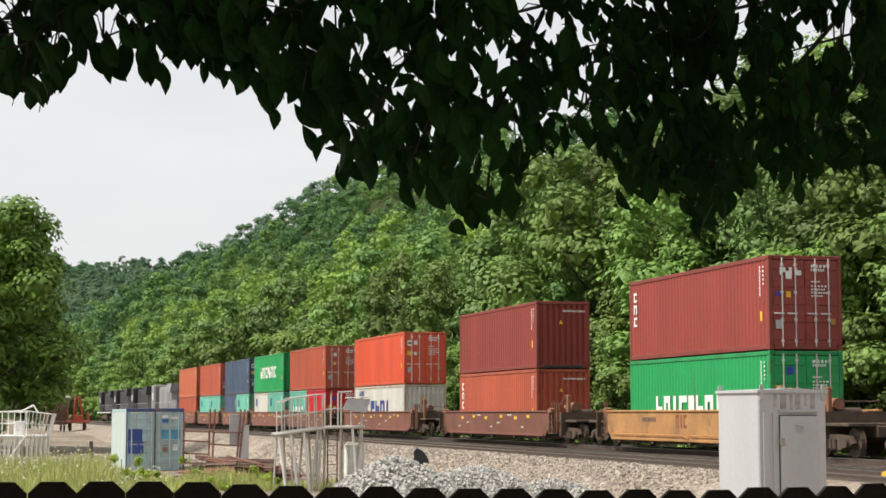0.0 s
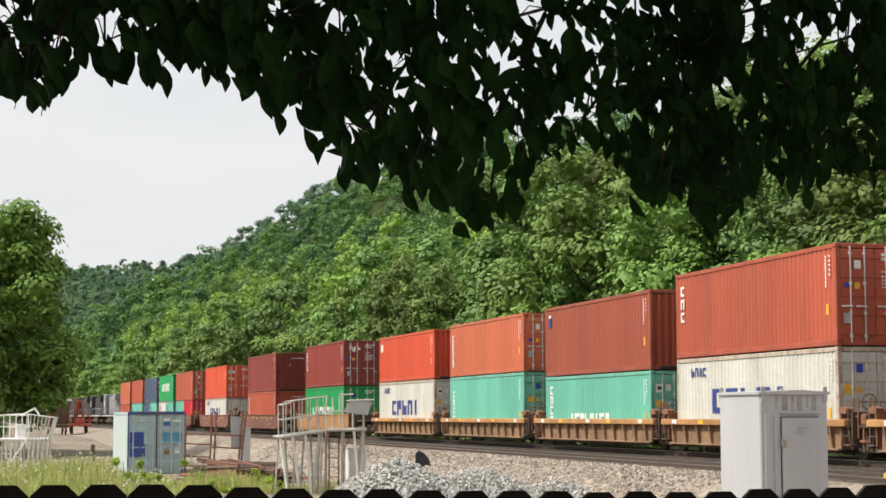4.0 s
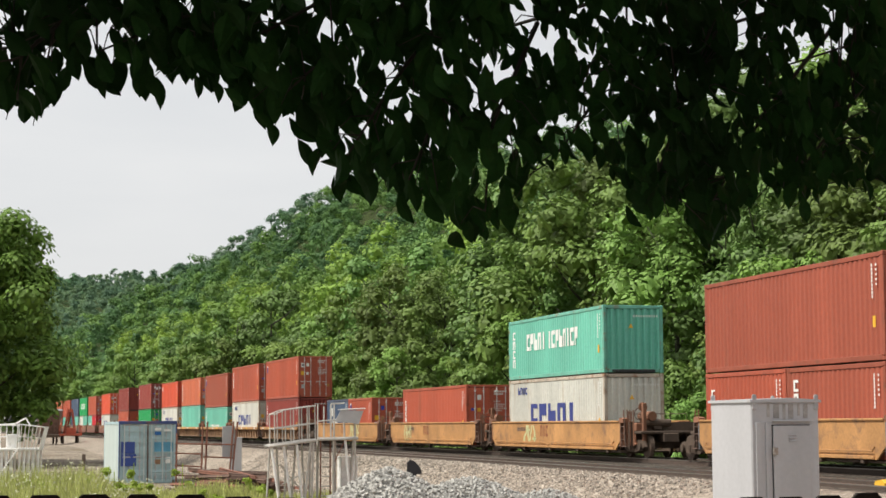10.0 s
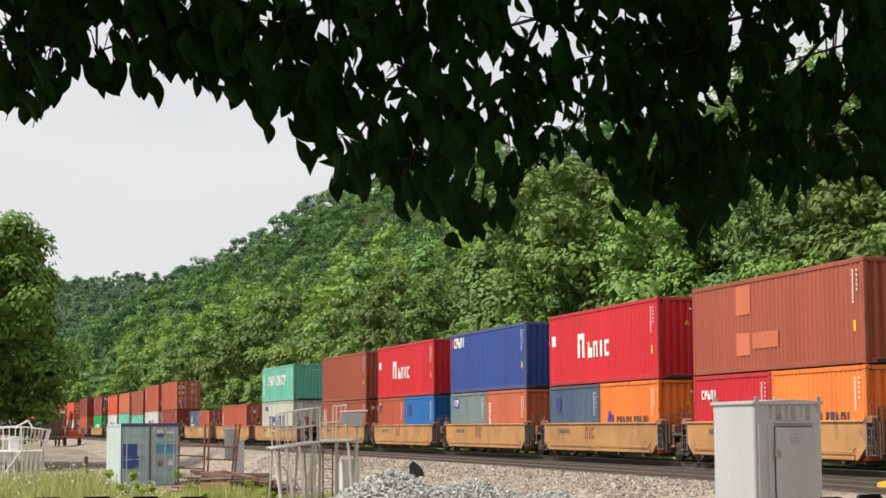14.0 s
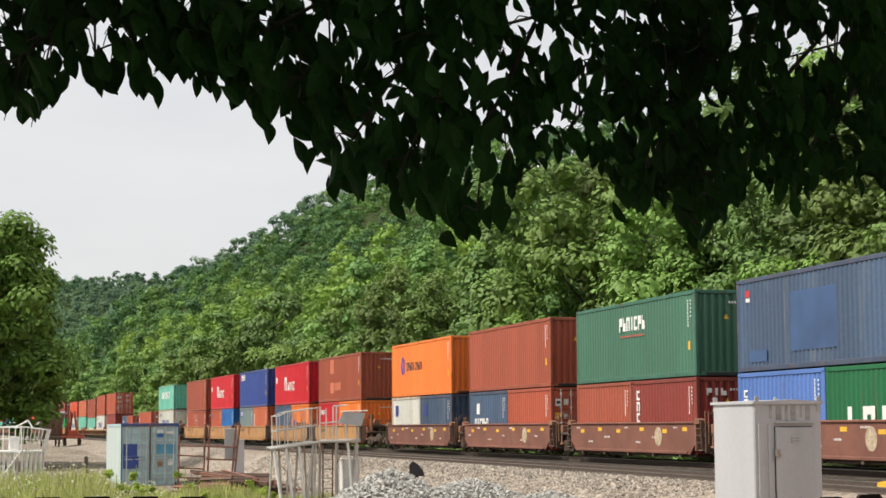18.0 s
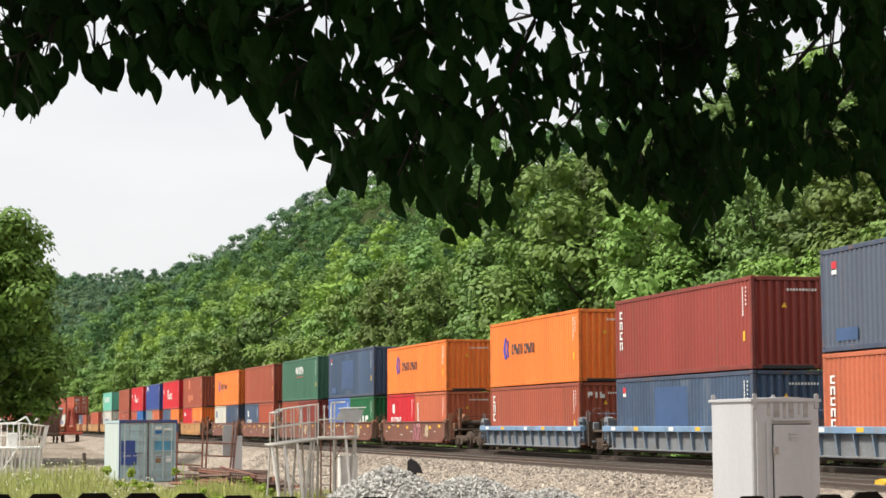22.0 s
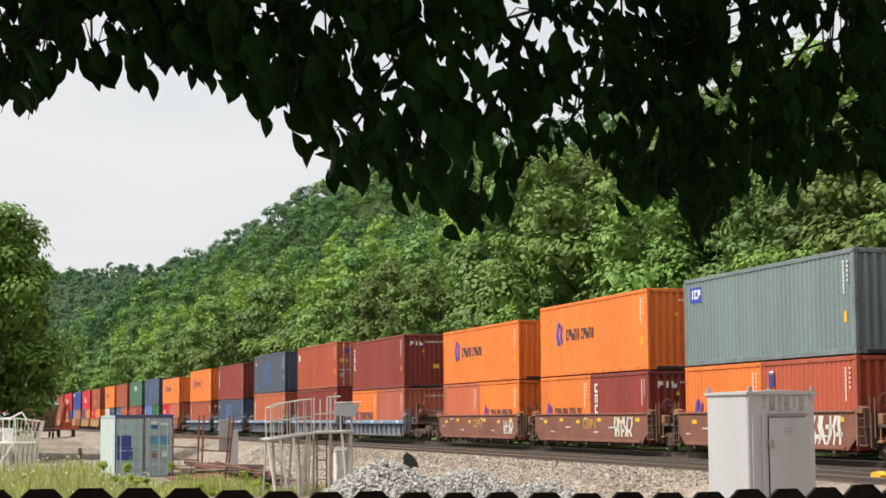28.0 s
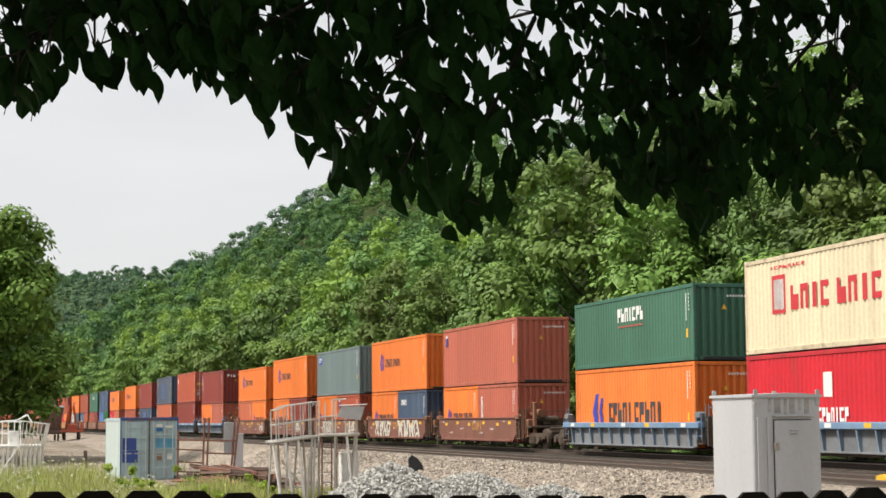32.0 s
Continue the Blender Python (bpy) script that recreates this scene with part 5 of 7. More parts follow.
def plant_edge():
    rng = random.Random(5)
    near = [
        tree_kind(1, 9.5, 13.5, 1.2, 70, 116, 0.29, M_LEAF[0], "broad green deciduous tree at the wood's edge"),
        tree_kind(2, 8.5, 15.0, 1.5, 70, 116, 0.29, M_LEAF[1], "tall dark green deciduous tree at the wood's edge"),
        tree_kind(3, 6.2, 8.5, 0.6, 55, 100, 0.26, M_LEAF[2], "bright green young tree at the wood's edge"),
        tree_kind(4, 10.0, 15.5, 1.6, 70, 116, 0.30, M_LEAF[0], "deep green deciduous tree at the wood's edge"),
        tree_kind(5, 4.8, 4.4, 0.1, 50, 100, 0.20, M_LEAF[0], "leafy green bush at the foot of the slope"),
    ]
    far = [
        tree_kind(6, 10.5, 12.5, 1.2, 40, 70, 0.44, M_LEAF[0], "broad green deciduous tree along the line"),
        tree_kind(7, 9.5, 14.5, 1.4, 40, 70, 0.44, M_LEAF[1], "tall green deciduous tree along the line"),
        tree_kind(8, 7.6, 9.0, 0.5, 35, 76, 0.38, M_LEAF[2], "bright green round tree along the line"),
    ]
    used = set()

    def plant(kind, s, p, sc):
        x, y, _ = on_line(s, p)
        m = pose(float(x), float(y), float(ground_z(s, p)) - 0.1, 0, 0, rng.uniform(0, 360)) @ Matrix.Diagonal((sc, sc, sc * rng.uniform(0.9, 1.15), 1))
        if kind in used:
            kind = copy_thing(kind, Matrix())
        used.add(kind)
        kind.matrix_basis = m

    s = 7.0
    while s < 118:
        for p, choice in ((10.9, (4, 4, 2)), (14.8, (0, 2, 1)), (20.5, (0, 1, 3))):
            if rng.random() < (0.86 if p < 18 else 0.74):
                plant(near[rng.choice(choice)], s + rng.uniform(-2, 2), p + rng.uniform(-1.5, 1.9), rng.uniform(0.72, 1.16) * (1.22 if s < 80 and p > 13 else 1.0))
        s += 5.2
    while s < 430:
        for p, choice in ((12.5, (2, 2, 0)), (18, (0, 1, 1))):
            if rng.random() < 0.9:
                plant(far[rng.choice(choice)], s + rng.uniform(-3, 3), p + rng.uniform(-1.8, 2.5), rng.uniform(0.85, 1.25))
        s += 7.0


plant_edge()


def woods(name, label, s0, s1, p0, p1, step, wide, high, lumps, per, size, seed, mats):
    """A stretch of hillside wood: crowns on a jittered grid, one mass for each shade of green."""
    rng = np.random.default_rng(seed)
    vs, s = [[] for _ in mats], s0
    while s < s1:
        p = p0
        while p < p1:
            ss, pp = s + rng.uniform(-0.45, 0.45) * step, p + rng.uniform(-0.45, 0.45) * step
            x, y, _ = on_line(ss, pp)
            # Crowns to the right of the camera's view are left out.
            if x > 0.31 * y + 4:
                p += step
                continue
            k = rng.uniform(0.7, 1.3)
            c, r = crown_lumps(rng, wide * k, high * k, lumps)
            v, _f = leaf_cloud(rng, c, r * 1.05, per, size * k, 0.8, 0.10, 0.35, 8)
            v = v[np.repeat(v.reshape(-1, 4, 3)[:, :, 2].mean(1) > high * k * 0.24, 4)]  # the lower boughs are lost in the wood
            vs[rng.integers(len(mats))].append(v + np.array([float(x), float(y), float(ground_z(ss, pp)) + high * 0.10]))
            p += step
        s += step
    for mat, group in zip(mats, vs):
        v = np.concatenate(group)
        part(name, numbers_mesh(name, v, np.arange(len(v)).reshape(-1, 4)), mat, label=label, category="woods", kind="stuff")


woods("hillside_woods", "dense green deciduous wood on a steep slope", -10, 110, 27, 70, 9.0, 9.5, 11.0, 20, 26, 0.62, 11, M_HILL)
woods("hillside_woods", "deciduous wood above the line with sunlight in its green", 105, 420, 24, 58, 11.0, 13.0, 15.5, 25, 32, 0.60, 16, M_SUNNY)
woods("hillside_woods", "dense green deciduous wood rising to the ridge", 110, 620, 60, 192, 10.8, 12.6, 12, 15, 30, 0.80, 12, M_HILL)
woods("hillside_woods", "wood on the long ridge with distance haze in its green", 620, 1250, 26, 190, 10.8, 12.5, 9, 10, 26, 1.0, 15, M_RIDGE)
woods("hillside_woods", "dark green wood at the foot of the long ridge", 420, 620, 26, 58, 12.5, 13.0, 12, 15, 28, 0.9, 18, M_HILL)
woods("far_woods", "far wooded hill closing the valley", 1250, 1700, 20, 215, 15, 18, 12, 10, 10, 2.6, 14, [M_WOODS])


def left_trees():
    """The clump of tall trees beside the yard."""
    t = tree_kind(21, 9.0, 12.6, 0.7, 110, 160, 0.32, material("sunlit_green_foliage", (0.150, 0.255, 0.044), rough=0.6, scale=0.4, vary=0.2, grain=2, bump=0, island=True, each=0.28, lift=0.28, spec=0.3), "tall green tree beside the yard")
    t["group"] = "trees beside the yard"
    x, y = -28.0, 112.0
    t.matrix_basis = pose(x, y, ground_at(x, y)) @ Matrix.Diagonal((1.15, 1.15, 1.2, 1))
    for x, y, k, r in ((-31.5, 118.0, 1.15, 100), (-33.0, 104.0, 1.0, 210), (-29.0, 101.0, 0.5, 60), (-26.4, 103.0, 0.32, 10), (-38.0, 125.0, 1.3, 300)):
        o = copy_thing(t, Matrix())
        o.matrix_basis = pose(x, y, ground_at(x, y), 0, 0, r) @ Matrix.Diagonal((k, k, k, 1))


left_trees()


# ---- the yard ----
def cabinet():
    x, y = 5.095, 28.0
    g = ground_at(x, y)
    c = thing("signal_cabinet", "grey metal signal cabinet with lifting lugs and a closed door", "cabinet", m=pose(x, y, g, 0, 0, 21.8))
    H = 1.93 - g
    w, d = 1.2, 1.19
    part("shell", Mesh().box((0, 0, H / 2), (w, d, H), 0.02), M_CABINET, c)
    part("roof", Mesh().extrude([(-w / 2 - 0.03, H - 0.02), (w / 2 + 0.03, H - 0.02), (w / 2 + 0.03, H + 0.02), (0.1, H + 0.05), (-w / 2 - 0.03, H + 0.02)], "y", -d / 2 - 0.03, d / 2 + 0.03), M_CABINET, c)
    # Black slab added so that the gap round the door reads as shade.
    part("door_gasket", Mesh().box((0.092, -d / 2 - 0.004, (H - 0.55) / 2 + 0.18), (0.676, 0.016, H - 0.526)), M_BLACK, c, "black slab standing in for the dark gap round the door")
    door = part("door", Mesh().box((0, 0, 0), (0.66, 0.035, H - 0.55), 0.012), M_CABINET, c, m=pose(0.096, -d / 2 - 0.02, (H - 0.55) / 2 + 0.18))
    for z in (-0.55, 0.55):
        part("hinge", Mesh().tube([(0, 0, -0.07), (0, 0, 0.07)], 0.016, 8).box((0.02, -0.01, 0), (0.09, 0.03, 0.11), 0.008), M_HINGE, door, "rust-stained hinge", m=pose(-0.34, -0.030, z))
    part("handle", Mesh().box((0, 0, 0), (0.05, 0.03, 0.12), 0.01).tube([(0, -0.04, 0.05), (0.0, -0.05, -0.10)], 0.016), M_HINGE, door, m=pose(0.29, -0.03, -0.5))
    for i in range(3):
        part("louvre", Mesh().box((0, 0, 0), (0.14, 0.02, 0.018), 0.005), M_CABINET, door, m=pose(0.0, -0.026, H / 2 - 0.42 - i * 0.04))
    for px, pw in ((-0.48, 0.10), (-0.335, 0.05)):
        part("trim_strip", Mesh().box((px, -d / 2 - 0.010, (H - 0.3) / 2), (pw, 0.022, H - 0.34), 0.008), M_CABINET, c)
    for px, pw, ph in ((-0.30, 0.05, 0.20), (-0.16, 0.10, 0.22), (-0.02, 0.05, 0.24), (0.10, 0.09, 0.23), (0.24, 0.04, 0.18), (0.36, 0.08, 0.22)):
        part("stain", Mesh().box((px, -d / 2 - 0.003, H - 0.04 - ph / 2), (pw, 0.006, ph)), M_STAIN, c, "dark run-off stain")
    part("drip_ledge", Mesh().box((0.096, -d / 2 - 0.035, H - 0.30), (0.70, 0.06, 0.02), 0.006), M_CABINET, c)
    for lx, ly in ((-w / 2 + 0.05, -d / 2 - 0.012), (w / 2 - 0.05, -d / 2 - 0.012), (-w / 2 + 0.05, d / 2 + 0.012), (w / 2 - 0.05, d / 2 + 0.012)):
        part("lifting_lug", Mesh().box((0, 0, -0.04), (0.075, 0.02, 0.18), 0.008).disc((0, 0, 0.065), "y", 0.038, 0.018, 12), M_GALV, c, m=pose(lx, ly, H))


cabinet()


def fence():
    """The fence runs a little away from the camera to the right."""
    f = thing("picket_fence", "dark dog-eared timber picket fence in shade", "fence")
    rng = random.Random(3)
    w, pitch, turn = 0.1432, 0.1458, radians(16.48)
    pick = Mesh().extrude([(-w / 2, -0.9), (w / 2, -0.9), (w / 2, -0.034), (w / 2 - 0.036, 0), (-w / 2 + 0.036, 0), (-w / 2, -0.034)], "y", -0.009, 0.009).done("picket")
    at = lambda u: (-1.2443 + u * math.cos(turn), 5.426 + u * math.sin(turn))
    for i in range(-6, 27):
        x, y = at((i + 0.5) * pitch + rng.uniform(-0.0012, 0.0012))
        top = float(np.interp(x, (-1.332, -1.042, -0.919, -0.777, -0.642, -0.382, -0.08, 0.402, 0.908, 1.028, 1.336, 1.482), (1.3947, 1.3932, 1.3952, 1.3902, 1.38, 1.3717, 1.3645, 1.3514, 1.3451, 1.3493, 1.3513, 1.3592))) + rng.uniform(-0.002, 0.002)
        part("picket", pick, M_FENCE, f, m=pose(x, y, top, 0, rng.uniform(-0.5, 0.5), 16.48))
    x, y = at(1.45)
    for z in (1.12, 0.66):
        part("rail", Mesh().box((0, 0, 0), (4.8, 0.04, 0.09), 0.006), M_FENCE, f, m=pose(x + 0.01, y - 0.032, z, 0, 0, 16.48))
    for u in (0.2, 2.6):
        x, y = at(u)
        g = ground_at(x, y)
        part("post", Mesh().box((0, 0, 0), (0.09, 0.09, 1.25 - g + 0.2), 0.008), M_FENCE, f, m=pose(x + 0.03, y - 0.10, (1.25 + g) / 2 - 0.1, 0, 0, 16.48))


fence()


def yard_container():
    x, y = -12.95, 78.9
    g = ground_at(x, y)
    c = thing("storage_container", "faded pale blue twenty-foot storage container with patched doors", "container", m=pose(x, y, g, 0, 0, -74))
    H, L = 2.59, 6.06
    pale = material("pale_blue_worn_paint", (0.37, 0.50, 0.52), rough=0.55, scale=0.9, vary=0.14, grain=10, bump=0.05, dirt=(0.33, 0.30, 0.26), dirt_amount=0.2, streak=True)
    wall = kept(("wall", "20", "S"), lambda: corrugated(L - 0.32, H - 0.30))
    part("frame", kept(("frame", "20", "S"), lambda: Mesh().done("x")), pale, c)
    part("side_wall", wall, pale, c, m=pose(0, CW / 2 - 0.012, 0.15))
    paler = material("paler_side_paint", (0.50, 0.57, 0.54), rough=0.6, scale=0.9, vary=0.1, grain=10, bump=0.04, dirt=(0.36, 0.34, 0.30), dirt_amount=0.15, streak=True)
    part("side_wall", wall, paler, c, "paler long side", m=pose(0, -CW / 2 + 0.012, 0.15, 0, 0, 180))
    part("roof", KEPT[("roof", "20")], pale, c, m=pose(0, 0, H - 0.045))
    part("floor", KEPT[("floor", "20")], M_CAST, c, m=pose(0, 0, 0.08))
    part("end_wall", KEPT[("end", "S")], pale, c, m=pose(-L / 2 + 0.012, 0, 0.15, 0, 0, 90))
    for yy in (-1, 1):
        d = part("door", kept(("leaf", "S"), lambda: door_leaf(H)), pale, c, m=pose(L / 2 - 0.05, yy * 0.552, 0.15, 0, 0, 180))
        for k in (-0.22, 0.22):
            part("lock_rod", kept(("rod", "S"), lambda: lock_rod(H)), M_GALV, d, "bare metal locking bar", m=pose(-0.045, k, 0))
    bar = material("pale_bare_bars", (0.52, 0.57, 0.56), rough=0.5, scale=3, vary=0.15)
    for yy in (-0.98, -0.16, 0.16, 0.62, 0.98):
        part("lock_bar", Mesh().tube([(L / 2 + 0.03, yy, 0.12), (L / 2 + 0.03, yy, H - 0.12)], 0.026, 6), bar, c, "pale bare locking bar")
    for z in (0.48, 1.02, 1.30, 1.86):
        part("door_rib", Mesh().box((L / 2 + 0.008, 0.62, z), (0.05, 0.98, 0.06), 0.012), pale, c)
    part("header", Mesh().box((L / 2, 0, H - 0.05), (0.09, CW, 0.13), 0.012), FRAME_PAINT["blue"], c, "dark blue rusted header")
    for yy in (-1.19, 0.0, 1.19):
        part("jamb", Mesh().box((L / 2 + 0.004, yy, H / 2), (0.06, 0.05, H - 0.1), 0.01), FRAME_PAINT["blue"] if yy else M_CAST, c)
    teal = material("teal_blue_patch", (0.085, 0.27, 0.40), rough=0.6, scale=2, vary=0.2, bump=0)
    for yy, z, w, h, mt in ((-0.80, 0.72, 0.64, 0.50, PAINT["blue"]), (-0.83, 1.24, 0.58, 0.50, PAINT["blue"]), (0.42, 1.30, 0.30, 0.42, teal), (0.84, 1.30, 0.42, 0.42, teal), (0.42, 2.02, 0.26, 0.14, PAINT["sky_blue"]), (0.42, 2.20, 0.26, 0.12, M_WHITE), (0.84, 2.16, 0.34, 0.10, M_WHITE), (0.42, 0.80, 0.22, 0.28, CAR["tan"]), (0.85, 0.84, 0.20, 0.24, M_WHITE)):
        part("patch", Mesh().box((0, 0, 0), (0.004, w, h)), mt, c, "painted-over patch", m=pose(L / 2 + 0.030, yy, z + h / 2))


yard_container()


def bar_part(c, name, pts, r, mat, n=7):
    return part(name, Mesh().tube(pts, r, n), mat, c)


def tilted_stand(x, y):
    """The lower of two adjoining access platforms: it sags to one side on splayed legs."""
    g = ground_at(x, y)
    c = thing("work_platform", "bare steel work platform with guard rails, tilted on splayed legs", "access platform", "work platforms in the yard", m=pose(x, y, g, 0, 0, 13))
    W, d, mat = 1.46, 1.15, M_BAREPIPE
    dz = lambda u: 1.14 - g - 0.135 * u
    for v in (0.0, d):
        bar_part(c, "deck_beam", [(-W, v, dz(W)), (0, v, dz(0))], 0.050, mat, 8)
    part("deck", Mesh().poly([(-W, 0, dz(W) + 0.01), (0, 0, dz(0) + 0.01), (0, d, dz(0) + 0.01), (-W, d, dz(W) + 0.01)]).poly([(-W, 0, dz(W) - 0.02), (-W, d, dz(W) - 0.02), (0, d, dz(0) - 0.02), (0, 0, dz(0) - 0.02)]), mat, c)
    for v in (0.0, d):
        for u in (1.28, 1.04, 0.78, 0.52, 0.26, 0.02):
            bar_part(c, "post", [(-u, v, dz(u)), (-u - 0.02, v, dz(u) + 1.06 - 0.10 * (u > 1.2))], 0.020, mat, 6)
        for h in (0.52, 1.06):
            bar_part(c, "guard_rail", [(-1.30, v, dz(1.30) + h - 0.10 * (h > 1)), (-1.0, v, dz(1.0) + h), (0, v, dz(0) + h)], 0.024, mat, 6)
    for h in (0.52, 0.98):
        bar_part(c, "guard_rail", [(-1.30, 0, dz(1.30) + h), (-1.30, d, dz(1.30) + h)], 0.022, mat, 6)
    for u, foot, v, r in ((1.38, 1.12, 0.05, 0.042), (1.0, 0.76, 0.05, 0.042), (0.60, 0.40, 0.05, 0.042), (0.15, 0.34, 0.05, 0.040), (0.07, 0.12, 0.05, 0.034), (1.30, 1.40, 1.0, 0.032), (1.10, 0.98, 1.0, 0.034), (0.78, 0.84, 1.0, 0.032), (0.48, 0.62, 1.0, 0.034), (0.30, 0.18, 1.0, 0.032), (0.02, 0.04, 1.0, 0.034)):
        bar_part(c, "leg", [(-foot, v, -0.05), (-u, v, dz(u))], r, M_WHITEPIPE if r > 0.041 else mat, 8)
    for a, b in (((-1.2, 0.08, 0.5), (-0.2, 0.08, 1.0)), ((-0.25, 1.0, 0.3), (-1.0, 1.0, 1.2))):
        bar_part(c, "brace", [a, b], 0.020, mat, 6)


def level_stand(x, y):
    """The upper platform beside it, with a ladder and a lamp housing on a mast."""
    g = ground_at(x, y)
    c = thing("work_platform", "bare steel work platform with a ladder and a metal lamp box", "access platform", "work platforms in the yard", m=pose(x, y, g, 0, 0, 4))
    W, d, top, mat = 1.30, 1.15, 1.16 - g, M_BAREPIPE
    for v in (0.0, d):
        bar_part(c, "deck_beam", [(0.03, v, top), (W, v, top + 0.02)], 0.050, mat, 8)
    part("deck", Mesh().box((W / 2, d / 2, top), (W - 0.06, d, 0.04), 0.008), mat, c)
    for v in (0.0, d):
        for u, h in ((0.05, 1.08), (0.24, 1.02), (0.46, 1.08), (0.56, 1.12), (0.88, 0.95)):
            bar_part(c, "post", [(u, v, top), (u, v, top + h)], 0.021, mat, 6)
        bar_part(c, "guard_rail", [(0.05, v, top + 0.56), (0.56, v, top + 0.60)], 0.022, mat, 6)
        bar_part(c, "guard_rail", [(0.46, v, top + 1.10), (0.88, v, top + 1.12)], 0.022, mat, 6)
    bar_part(c, "guard_rail", [(0.05, 0, top + 1.06), (0.05, d, top + 1.06)], 0.022, mat, 6)
    for u in (0.14, 0.44):
        bar_part(c, "ladder_rail", [(u, 0.5, 0), (u, 0.45, top)], 0.026, M_RUSTPIPE, 6)
    for i in range(6):
        bar_part(c, "rung", [(0.14, 0.48, 0.2 + i * 0.30), (0.44, 0.48, 0.2 + i * 0.30)], 0.022, mat, 6)
    for u, foot, v, r in ((0.54, 0.54, 0.05, 0.034), (0.60, 0.60, 1.05, 0.034), (0.90, 1.08, 0.05, 0.042), (1.20, 1.20, 0.05, 0.036), (0.05, 0.03, 0.6, 0.040), (1.18, 1.0, 1.05, 0.034)):
        bar_part(c, "leg", [(foot, v, -0.05), (u, v, top)], r, M_WHITEPIPE if r > 0.041 else mat, 8)
    bar_part(c, "brace", [(0.56, 0.05, top - 0.7), (0.86, 0.05, top - 0.1)], 0.018, M_RUSTPIPE, 6)
    bar_part(c, "mast", [(1.20, 0.02, top), (1.20, 0.02, top + 0.95)], 0.034, mat, 8)
    part("lamp_box", Mesh().extrude([(-0.52, -0.06), (0.22, -0.16), (0.36, 0.26), (-0.34, 0.28)], "y", -0.22, 0.22), M_GALV, c, "grey metal lamp housing", m=pose(1.10, 0, top + 0.62))
    part("lamp_cover", Mesh().box((0, 0, 0), (0.86, 0.52, 0.03), 0.01), M_WHITEPIPE, c, "pale top sheet", m=pose(1.10, 0, top + 0.93, 0, -2, 0))


def white_stand(x, y):
    """A white platform on rows of thick posts, with flared guard bars."""
    g = ground_at(x, y)
    c = thing("work_platform", "white painted steel work platform on rows of thick posts", "access platform", "work platforms in the yard", m=pose(x, y, g, 0, 0, 8))
    W, d, top, mat = 2.5, 1.6, 0.70 - g, M_WHITEPIPE
    part("deck", Mesh().box((-W / 2, d / 2, top), (W, d, 0.10), 0.03), mat, c)
    for u in (0.06, 0.24, 0.42, 0.60, 0.78, 1.08, 1.28, 1.46, 1.64, 1.95, 2.15, 2.35):
        for v in (0.08, d - 0.08):
            bar_part(c, "leg", [(-u, v, -0.05), (-u, v, top)], 0.045 if v < 1 else 0.036, mat, 8)
    for a, b in (((-0.85, -0.02, top), (-1.75, -0.02, 0.2)), ((-1.75, -0.04, top - 0.5), (-1.0, -0.04, 0.1))):
        bar_part(c, "brace", [a, b], 0.032, mat, 6)
    for i in range(8):
        u = 0.02 + i * 0.125
        bar_part(c, "guard_bar", [(-u, 0.02, top), (-u + 0.22 - 0.16 * i / 7, -0.22, top + 0.86 + 0.02 * i)], 0.020, mat, 6)
    bar_part(c, "guard_rail", [(0.20, -0.22, top + 0.86), (-0.86, -0.22, top + 1.0)], 0.026, mat, 6)
    bar_part(c, "guard_rail", [(0.09, -0.10, top + 0.45), (-0.88, -0.10, top + 0.5)], 0.018, mat, 6)
    for i in range(6):
        v = 0.1 + i * 0.28
        bar_part(c, "guard_bar", [(0.0, v, top), (0.20, v, top + 0.86)], 0.020, mat, 6)
    bar_part(c, "guard_rail", [(0.20, 0.0, top + 0.86), (0.20, d, top + 0.86)], 0.026, mat, 6)
    for i in range(7):
        u = 0.95 + i * 0.24
        bar_part(c, "guard_bar", [(-u, d, top), (-u, d, top + 0.95)], 0.022, mat, 6)
    for h in (0.5, 0.95):
        bar_part(c, "guard_rail", [(-0.9, d, top + h), (-W, d, top + h)], 0.024, mat, 6)
    bar_part(c, "guard_rail", [(-0.55, -0.1, top + 1.22), (-1.0, 0.3, top + 1.0), (-W, 0.4, top + 0.92)], 0.034, mat, 6)
    bar_part(c, "guard_rail", [(-0.55, -0.1, top + 1.22), (-0.34, -0.2, top + 0.9)], 0.030, mat, 6)
    part("box", Mesh().box((-1.12, 0.5, top + 0.32), (0.36, 0.4, 0.56), 0.03), mat, c, "white metal box on the deck")


M_BAREPIPE = material("bare_weathered_pipe", (0.46, 0.44, 0.40), rough=0.6, scale=3, vary=0.15, dirt=(0.24, 0.18, 0.13), dirt_amount=0.2)
M_WHITEPIPE = material("white_painted_pipe", (0.76, 0.75, 0.72), rough=0.55, scale=3, vary=0.12, dirt=(0.33, 0.27, 0.20), dirt_amount=0.18)


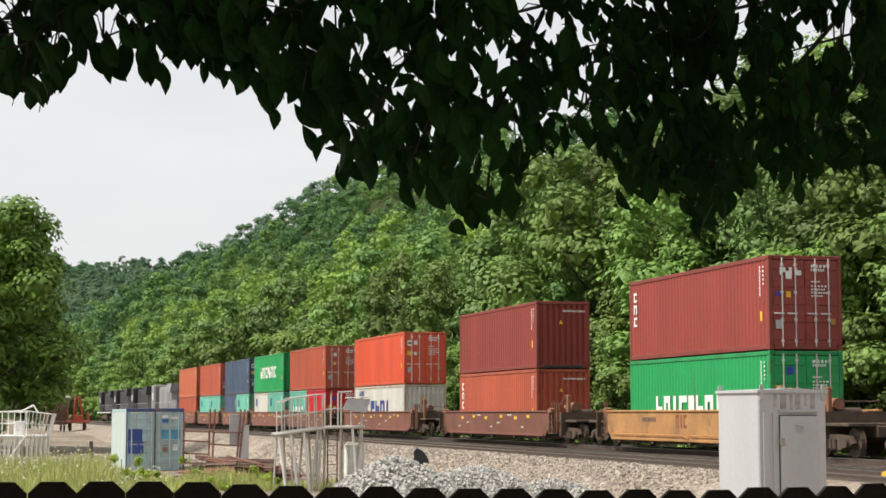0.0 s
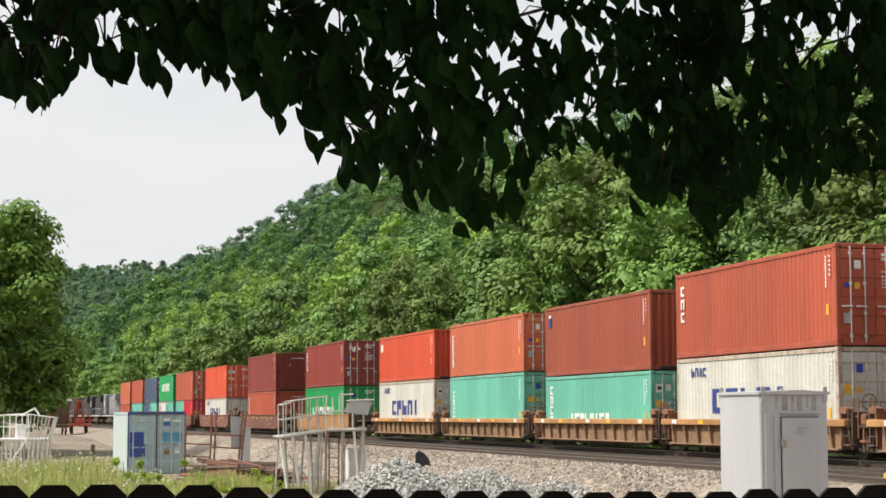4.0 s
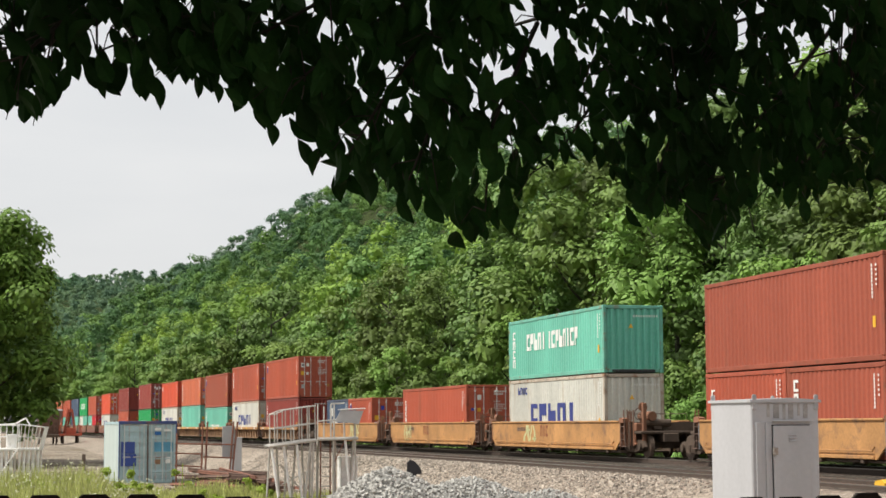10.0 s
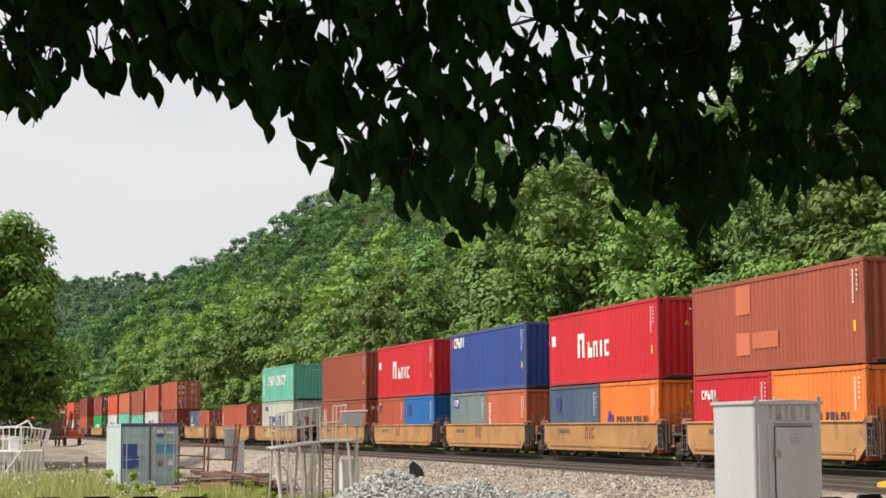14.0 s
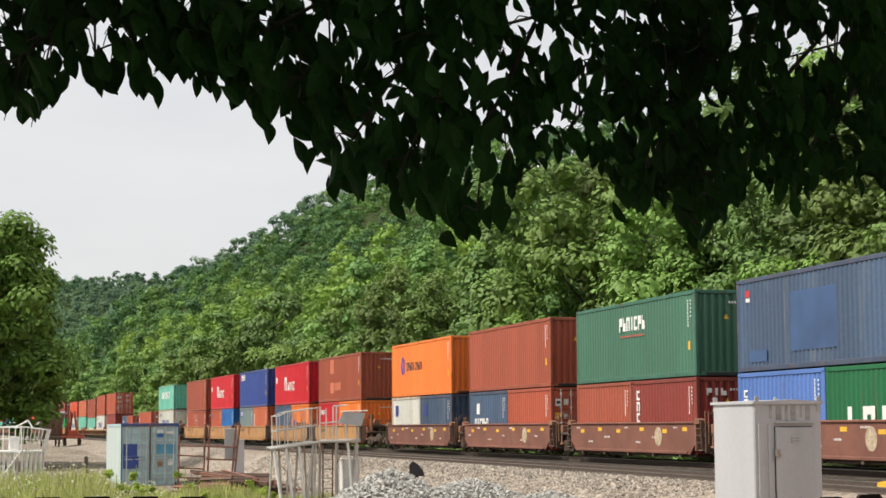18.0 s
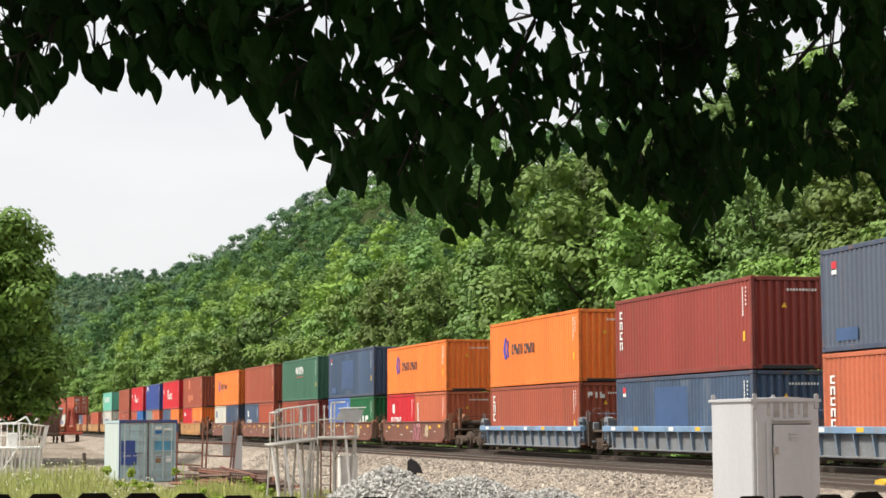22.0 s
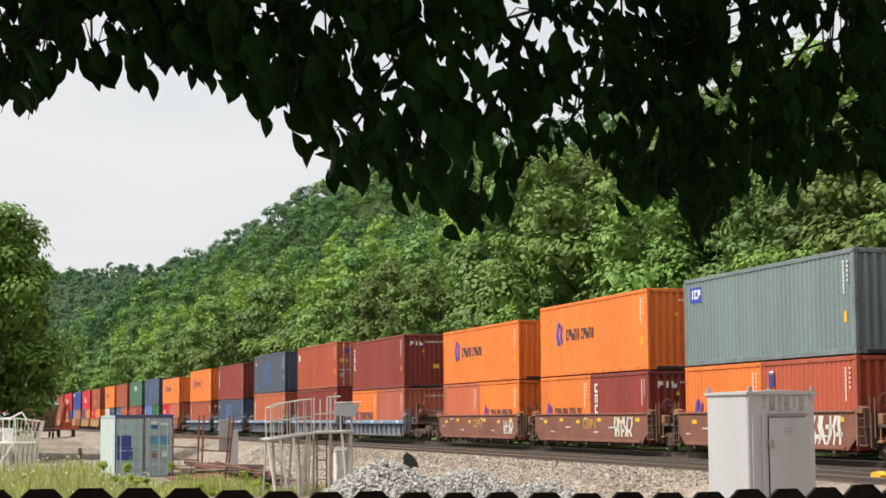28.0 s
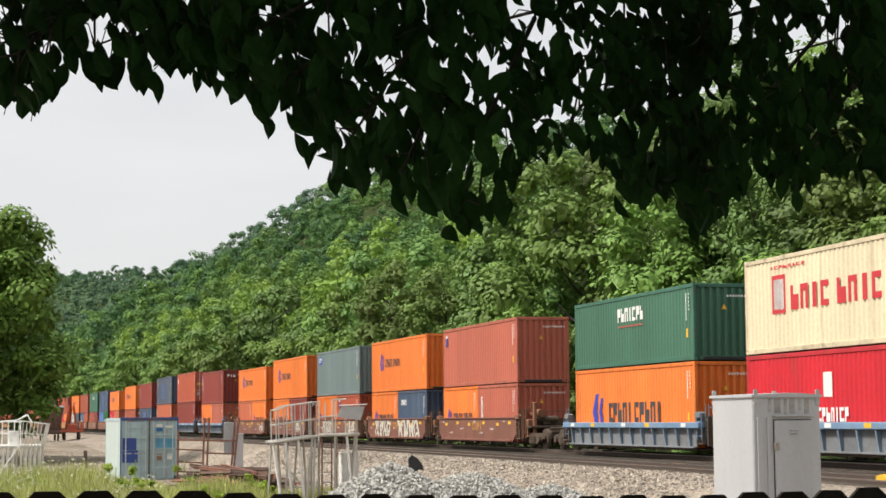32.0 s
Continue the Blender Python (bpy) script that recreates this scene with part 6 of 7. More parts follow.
def yard_things():
    tilted_stand(-3.72, 56.0)
    level_stand(-3.72, 56.1)
    white_stand(-15.55, 71.0)
    # rusty rack of uprights and rungs
    x, y = -8.75, 70.0
    c = thing("pipe_rack", "rusty steel rack of uprights and rungs", "rack", m=pose(x, y, ground_at(x, y), 0, 0, 8))
    for px, lean in ((-1.30, 0.03), (-0.34, 0.06), (-0.20, 0.10), (0.72, 0.18), (0.80, 0.26)):
        part("upright", Mesh().tube([(px, 0, 0), (px + lean, 0.1, 2.55 if px > -1 else 2.1)], 0.042, 6), M_RUSTPIPE, c)
    for z, a, b in ((0.62, -0.3, 0.8), (1.15, -0.25, 0.92), (1.66, -1.35, 0.95), (1.30, -1.35, -0.3), (0.82, -1.35, -0.34), (0.45, -1.35, -0.3)):
        part("rung", Mesh().tube([(a, 0.05, z + 0.05), (b, 0.05, z)], 0.032, 6), M_RUSTPIPE, c)
    part("panel", Mesh().box((0.72, 0.25, 1.75), (0.5, 0.05, 1.25), 0.02), M_GALV, c, "pale grey sheet metal panel")
    # stack of old rails
    rng = random.Random(9)
    bar = Mesh().extrude([(-0.055, -0.05), (0.055, -0.05), (0.03, 0.0), (0.03, 0.05), (-0.03, 0.05), (-0.03, 0.0)], "x", -2.6, 2.6).done("old_rail")
    x, y = -7.4, 67.0
    stack = thing("rail_stack", "jumbled heap of rusty scrap rails on the ground", "rail stack", m=pose(x, y, ground_at(x, y), 0, 0, -62))
    for layer in range(5):
        for i in range(13 - layer * 2):
            part("old_rail", bar, M_SCRAP if rng.random() < 0.6 else M_RUSTPIPE, stack, m=pose(rng.uniform(-0.7, 0.7), -1.6 + i * 0.27 + layer * 0.2 + rng.uniform(-0.08, 0.08), 0.09 + layer * 0.145, rng.uniform(-30, 30), rng.uniform(-2.2, 2.2), rng.uniform(-9, 9)))
    for n, (x, y, w_, h_, mt, lab) in enumerate(((-2.82, 57.5, 0.54, 1.36, M_WHITEPIPE, "pale grey metal case on the ground"), (-10.2, 92.0, 0.55, 1.75, M_CABINET, "grey relay case beside the line"))):
        g = ground_at(x, y)
        c = thing("relay_case", lab, "metal case", m=pose(x, y, g, 0, 0, 20))
        part("body", Mesh().box((0, 0, h_ / 2), (w_, w_ * 0.8, h_), 0.015), mt, c)
        part("lid", Mesh().box((0, 0, h_ + 0.02), (w_ + 0.06, w_ * 0.8 + 0.06, 0.05), 0.012), mt, c)
    x, y = -0.54, 44.0
    g = ground_at(x, y)
    c = thing("switch_marker", "small black pointed rubber marker behind the gravel", "marker", m=pose(x, y, g, 0, 0, 8))
    part("post", Mesh().box((0, 0, (0.5 - g) / 2), (0.10, 0.06, 0.5 - g), 0.01), M_BLACK, c)
    part("flap", Mesh().extrude([(-0.17, 0.40), (0.20, 0.40), (0.16, 0.54), (0.05, 0.68), (-0.09, 0.76), (-0.17, 0.68)], "y", -0.04, 0.04), M_BLACK, c, m=pose(0, 0, -g))
    x, y = 10.0, 40.5
    c = thing("derail", "yellow painted derail block beside the rail", "derail", m=pose(x, y, ground_at(x, y), 0, 0, 100))
    part("block", Mesh().extrude([(-0.28, 0), (0.28, 0), (0.22, 0.12), (-0.1, 0.16), (-0.28, 0.08)], "y", -0.09, 0.09), M_YELLOW, c)
    part("base_plate", Mesh().box((0, 0, 0.0), (0.9, 0.5, 0.04), 0.01), M_STEEL, c)
    x, y = -14.6, 75.0
    c = thing("timber_post", "short brown timber post", "post", m=pose(x, y, ground_at(x, y)))
    part("shaft", Mesh().box((0, 0, 0.6), (0.14, 0.14, 1.3), 0.015), M_TIE, c)
    # rail crane on the siding
    x, y = -38.1, 188.0
    g = ground_at(x, y)
    c = thing("rail_crane", "orange track-maintenance crane with a lattice tower", "crane", m=pose(x, y, g, 0, 0, 106))
    part("deck", Mesh().box((0, 0, 0.95), (3.4, 2.3, 0.22), 0.03), M_CRANE, c)
    for px in (-0.5, 0.5):
        part("tower_leg", Mesh().tube([(px, 0.55, 1.0), (px * 0.45, 0.2, 3.6)], 0.09, 6), M_CRANE, c)
        part("tower_leg", Mesh().tube([(px, -0.55, 1.0), (px * 0.45, -0.2, 3.6)], 0.09, 6), M_CRANE, c)
    for z in (1.7, 2.4, 3.1, 3.6):
        k = 0.5 - (z - 1) * 0.1
        part("strut", Mesh().tube([(-k, 0.3, z), (k, 0.3, z)], 0.06, 6), M_CRANE, c)
    part("boom", Mesh().tube([(0.2, 0, 3.4), (2.6, 0, 1.6)], 0.10, 6), M_CRANE, c)
    part("engine_box", Mesh().box((-1.0, 0, 1.35), (0.7, 1.0, 0.6), 0.06), M_CRANE, c)
    for j in (-1, 1):
        part("guard_rail", Mesh().tube([(-1.7, j * 1.1, 1.9), (1.7, j * 1.1, 1.9)], 0.03, 6), M_CRANE, c)
        for i in range(5):
            part("post", Mesh().tube([(-1.7 + i * 0.85, j * 1.1, 1.05), (-1.7 + i * 0.85, j * 1.1, 1.9)], 0.025, 6), M_CRANE, c)
        for px in (-1.0, 1.0):
            part("wheel", kept("wheel", wheel_mesh), M_STEEL, c, m=pose(px, j * 0.75, 0.45, 0, 0, 0 if j > 0 else 180))
    x, y = -40.6, 189.0
    g = ground_at(x, y)
    c = thing("ballast_machine", "dark rusty track machine under the trees", "track machine", m=pose(x, y, g, 0, 0, 106))
    part("chassis", Mesh().box((0, 0, 0.9), (6.5, 2.2, 0.35), 0.04), M_STEEL, c)
    part("hopper", Mesh().extrude([(-2.4, 1.1), (0.8, 1.1), (1.3, 3.5), (-2.9, 3.5)], "y", -0.9, 0.9), M_SCRAP, c)
    for i in range(5):
        part("rib", Mesh().box((0, -0.95, 2.3), (0.12, 0.10, 2.3), 0.02), M_RUSTPIPE, c, m=pose(-2.3 + i * 0.75, 0, 0))
    part("conveyor", Mesh().box((0, 0, 0), (4.6, 0.7, 0.25), 0.05), M_GALV, c, "grey conveyor arm", m=pose(0.4, -1.05, 2.7, 0, 22, 0))
    part("cab", Mesh().box((2.1, 0, 2.2), (1.4, 1.9, 2.4), 0.1), M_STEEL, c)
    part("pipe", Mesh().tube([(-3.0, 0.7, 3.75), (1.6, 0.7, 3.6)], 0.09, 6), M_GALV, c)
    for px in (-2.4, 2.4):
        for j in (-1, 1):
            part("wheel", kept("wheel", wheel_mesh), M_STEEL, c, m=pose(px, j * 0.75, 0.45, 0, 0, 0 if j > 0 else 180))


yard_things()


def weeds():
    """Rough grass with white flower heads before the yard, and a few taller leafy weeds."""
    rng = np.random.default_rng(41)
    vs = []
    n = 26000
    x = rng.uniform(-17.5, -3.0, n)
    y = rng.uniform(48, 70, n)
    dens = 0.5 + 0.5 * bump_noise(x, y, 1.7) + 0.35 * bump_noise(x, y, 5.0, 2)
    lim = np.interp(x / y, (-0.26, -0.16, -0.13, -0.085, -0.07), (0.0, 0.0, 0.25, 0.25, 0.6))
    ok = (dens > lim) & (y < np.interp(x / y, (-0.25, -0.16, -0.145, -0.09), (70, 70, 64, 62)))
    x, y = x[ok], y[ok]
    h = rng.uniform(0.10, 0.50, len(x)) * np.interp(0.5 + 0.5 * bump_noise(x, y, 1.4, 5), (0, 1), (0.45, 1.4))
    h *= np.interp(x / y, (-0.25, -0.19, -0.178, -0.146, -0.138, -0.10, -0.09), (2.0, 2.0, 1.0, 0.75, 1.6, 1.6, 0.7))
    ys = np.linspace(48, 70, 45)
    xs = np.linspace(-17.5, -3.0, 30)
    tab = np.array([[ground_at(a, b) for a in xs] for b in ys])
    iy = np.clip(((y - 48) / 22 * 44).astype(int), 0, 44)
    ix = np.clip(((x + 17.5) / 14.5 * 29).astype(int), 0, 29)
    zg = tab[iy, ix] - 0.03
    a = rng.uniform(0, math.pi, len(x))
    w = rng.uniform(0.012, 0.035, len(x))
    lean = rng.normal(scale=0.12, size=(len(x), 2)) * h[:, None] * 2
    p0 = np.stack([x - np.cos(a) * w, y - np.sin(a) * w, zg], -1)
    p1 = np.stack([x + np.cos(a) * w, y + np.sin(a) * w, zg], -1)
    p2 = np.stack([x + lean[:, 0], y + lean[:, 1], zg + h], -1)
    v = np.stack([p0, p1, p2], 1).reshape(-1, 3)
    grass = material("rough_green_grass", (0.37, 0.40, 0.13), rough=0.8, scale=0.5, vary=0.35, grain=3, bump=0, island=True, each=0.35, lift=0.35)
    part("rough_grass", numbers_mesh("rough_grass", v, np.arange(len(v)).reshape(-1, 3)), grass, label="rough green grass and weeds in the yard", category="grass", kind="stuff")
    pick = rng.random(len(x)) < np.where((x / y < -0.155), 0.10, 0.010)
    top = p2[pick] + np.array([0, 0, 0.05])
    r = rng.uniform(0.012, 0.038, len(top))[:, None]
    d = rng.normal(size=(len(top), 3)) * 0.4 + np.array([0, -0.6, 0.6])
    d /= np.linalg.norm(d, axis=1)[:, None]
    e1 = np.cross(d, np.array([1.0, 0, 0]))
    e1 /= np.linalg.norm(e1, axis=1)[:, None]
    e2 = np.cross(d, e1)
    quads = np.stack([top + (e1 * math.cos(k) + e2 * math.sin(k)) * r for k in (0, 1.05, 2.09, 3.14, 4.19, 5.24)], 1)
    flower = material("white_flower_heads", (0.50, 0.50, 0.34), rough=0.9, scale=3, vary=0.1, bump=0, lift=0.2)
    part("wild_flowers", numbers_mesh("wild_flowers", quads.reshape(-1, 3), np.arange(len(top) * 6).reshape(-1, 6)), flower, label="white umbel flowers among the grass", category="wild flowers", kind="stuff")
    bright = material("bright_weed_leaf", (0.30, 0.40, 0.05), rough=0.7, scale=2, vary=0.2, bump=0, island=True, each=0.25, lift=0.4)
    for i, (x, y, w_, h_) in enumerate(((-9.87, 59.0, 0.85, 1.5), (-8.35, 59.5, 0.75, 1.45), (-10.5, 59.0, 0.9, 1.15), (-10.9, 59.0, 0.5, 0.5), (-6.2, 60.0, 0.9, 0.55), (-12.6, 58.0, 1.2, 0.5), (-15.4, 62.0, 1.0, 0.7), (-7.0, 56.0, 1.0, 0.4), (-13.4, 60.0, 0.7, 0.8), (-14.3, 58.0, 0.9, 0.7), (-11.7, 61.0, 0.5, 0.75), (-9.2, 58.5, 0.5, 0.6), (-5.4, 57.0, 0.8, 0.6))):
        g = np.random.default_rng(60 + i)
        c, r_ = crown_lumps(g, w_, h_, 9)
        vv, ff = leaf_cloud(g, c, r_ * 1.1, 26, 0.11)
        t = thing("weed", "bright yellow-green leafy weed in rough grass", "weed", "weeds in the yard", m=pose(x, y, ground_at(x, y)))
        part("foliage", numbers_mesh("foliage", vv, ff), bright, t)
        part("stem", Mesh().tube([(0, 0, -0.05), (0.02, 0, h_ * 0.8)], 0.015, 5), bright, t)


weeds()


def stones(rng, at, small, big):
    """Angular stones at the given places; returns vertices and triangles."""
    base = np.array([(1, 0, -0.3), (-0.4, 0.9, -0.4), (-0.5, -0.8, -0.35), (0.1, 0.1, 0.8), (0.6, 0.7, 0.3), (0.4, -0.7, 0.35)])
    tri = np.array([(0, 4, 3), (4, 1, 3), (1, 2, 3), (2, 5, 3), (5, 0, 3), (0, 2, 1), (0, 1, 4), (0, 5, 2)])
    n = len(at)
    q = base[None] * (rng.uniform(small, big, (n, 1, 1)) * rng.uniform(0.7, 1.25, (n, 1, 3))) + rng.normal(scale=0.006, size=(n, 6, 3))
    t, u = rng.uniform(0, 6.28, n), rng.uniform(-0.7, 0.7, n)
    c, d = np.cos(t)[:, None], np.sin(t)[:, None]
    e, f = np.cos(u)[:, None], np.sin(u)[:, None]
    x, y, z = q[..., 0], q[..., 1] * e - q[..., 2] * f, q[..., 1] * f + q[..., 2] * e
    v = np.stack([x * c - y * d, x * d + y * c, z], -1) + at[:, None, :]
    return v.reshape(-1, 3), (tri[None] + 6 * np.arange(n)[:, None, None]).reshape(-1, 3)


HEAPS = ((-0.95, 36.0, 2.0, 1.7, 1.24), (0.65, 36.3, 2.2, 1.7, 1.04), (2.25, 36.6, 1.7, 1.5, 0.80), (-2.3, 35.8, 1.0, 1.1, 0.42))


def gravel_pile():
    rng = np.random.default_rng(8)
    pile = thing("gravel_pile", "heap of pale grey crushed stone", "gravel pile")
    spots = []
    for cx, cy, rx, ry, h in HEAPS:
        g = ground_at(cx, cy)
        n = int(4200 * rx * ry / 3)
        a, r = rng.uniform(0, 2 * math.pi, n), np.sqrt(rng.uniform(0, 1, n))
        spots.append(np.stack([cx + np.cos(a) * r * rx, cy + np.sin(a) * r * ry, g + h * (1 - r ** 1.4) + 0.05 * np.sin(a * 5) * r + rng.uniform(-0.02, 0.05, n)], -1))
        me = Mesh()
        rings = 8
        for i in range(rings + 1):
            r = i / rings
            me.v += [(cx + math.cos(j * math.pi / 12) * r * rx * 1.02, cy + math.sin(j * math.pi / 12) * r * ry * 1.02, g + h * (1 - r ** 1.4) - 0.05) for j in range(24)]
        for i in range(rings):
            me.f += [(i * 24 + j, i * 24 + (j + 1) % 24, (i + 1) * 24 + (j + 1) % 24, (i + 1) * 24 + j) for j in range(24)]
        part("mound", me, M_STONE, pile)
    v, f = stones(rng, np.concatenate(spots), 0.025, 0.052)
    part("stone", numbers_mesh("stone", v, f), M_STONE, pile, kind="stuff")


gravel_pile()


def ballast_stones():
    """Loose ballast on the near shoulder of the line."""
    rng = np.random.default_rng(9)
    n = 19000
    ss, pp = rng.uniform(-14, 46, n), rng.uniform(-13.5, -6.4, n)
    x, y, _ = on_line(ss, pp)
    at = np.stack([x, y, ground_z(ss, pp) + 0.005], -1)
    v, f = stones(rng, at, 0.025, 0.060)
    tan = material("tan_ballast_stone", (0.33, 0.285, 0.235), rough=0.95, scale=3, vary=0.2, bump=0, island=True, each=0.55)
    part("ballast", numbers_mesh("ballast", v, f), tan, label="loose tan and grey ballast stones", category="ballast", kind="stuff")


ballast_stones()


# ---- the overhanging tree ----
def near_leaf(rng):
    """A broad pointed leaf, folded along its rib, hanging from z = 0 down to -0.125 m, its face towards -y."""
    ln, w = 0.125, rng.uniform(0.058, 0.070)
    outline = [(0.0, 0.0), (0.10, 0.34), (0.26, 0.78), (0.44, 1.0), (0.62, 0.92), (0.80, 0.58), (0.92, 0.22), (1.0, 0.0)]
    me = Mesh()
    curl, skew = rng.uniform(0.01, 0.03), rng.uniform(-0.008, 0.008)
    mid = [(skew * math.sin(t * 3), curl * math.sin(t * 2.6), -t * ln) for t, _ in outline]
    for sgn in (-1, 1):
        edge = [(skew * math.sin(t * 3) + sgn * u * w * 0.5, curl * math.sin(t * 2.6) + u * 0.010, -t * ln) for t, u in outline]
        for i in range(len(outline) - 1):
            quad = [mid[i], mid[i + 1], edge[i + 1], edge[i]]
            quad = [q for n_, q in enumerate(quad) if q not in quad[:n_]]
            me.poly(quad)
    return me.done("leaf")


def bough(rng, leaves, pts, sprays, label):
    """A drooping limb whose twigs end in sprays of hanging leaves; the denser leaves are one mass."""
    t = thing("bough", label, "tree bough", "overhanging boughs")
    base = Vector(pts[0])
    t.matrix_basis = Matrix.Translation(base)
    loc = [Vector(p) - base for p in pts]
    part("limb", Mesh().tube(loc, 0.008, 6, 0.003), M_TWIG, t)
    mass_v, mass_f = [], []
    for i, (tip, fringe) in enumerate(sprays):
        b = tip - base + Vector((0, 0, 0.07 if fringe else 0.0))
        mass = i % 5 > 0
        near = min((loc[k].lerp(loc[k + 1], u / 4) for k in range(len(loc) - 1) for u in range(5)), key=lambda q: (q - b - Vector((0, 0, 0.14))).length)
        a = b + (near - b) * min(1.0, 0.24 / max(0.01, (near - b).length))
        a.z = max(a.z, b.z + 0.05)
        mid = a.lerp(b, 0.5) + Vector((0, 0, 0.03))
        hung_here = 0
        for j in range(3 if fringe else 7 if tip.x > 0.2 else 5):
            sc = rng.uniform(0.62, 1.02) * (0.72 if tip.x > 0.2 else 0.95)
            lean = max(-1.1, min(1.1, rng.gauss(-0.16, 0.24 if fringe else 0.45)))
            k = tip.y / 5.0
            to = tip + Vector((rng.uniform(-0.03, 0.03), rng.uniform(-0.06, 0.06), 0.03 * j)) if fringe else tip + Vector((rng.uniform(-0.045, 0.045), rng.uniform(-0.12, 0.12), rng.uniform(-0.035, 0.05)))
            stalk = to + Vector((math.sin(lean), 0, math.cos(lean))) * 0.125 * sc
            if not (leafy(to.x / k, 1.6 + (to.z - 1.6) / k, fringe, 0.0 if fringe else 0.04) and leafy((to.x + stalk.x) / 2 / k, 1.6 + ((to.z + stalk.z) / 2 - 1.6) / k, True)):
                continue
            m = Matrix.Translation(stalk - base) @ Euler((0, lean, 0)).to_matrix().to_4x4() @ Euler((rng.gauss(0.1, 0.3), 0, rng.gauss(0, 0.55))).to_matrix().to_4x4() @ Matrix.Diagonal((sc * rng.uniform(0.72, 1.0), sc, sc, 1))
            leaf = rng.choice(leaves)
            hung_here += 1
            if mass:
                n = len(mass_v)
                mass_v += [tuple(m @ q.co) for q in leaf.vertices]
                mass_f += [tuple(n + q for q in f.vertices) for f in leaf.polygons]
            else:
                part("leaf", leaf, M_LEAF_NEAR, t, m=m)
        if i % 3 == 0 and hung_here > 1:
            part("twig", Mesh().tube([near, a, mid, b], 0.0032, 4, 0.0014), M_TWIG, t)
    if mass_v:
        me = bpy.data.meshes.new("leaf_mass")
        me.from_pydata(mass_v, [], mass_f)
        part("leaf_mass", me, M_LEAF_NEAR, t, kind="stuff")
    return t


BOUGHS = []
# fitted to the camera's view: how low the leaves hang along x, and the open places: (x, z, half width, half height),
# all brought to 5 m away
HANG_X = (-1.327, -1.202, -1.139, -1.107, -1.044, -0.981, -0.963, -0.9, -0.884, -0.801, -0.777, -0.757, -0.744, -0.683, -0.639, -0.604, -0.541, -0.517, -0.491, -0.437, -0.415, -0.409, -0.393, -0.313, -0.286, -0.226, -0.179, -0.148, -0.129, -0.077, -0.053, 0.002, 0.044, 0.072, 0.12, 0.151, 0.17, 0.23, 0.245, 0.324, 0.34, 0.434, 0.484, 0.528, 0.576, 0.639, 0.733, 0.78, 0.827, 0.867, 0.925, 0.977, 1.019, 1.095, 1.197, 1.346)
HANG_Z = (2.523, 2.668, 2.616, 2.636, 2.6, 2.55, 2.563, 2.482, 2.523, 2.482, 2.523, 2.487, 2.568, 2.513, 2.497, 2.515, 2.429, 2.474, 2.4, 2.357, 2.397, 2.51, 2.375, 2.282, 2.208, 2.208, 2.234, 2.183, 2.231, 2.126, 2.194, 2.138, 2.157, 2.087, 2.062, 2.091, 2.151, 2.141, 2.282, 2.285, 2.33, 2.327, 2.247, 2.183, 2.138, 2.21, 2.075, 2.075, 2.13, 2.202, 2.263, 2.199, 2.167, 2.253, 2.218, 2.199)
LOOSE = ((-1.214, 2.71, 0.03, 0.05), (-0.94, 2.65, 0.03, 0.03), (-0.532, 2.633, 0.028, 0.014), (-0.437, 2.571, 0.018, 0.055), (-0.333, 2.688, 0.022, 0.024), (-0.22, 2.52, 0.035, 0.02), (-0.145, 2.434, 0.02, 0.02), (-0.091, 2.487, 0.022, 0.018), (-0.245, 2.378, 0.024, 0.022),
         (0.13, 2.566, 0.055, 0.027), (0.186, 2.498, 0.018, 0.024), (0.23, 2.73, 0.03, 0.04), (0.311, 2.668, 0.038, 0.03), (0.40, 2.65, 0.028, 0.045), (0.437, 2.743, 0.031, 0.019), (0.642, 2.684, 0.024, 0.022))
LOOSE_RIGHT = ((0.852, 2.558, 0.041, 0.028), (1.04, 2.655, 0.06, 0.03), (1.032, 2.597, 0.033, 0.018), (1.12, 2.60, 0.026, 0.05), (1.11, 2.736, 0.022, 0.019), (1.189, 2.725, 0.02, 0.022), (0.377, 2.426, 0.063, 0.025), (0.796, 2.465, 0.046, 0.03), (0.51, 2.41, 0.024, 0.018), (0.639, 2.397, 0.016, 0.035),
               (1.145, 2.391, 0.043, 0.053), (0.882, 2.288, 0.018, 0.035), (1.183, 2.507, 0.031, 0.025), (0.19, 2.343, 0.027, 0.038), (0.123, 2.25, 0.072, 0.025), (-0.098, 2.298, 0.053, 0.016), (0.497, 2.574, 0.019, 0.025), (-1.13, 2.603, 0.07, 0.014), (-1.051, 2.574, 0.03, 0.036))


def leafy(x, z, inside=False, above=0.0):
    """Whether leaves hang at this place of the outline fitted to the camera's view."""
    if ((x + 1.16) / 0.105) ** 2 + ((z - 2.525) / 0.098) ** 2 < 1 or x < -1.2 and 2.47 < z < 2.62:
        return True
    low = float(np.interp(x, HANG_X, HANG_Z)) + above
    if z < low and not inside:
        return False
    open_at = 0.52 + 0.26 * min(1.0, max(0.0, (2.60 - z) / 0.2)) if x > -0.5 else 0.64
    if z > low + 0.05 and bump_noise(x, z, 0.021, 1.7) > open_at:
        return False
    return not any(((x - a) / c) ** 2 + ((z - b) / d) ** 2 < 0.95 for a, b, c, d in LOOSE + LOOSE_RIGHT)


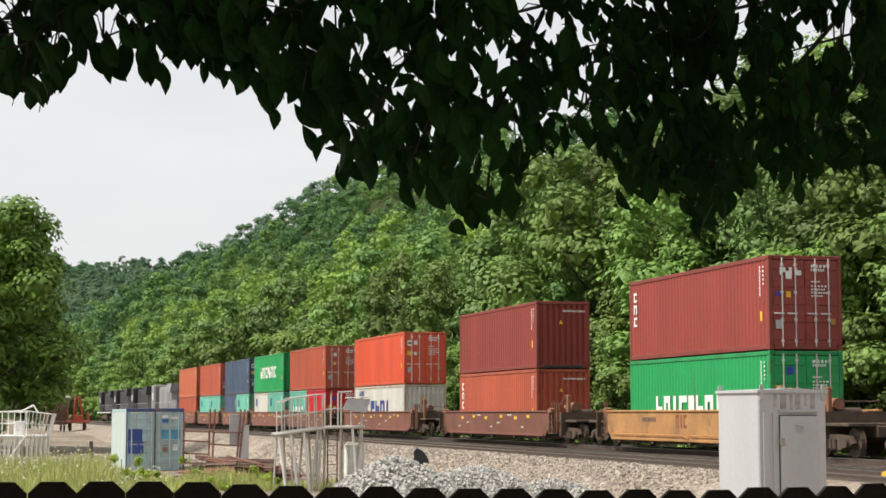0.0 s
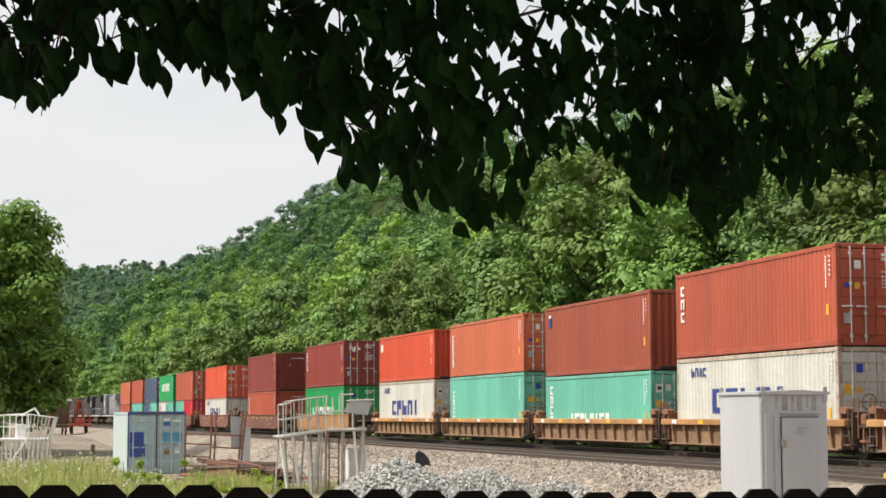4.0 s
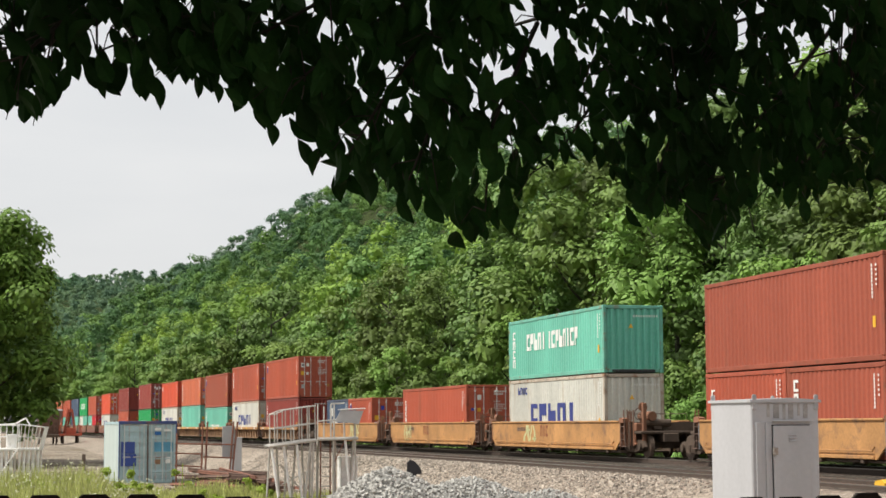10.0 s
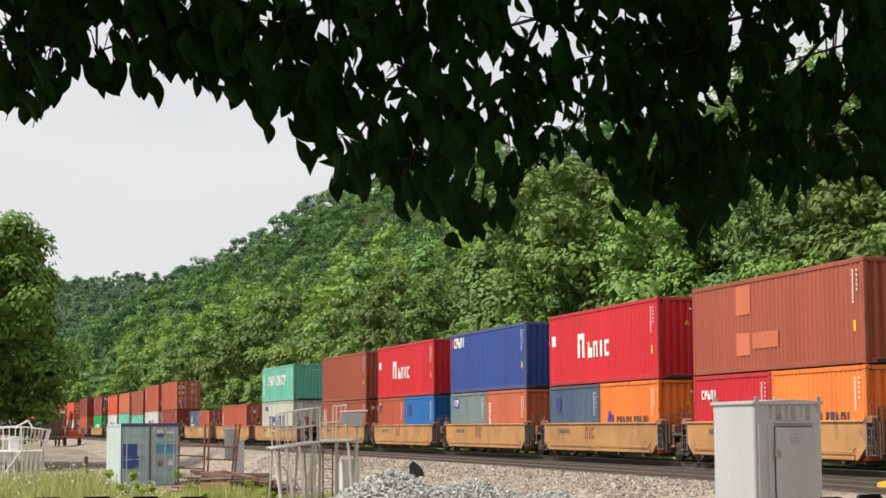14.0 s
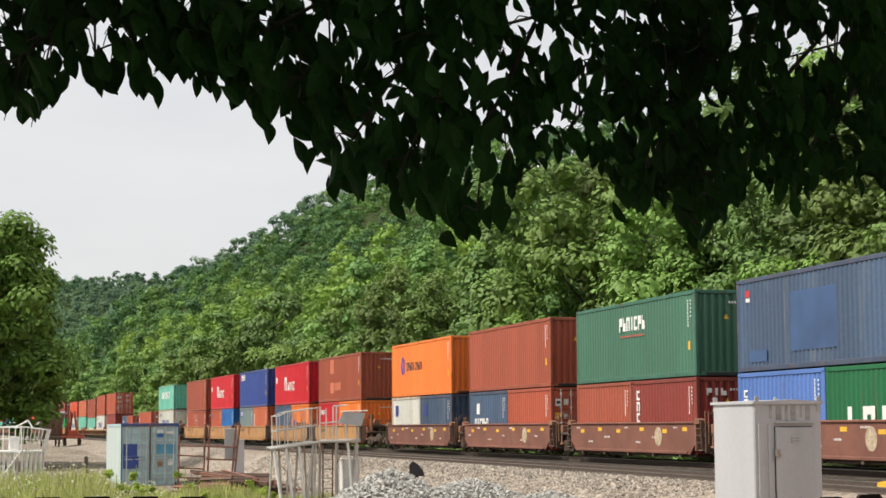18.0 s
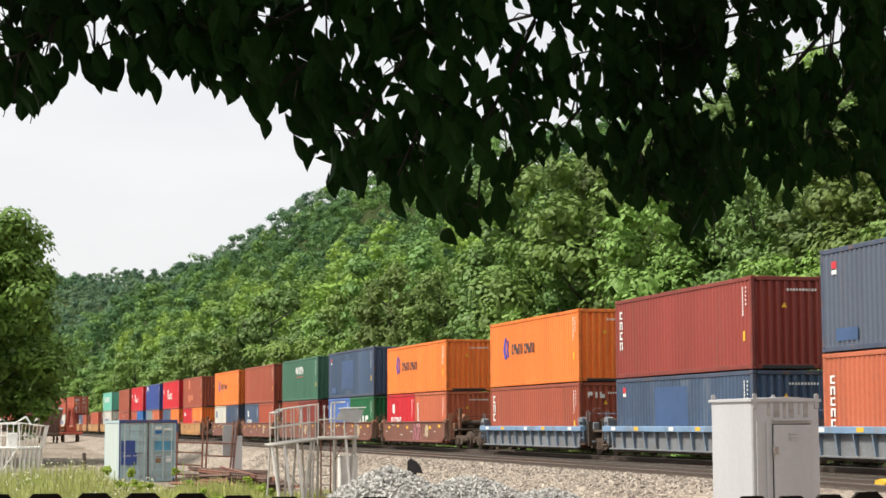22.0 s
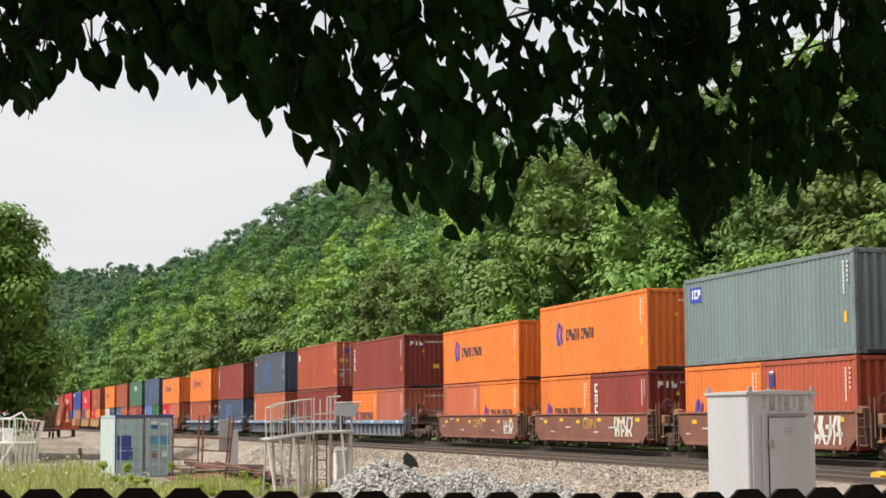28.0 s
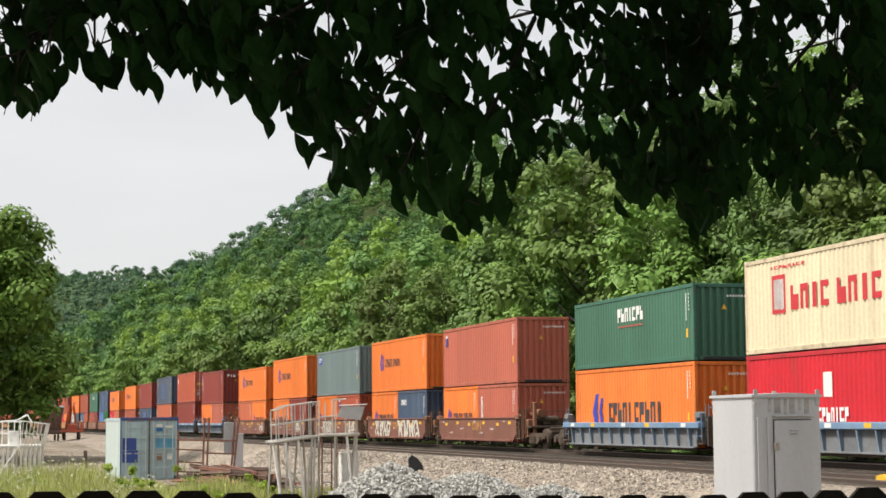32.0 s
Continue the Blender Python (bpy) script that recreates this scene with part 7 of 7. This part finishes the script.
def overhanging_tree():
    rng = random.Random(17)
    leaves = [near_leaf(rng) for _ in range(4)]
    # limbs: way points in metres (x to the right, distance, height)
    limbs = [
        [(-0.5, 5.5, 3.00), (-0.95, 5.3, 2.84), (-1.24, 5.2, 2.72)],
        [(-0.4, 5.4, 2.98), (-0.75, 5.2, 2.80), (-0.98, 5.1, 2.68)],
        [(-0.2, 5.3, 2.95), (-0.5, 5.2, 2.76), (-0.70, 5.1, 2.66)],
        [(0.0, 5.2, 2.90), (-0.3, 5.0, 2.66), (-0.46, 5.0, 2.52)],
        [(0.1, 5.3, 2.92), (-0.12, 5.1, 2.60), (-0.26, 5.0, 2.36)],
        [(0.2, 5.2, 2.85), (0.0, 5.0, 2.52), (-0.10, 4.9, 2.28)],
        [(0.3, 5.3, 2.80), (0.15, 5.1, 2.46), (0.12, 5.0, 2.20)],
        [(0.6, 5.6, 2.85), (0.45, 5.3, 2.55), (0.36, 5.2, 2.42)],
        [(0.9, 5.6, 2.90), (0.70, 5.3, 2.55), (0.60, 5.2, 2.28)],
        [(1.3, 5.8, 2.90), (0.98, 5.4, 2.55), (0.80, 5.3, 2.28)],
        [(1.5, 5.8, 2.85), (1.2, 5.4, 2.52), (1.02, 5.3, 2.32)],
        [(1.7, 5.8, 2.85), (1.45, 5.5, 2.58), (1.28, 5.4, 2.36)],
        [(0.5, 5.9, 3.0), (0.2, 5.7, 2.88), (-0.2, 5.6, 2.82)],
        [(1.2, 5.9, 3.0), (0.8, 5.7, 2.86), (0.5, 5.6, 2.76)],
        [(1.8, 6.0, 3.0), (1.4, 5.8, 2.86), (1.1, 5.7, 2.76)],
        [(-1.05, 5.0, 2.75), (-1.15, 4.9, 2.62), (-1.16, 4.9, 2.50)],
    ]
    hung = [[] for _ in limbs]
    step = 0.052
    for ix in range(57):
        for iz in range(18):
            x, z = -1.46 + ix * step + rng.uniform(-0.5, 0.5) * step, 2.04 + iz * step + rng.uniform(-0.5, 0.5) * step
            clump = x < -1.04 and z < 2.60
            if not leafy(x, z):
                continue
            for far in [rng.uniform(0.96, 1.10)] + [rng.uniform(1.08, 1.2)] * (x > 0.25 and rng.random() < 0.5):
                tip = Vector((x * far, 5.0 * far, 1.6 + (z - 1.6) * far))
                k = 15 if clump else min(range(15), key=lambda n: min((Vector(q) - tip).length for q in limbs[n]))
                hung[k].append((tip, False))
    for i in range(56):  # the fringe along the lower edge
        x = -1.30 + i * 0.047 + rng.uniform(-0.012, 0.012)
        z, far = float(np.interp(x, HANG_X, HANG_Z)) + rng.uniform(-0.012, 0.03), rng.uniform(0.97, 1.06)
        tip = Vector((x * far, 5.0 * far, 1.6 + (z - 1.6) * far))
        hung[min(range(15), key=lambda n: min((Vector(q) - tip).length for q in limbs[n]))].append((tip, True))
    for pts, sprays in zip(limbs, hung):
        BOUGHS.append(bough(rng, leaves, pts, sprays, "drooping leafy bough of an overhanging tree in shade"))


overhanging_tree()


def shade_tree():
    """An unseen tree added to shade the boughs and fence: trunk behind the camera, its canopy overhead and low behind.
    """
    t = thing("shade_tree", "unseen leafy tree added to shade the boughs and fence", "tree")
    g = ground_at(3.4, -3.0)
    part("trunk", Mesh().tube([(3.4, -3.0, g - 0.2), (3.3, -2.9, 2.0), (2.8, -2.2, 4.2), (2.2, -1.2, 6.5)], 0.32, 10, 0.16), M_BARK, t)
    for a, b, c in (((2.9, -2.4, 3.8), (0.5, 1.5, 5.0), (-3.5, 4.5, 4.8)), ((2.9, -2.4, 3.9), (3.0, 2.0, 4.8), (2.2, 5.5, 3.9)), ((2.5, -1.8, 5.2), (-2.0, -2.0, 6.3), (-6.5, -1.0, 5.6)), ((2.8, -2.2, 4.2), (5.5, 0.5, 5.2), (7.5, 3.0, 5.0))):
        part("limb", Mesh().tube([a, b, c], 0.13, 7, 0.04), M_BARK, t)
    # The canopy reaches left and low behind only to block sun and sky.
    rng = np.random.default_rng(31)
    c, r = [], []
    for i in range(260):
        x, y = rng.uniform(-9, 8.5), rng.uniform(-7, 6.4)
        z = rng.uniform(4.0, 6.8)
        if y < -4:
            z = rng.uniform(1.2, 6.5)
        c.append((x, y, z))
        r.append(rng.uniform(0.7, 1.1))
    v, f = leaf_cloud(rng, np.array(c), np.array(r), 46, 0.5, 0.6)
    keep = (v.reshape(-1, 4, 3)[:, :, 2].min(1) > 3.35) | (v.reshape(-1, 4, 3)[:, :, 1].max(1) < -2.5)
    v = v.reshape(-1, 4, 3)[keep].reshape(-1, 3)
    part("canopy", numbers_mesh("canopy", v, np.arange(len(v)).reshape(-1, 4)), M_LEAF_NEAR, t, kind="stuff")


shade_tree()


# ---- what moves ----
def motions():
    for ob, s0, z in MOVING:
        walk(ob, [(t, line_pose(s0 + SPEED * t, 0.0, z)) for t in range(0, 33, 2)])
    rng = random.Random(4)
    gust_t = (0, 3, 6, 6.6, 7, 7.6, 8, 9, 10, 12, 13, 14, 17, 20, 23, 25, 28, 30, 32)
    gust = (0, 0.2, 0.3, 0.6, 1.0, 0.85, 0.7, 0.8, 0.5, 0.35, 0.1, 0, -0.1, 0, -0.2, 0.15, 0.3, 0.2, 0.1)
    for b in BOUGHS:
        home = b.matrix_basis.copy()
        a, ph = rng.uniform(0.6, 1.0) * (1.0 if home.translation.x > 0.15 else 0.5), rng.uniform(0, 6.28)
        rows = []
        for i in range(65):
            t = i * 0.5
            g = float(np.interp(t, gust_t, gust)) + 0.10 * math.sin(t * 2.3 + ph)
            rows.append((t, home @ pose(0.035 * a * g, 0, -0.006 * a * g, 0, -4.0 * a * g, 0)))
        walk(b, rows)


motions()
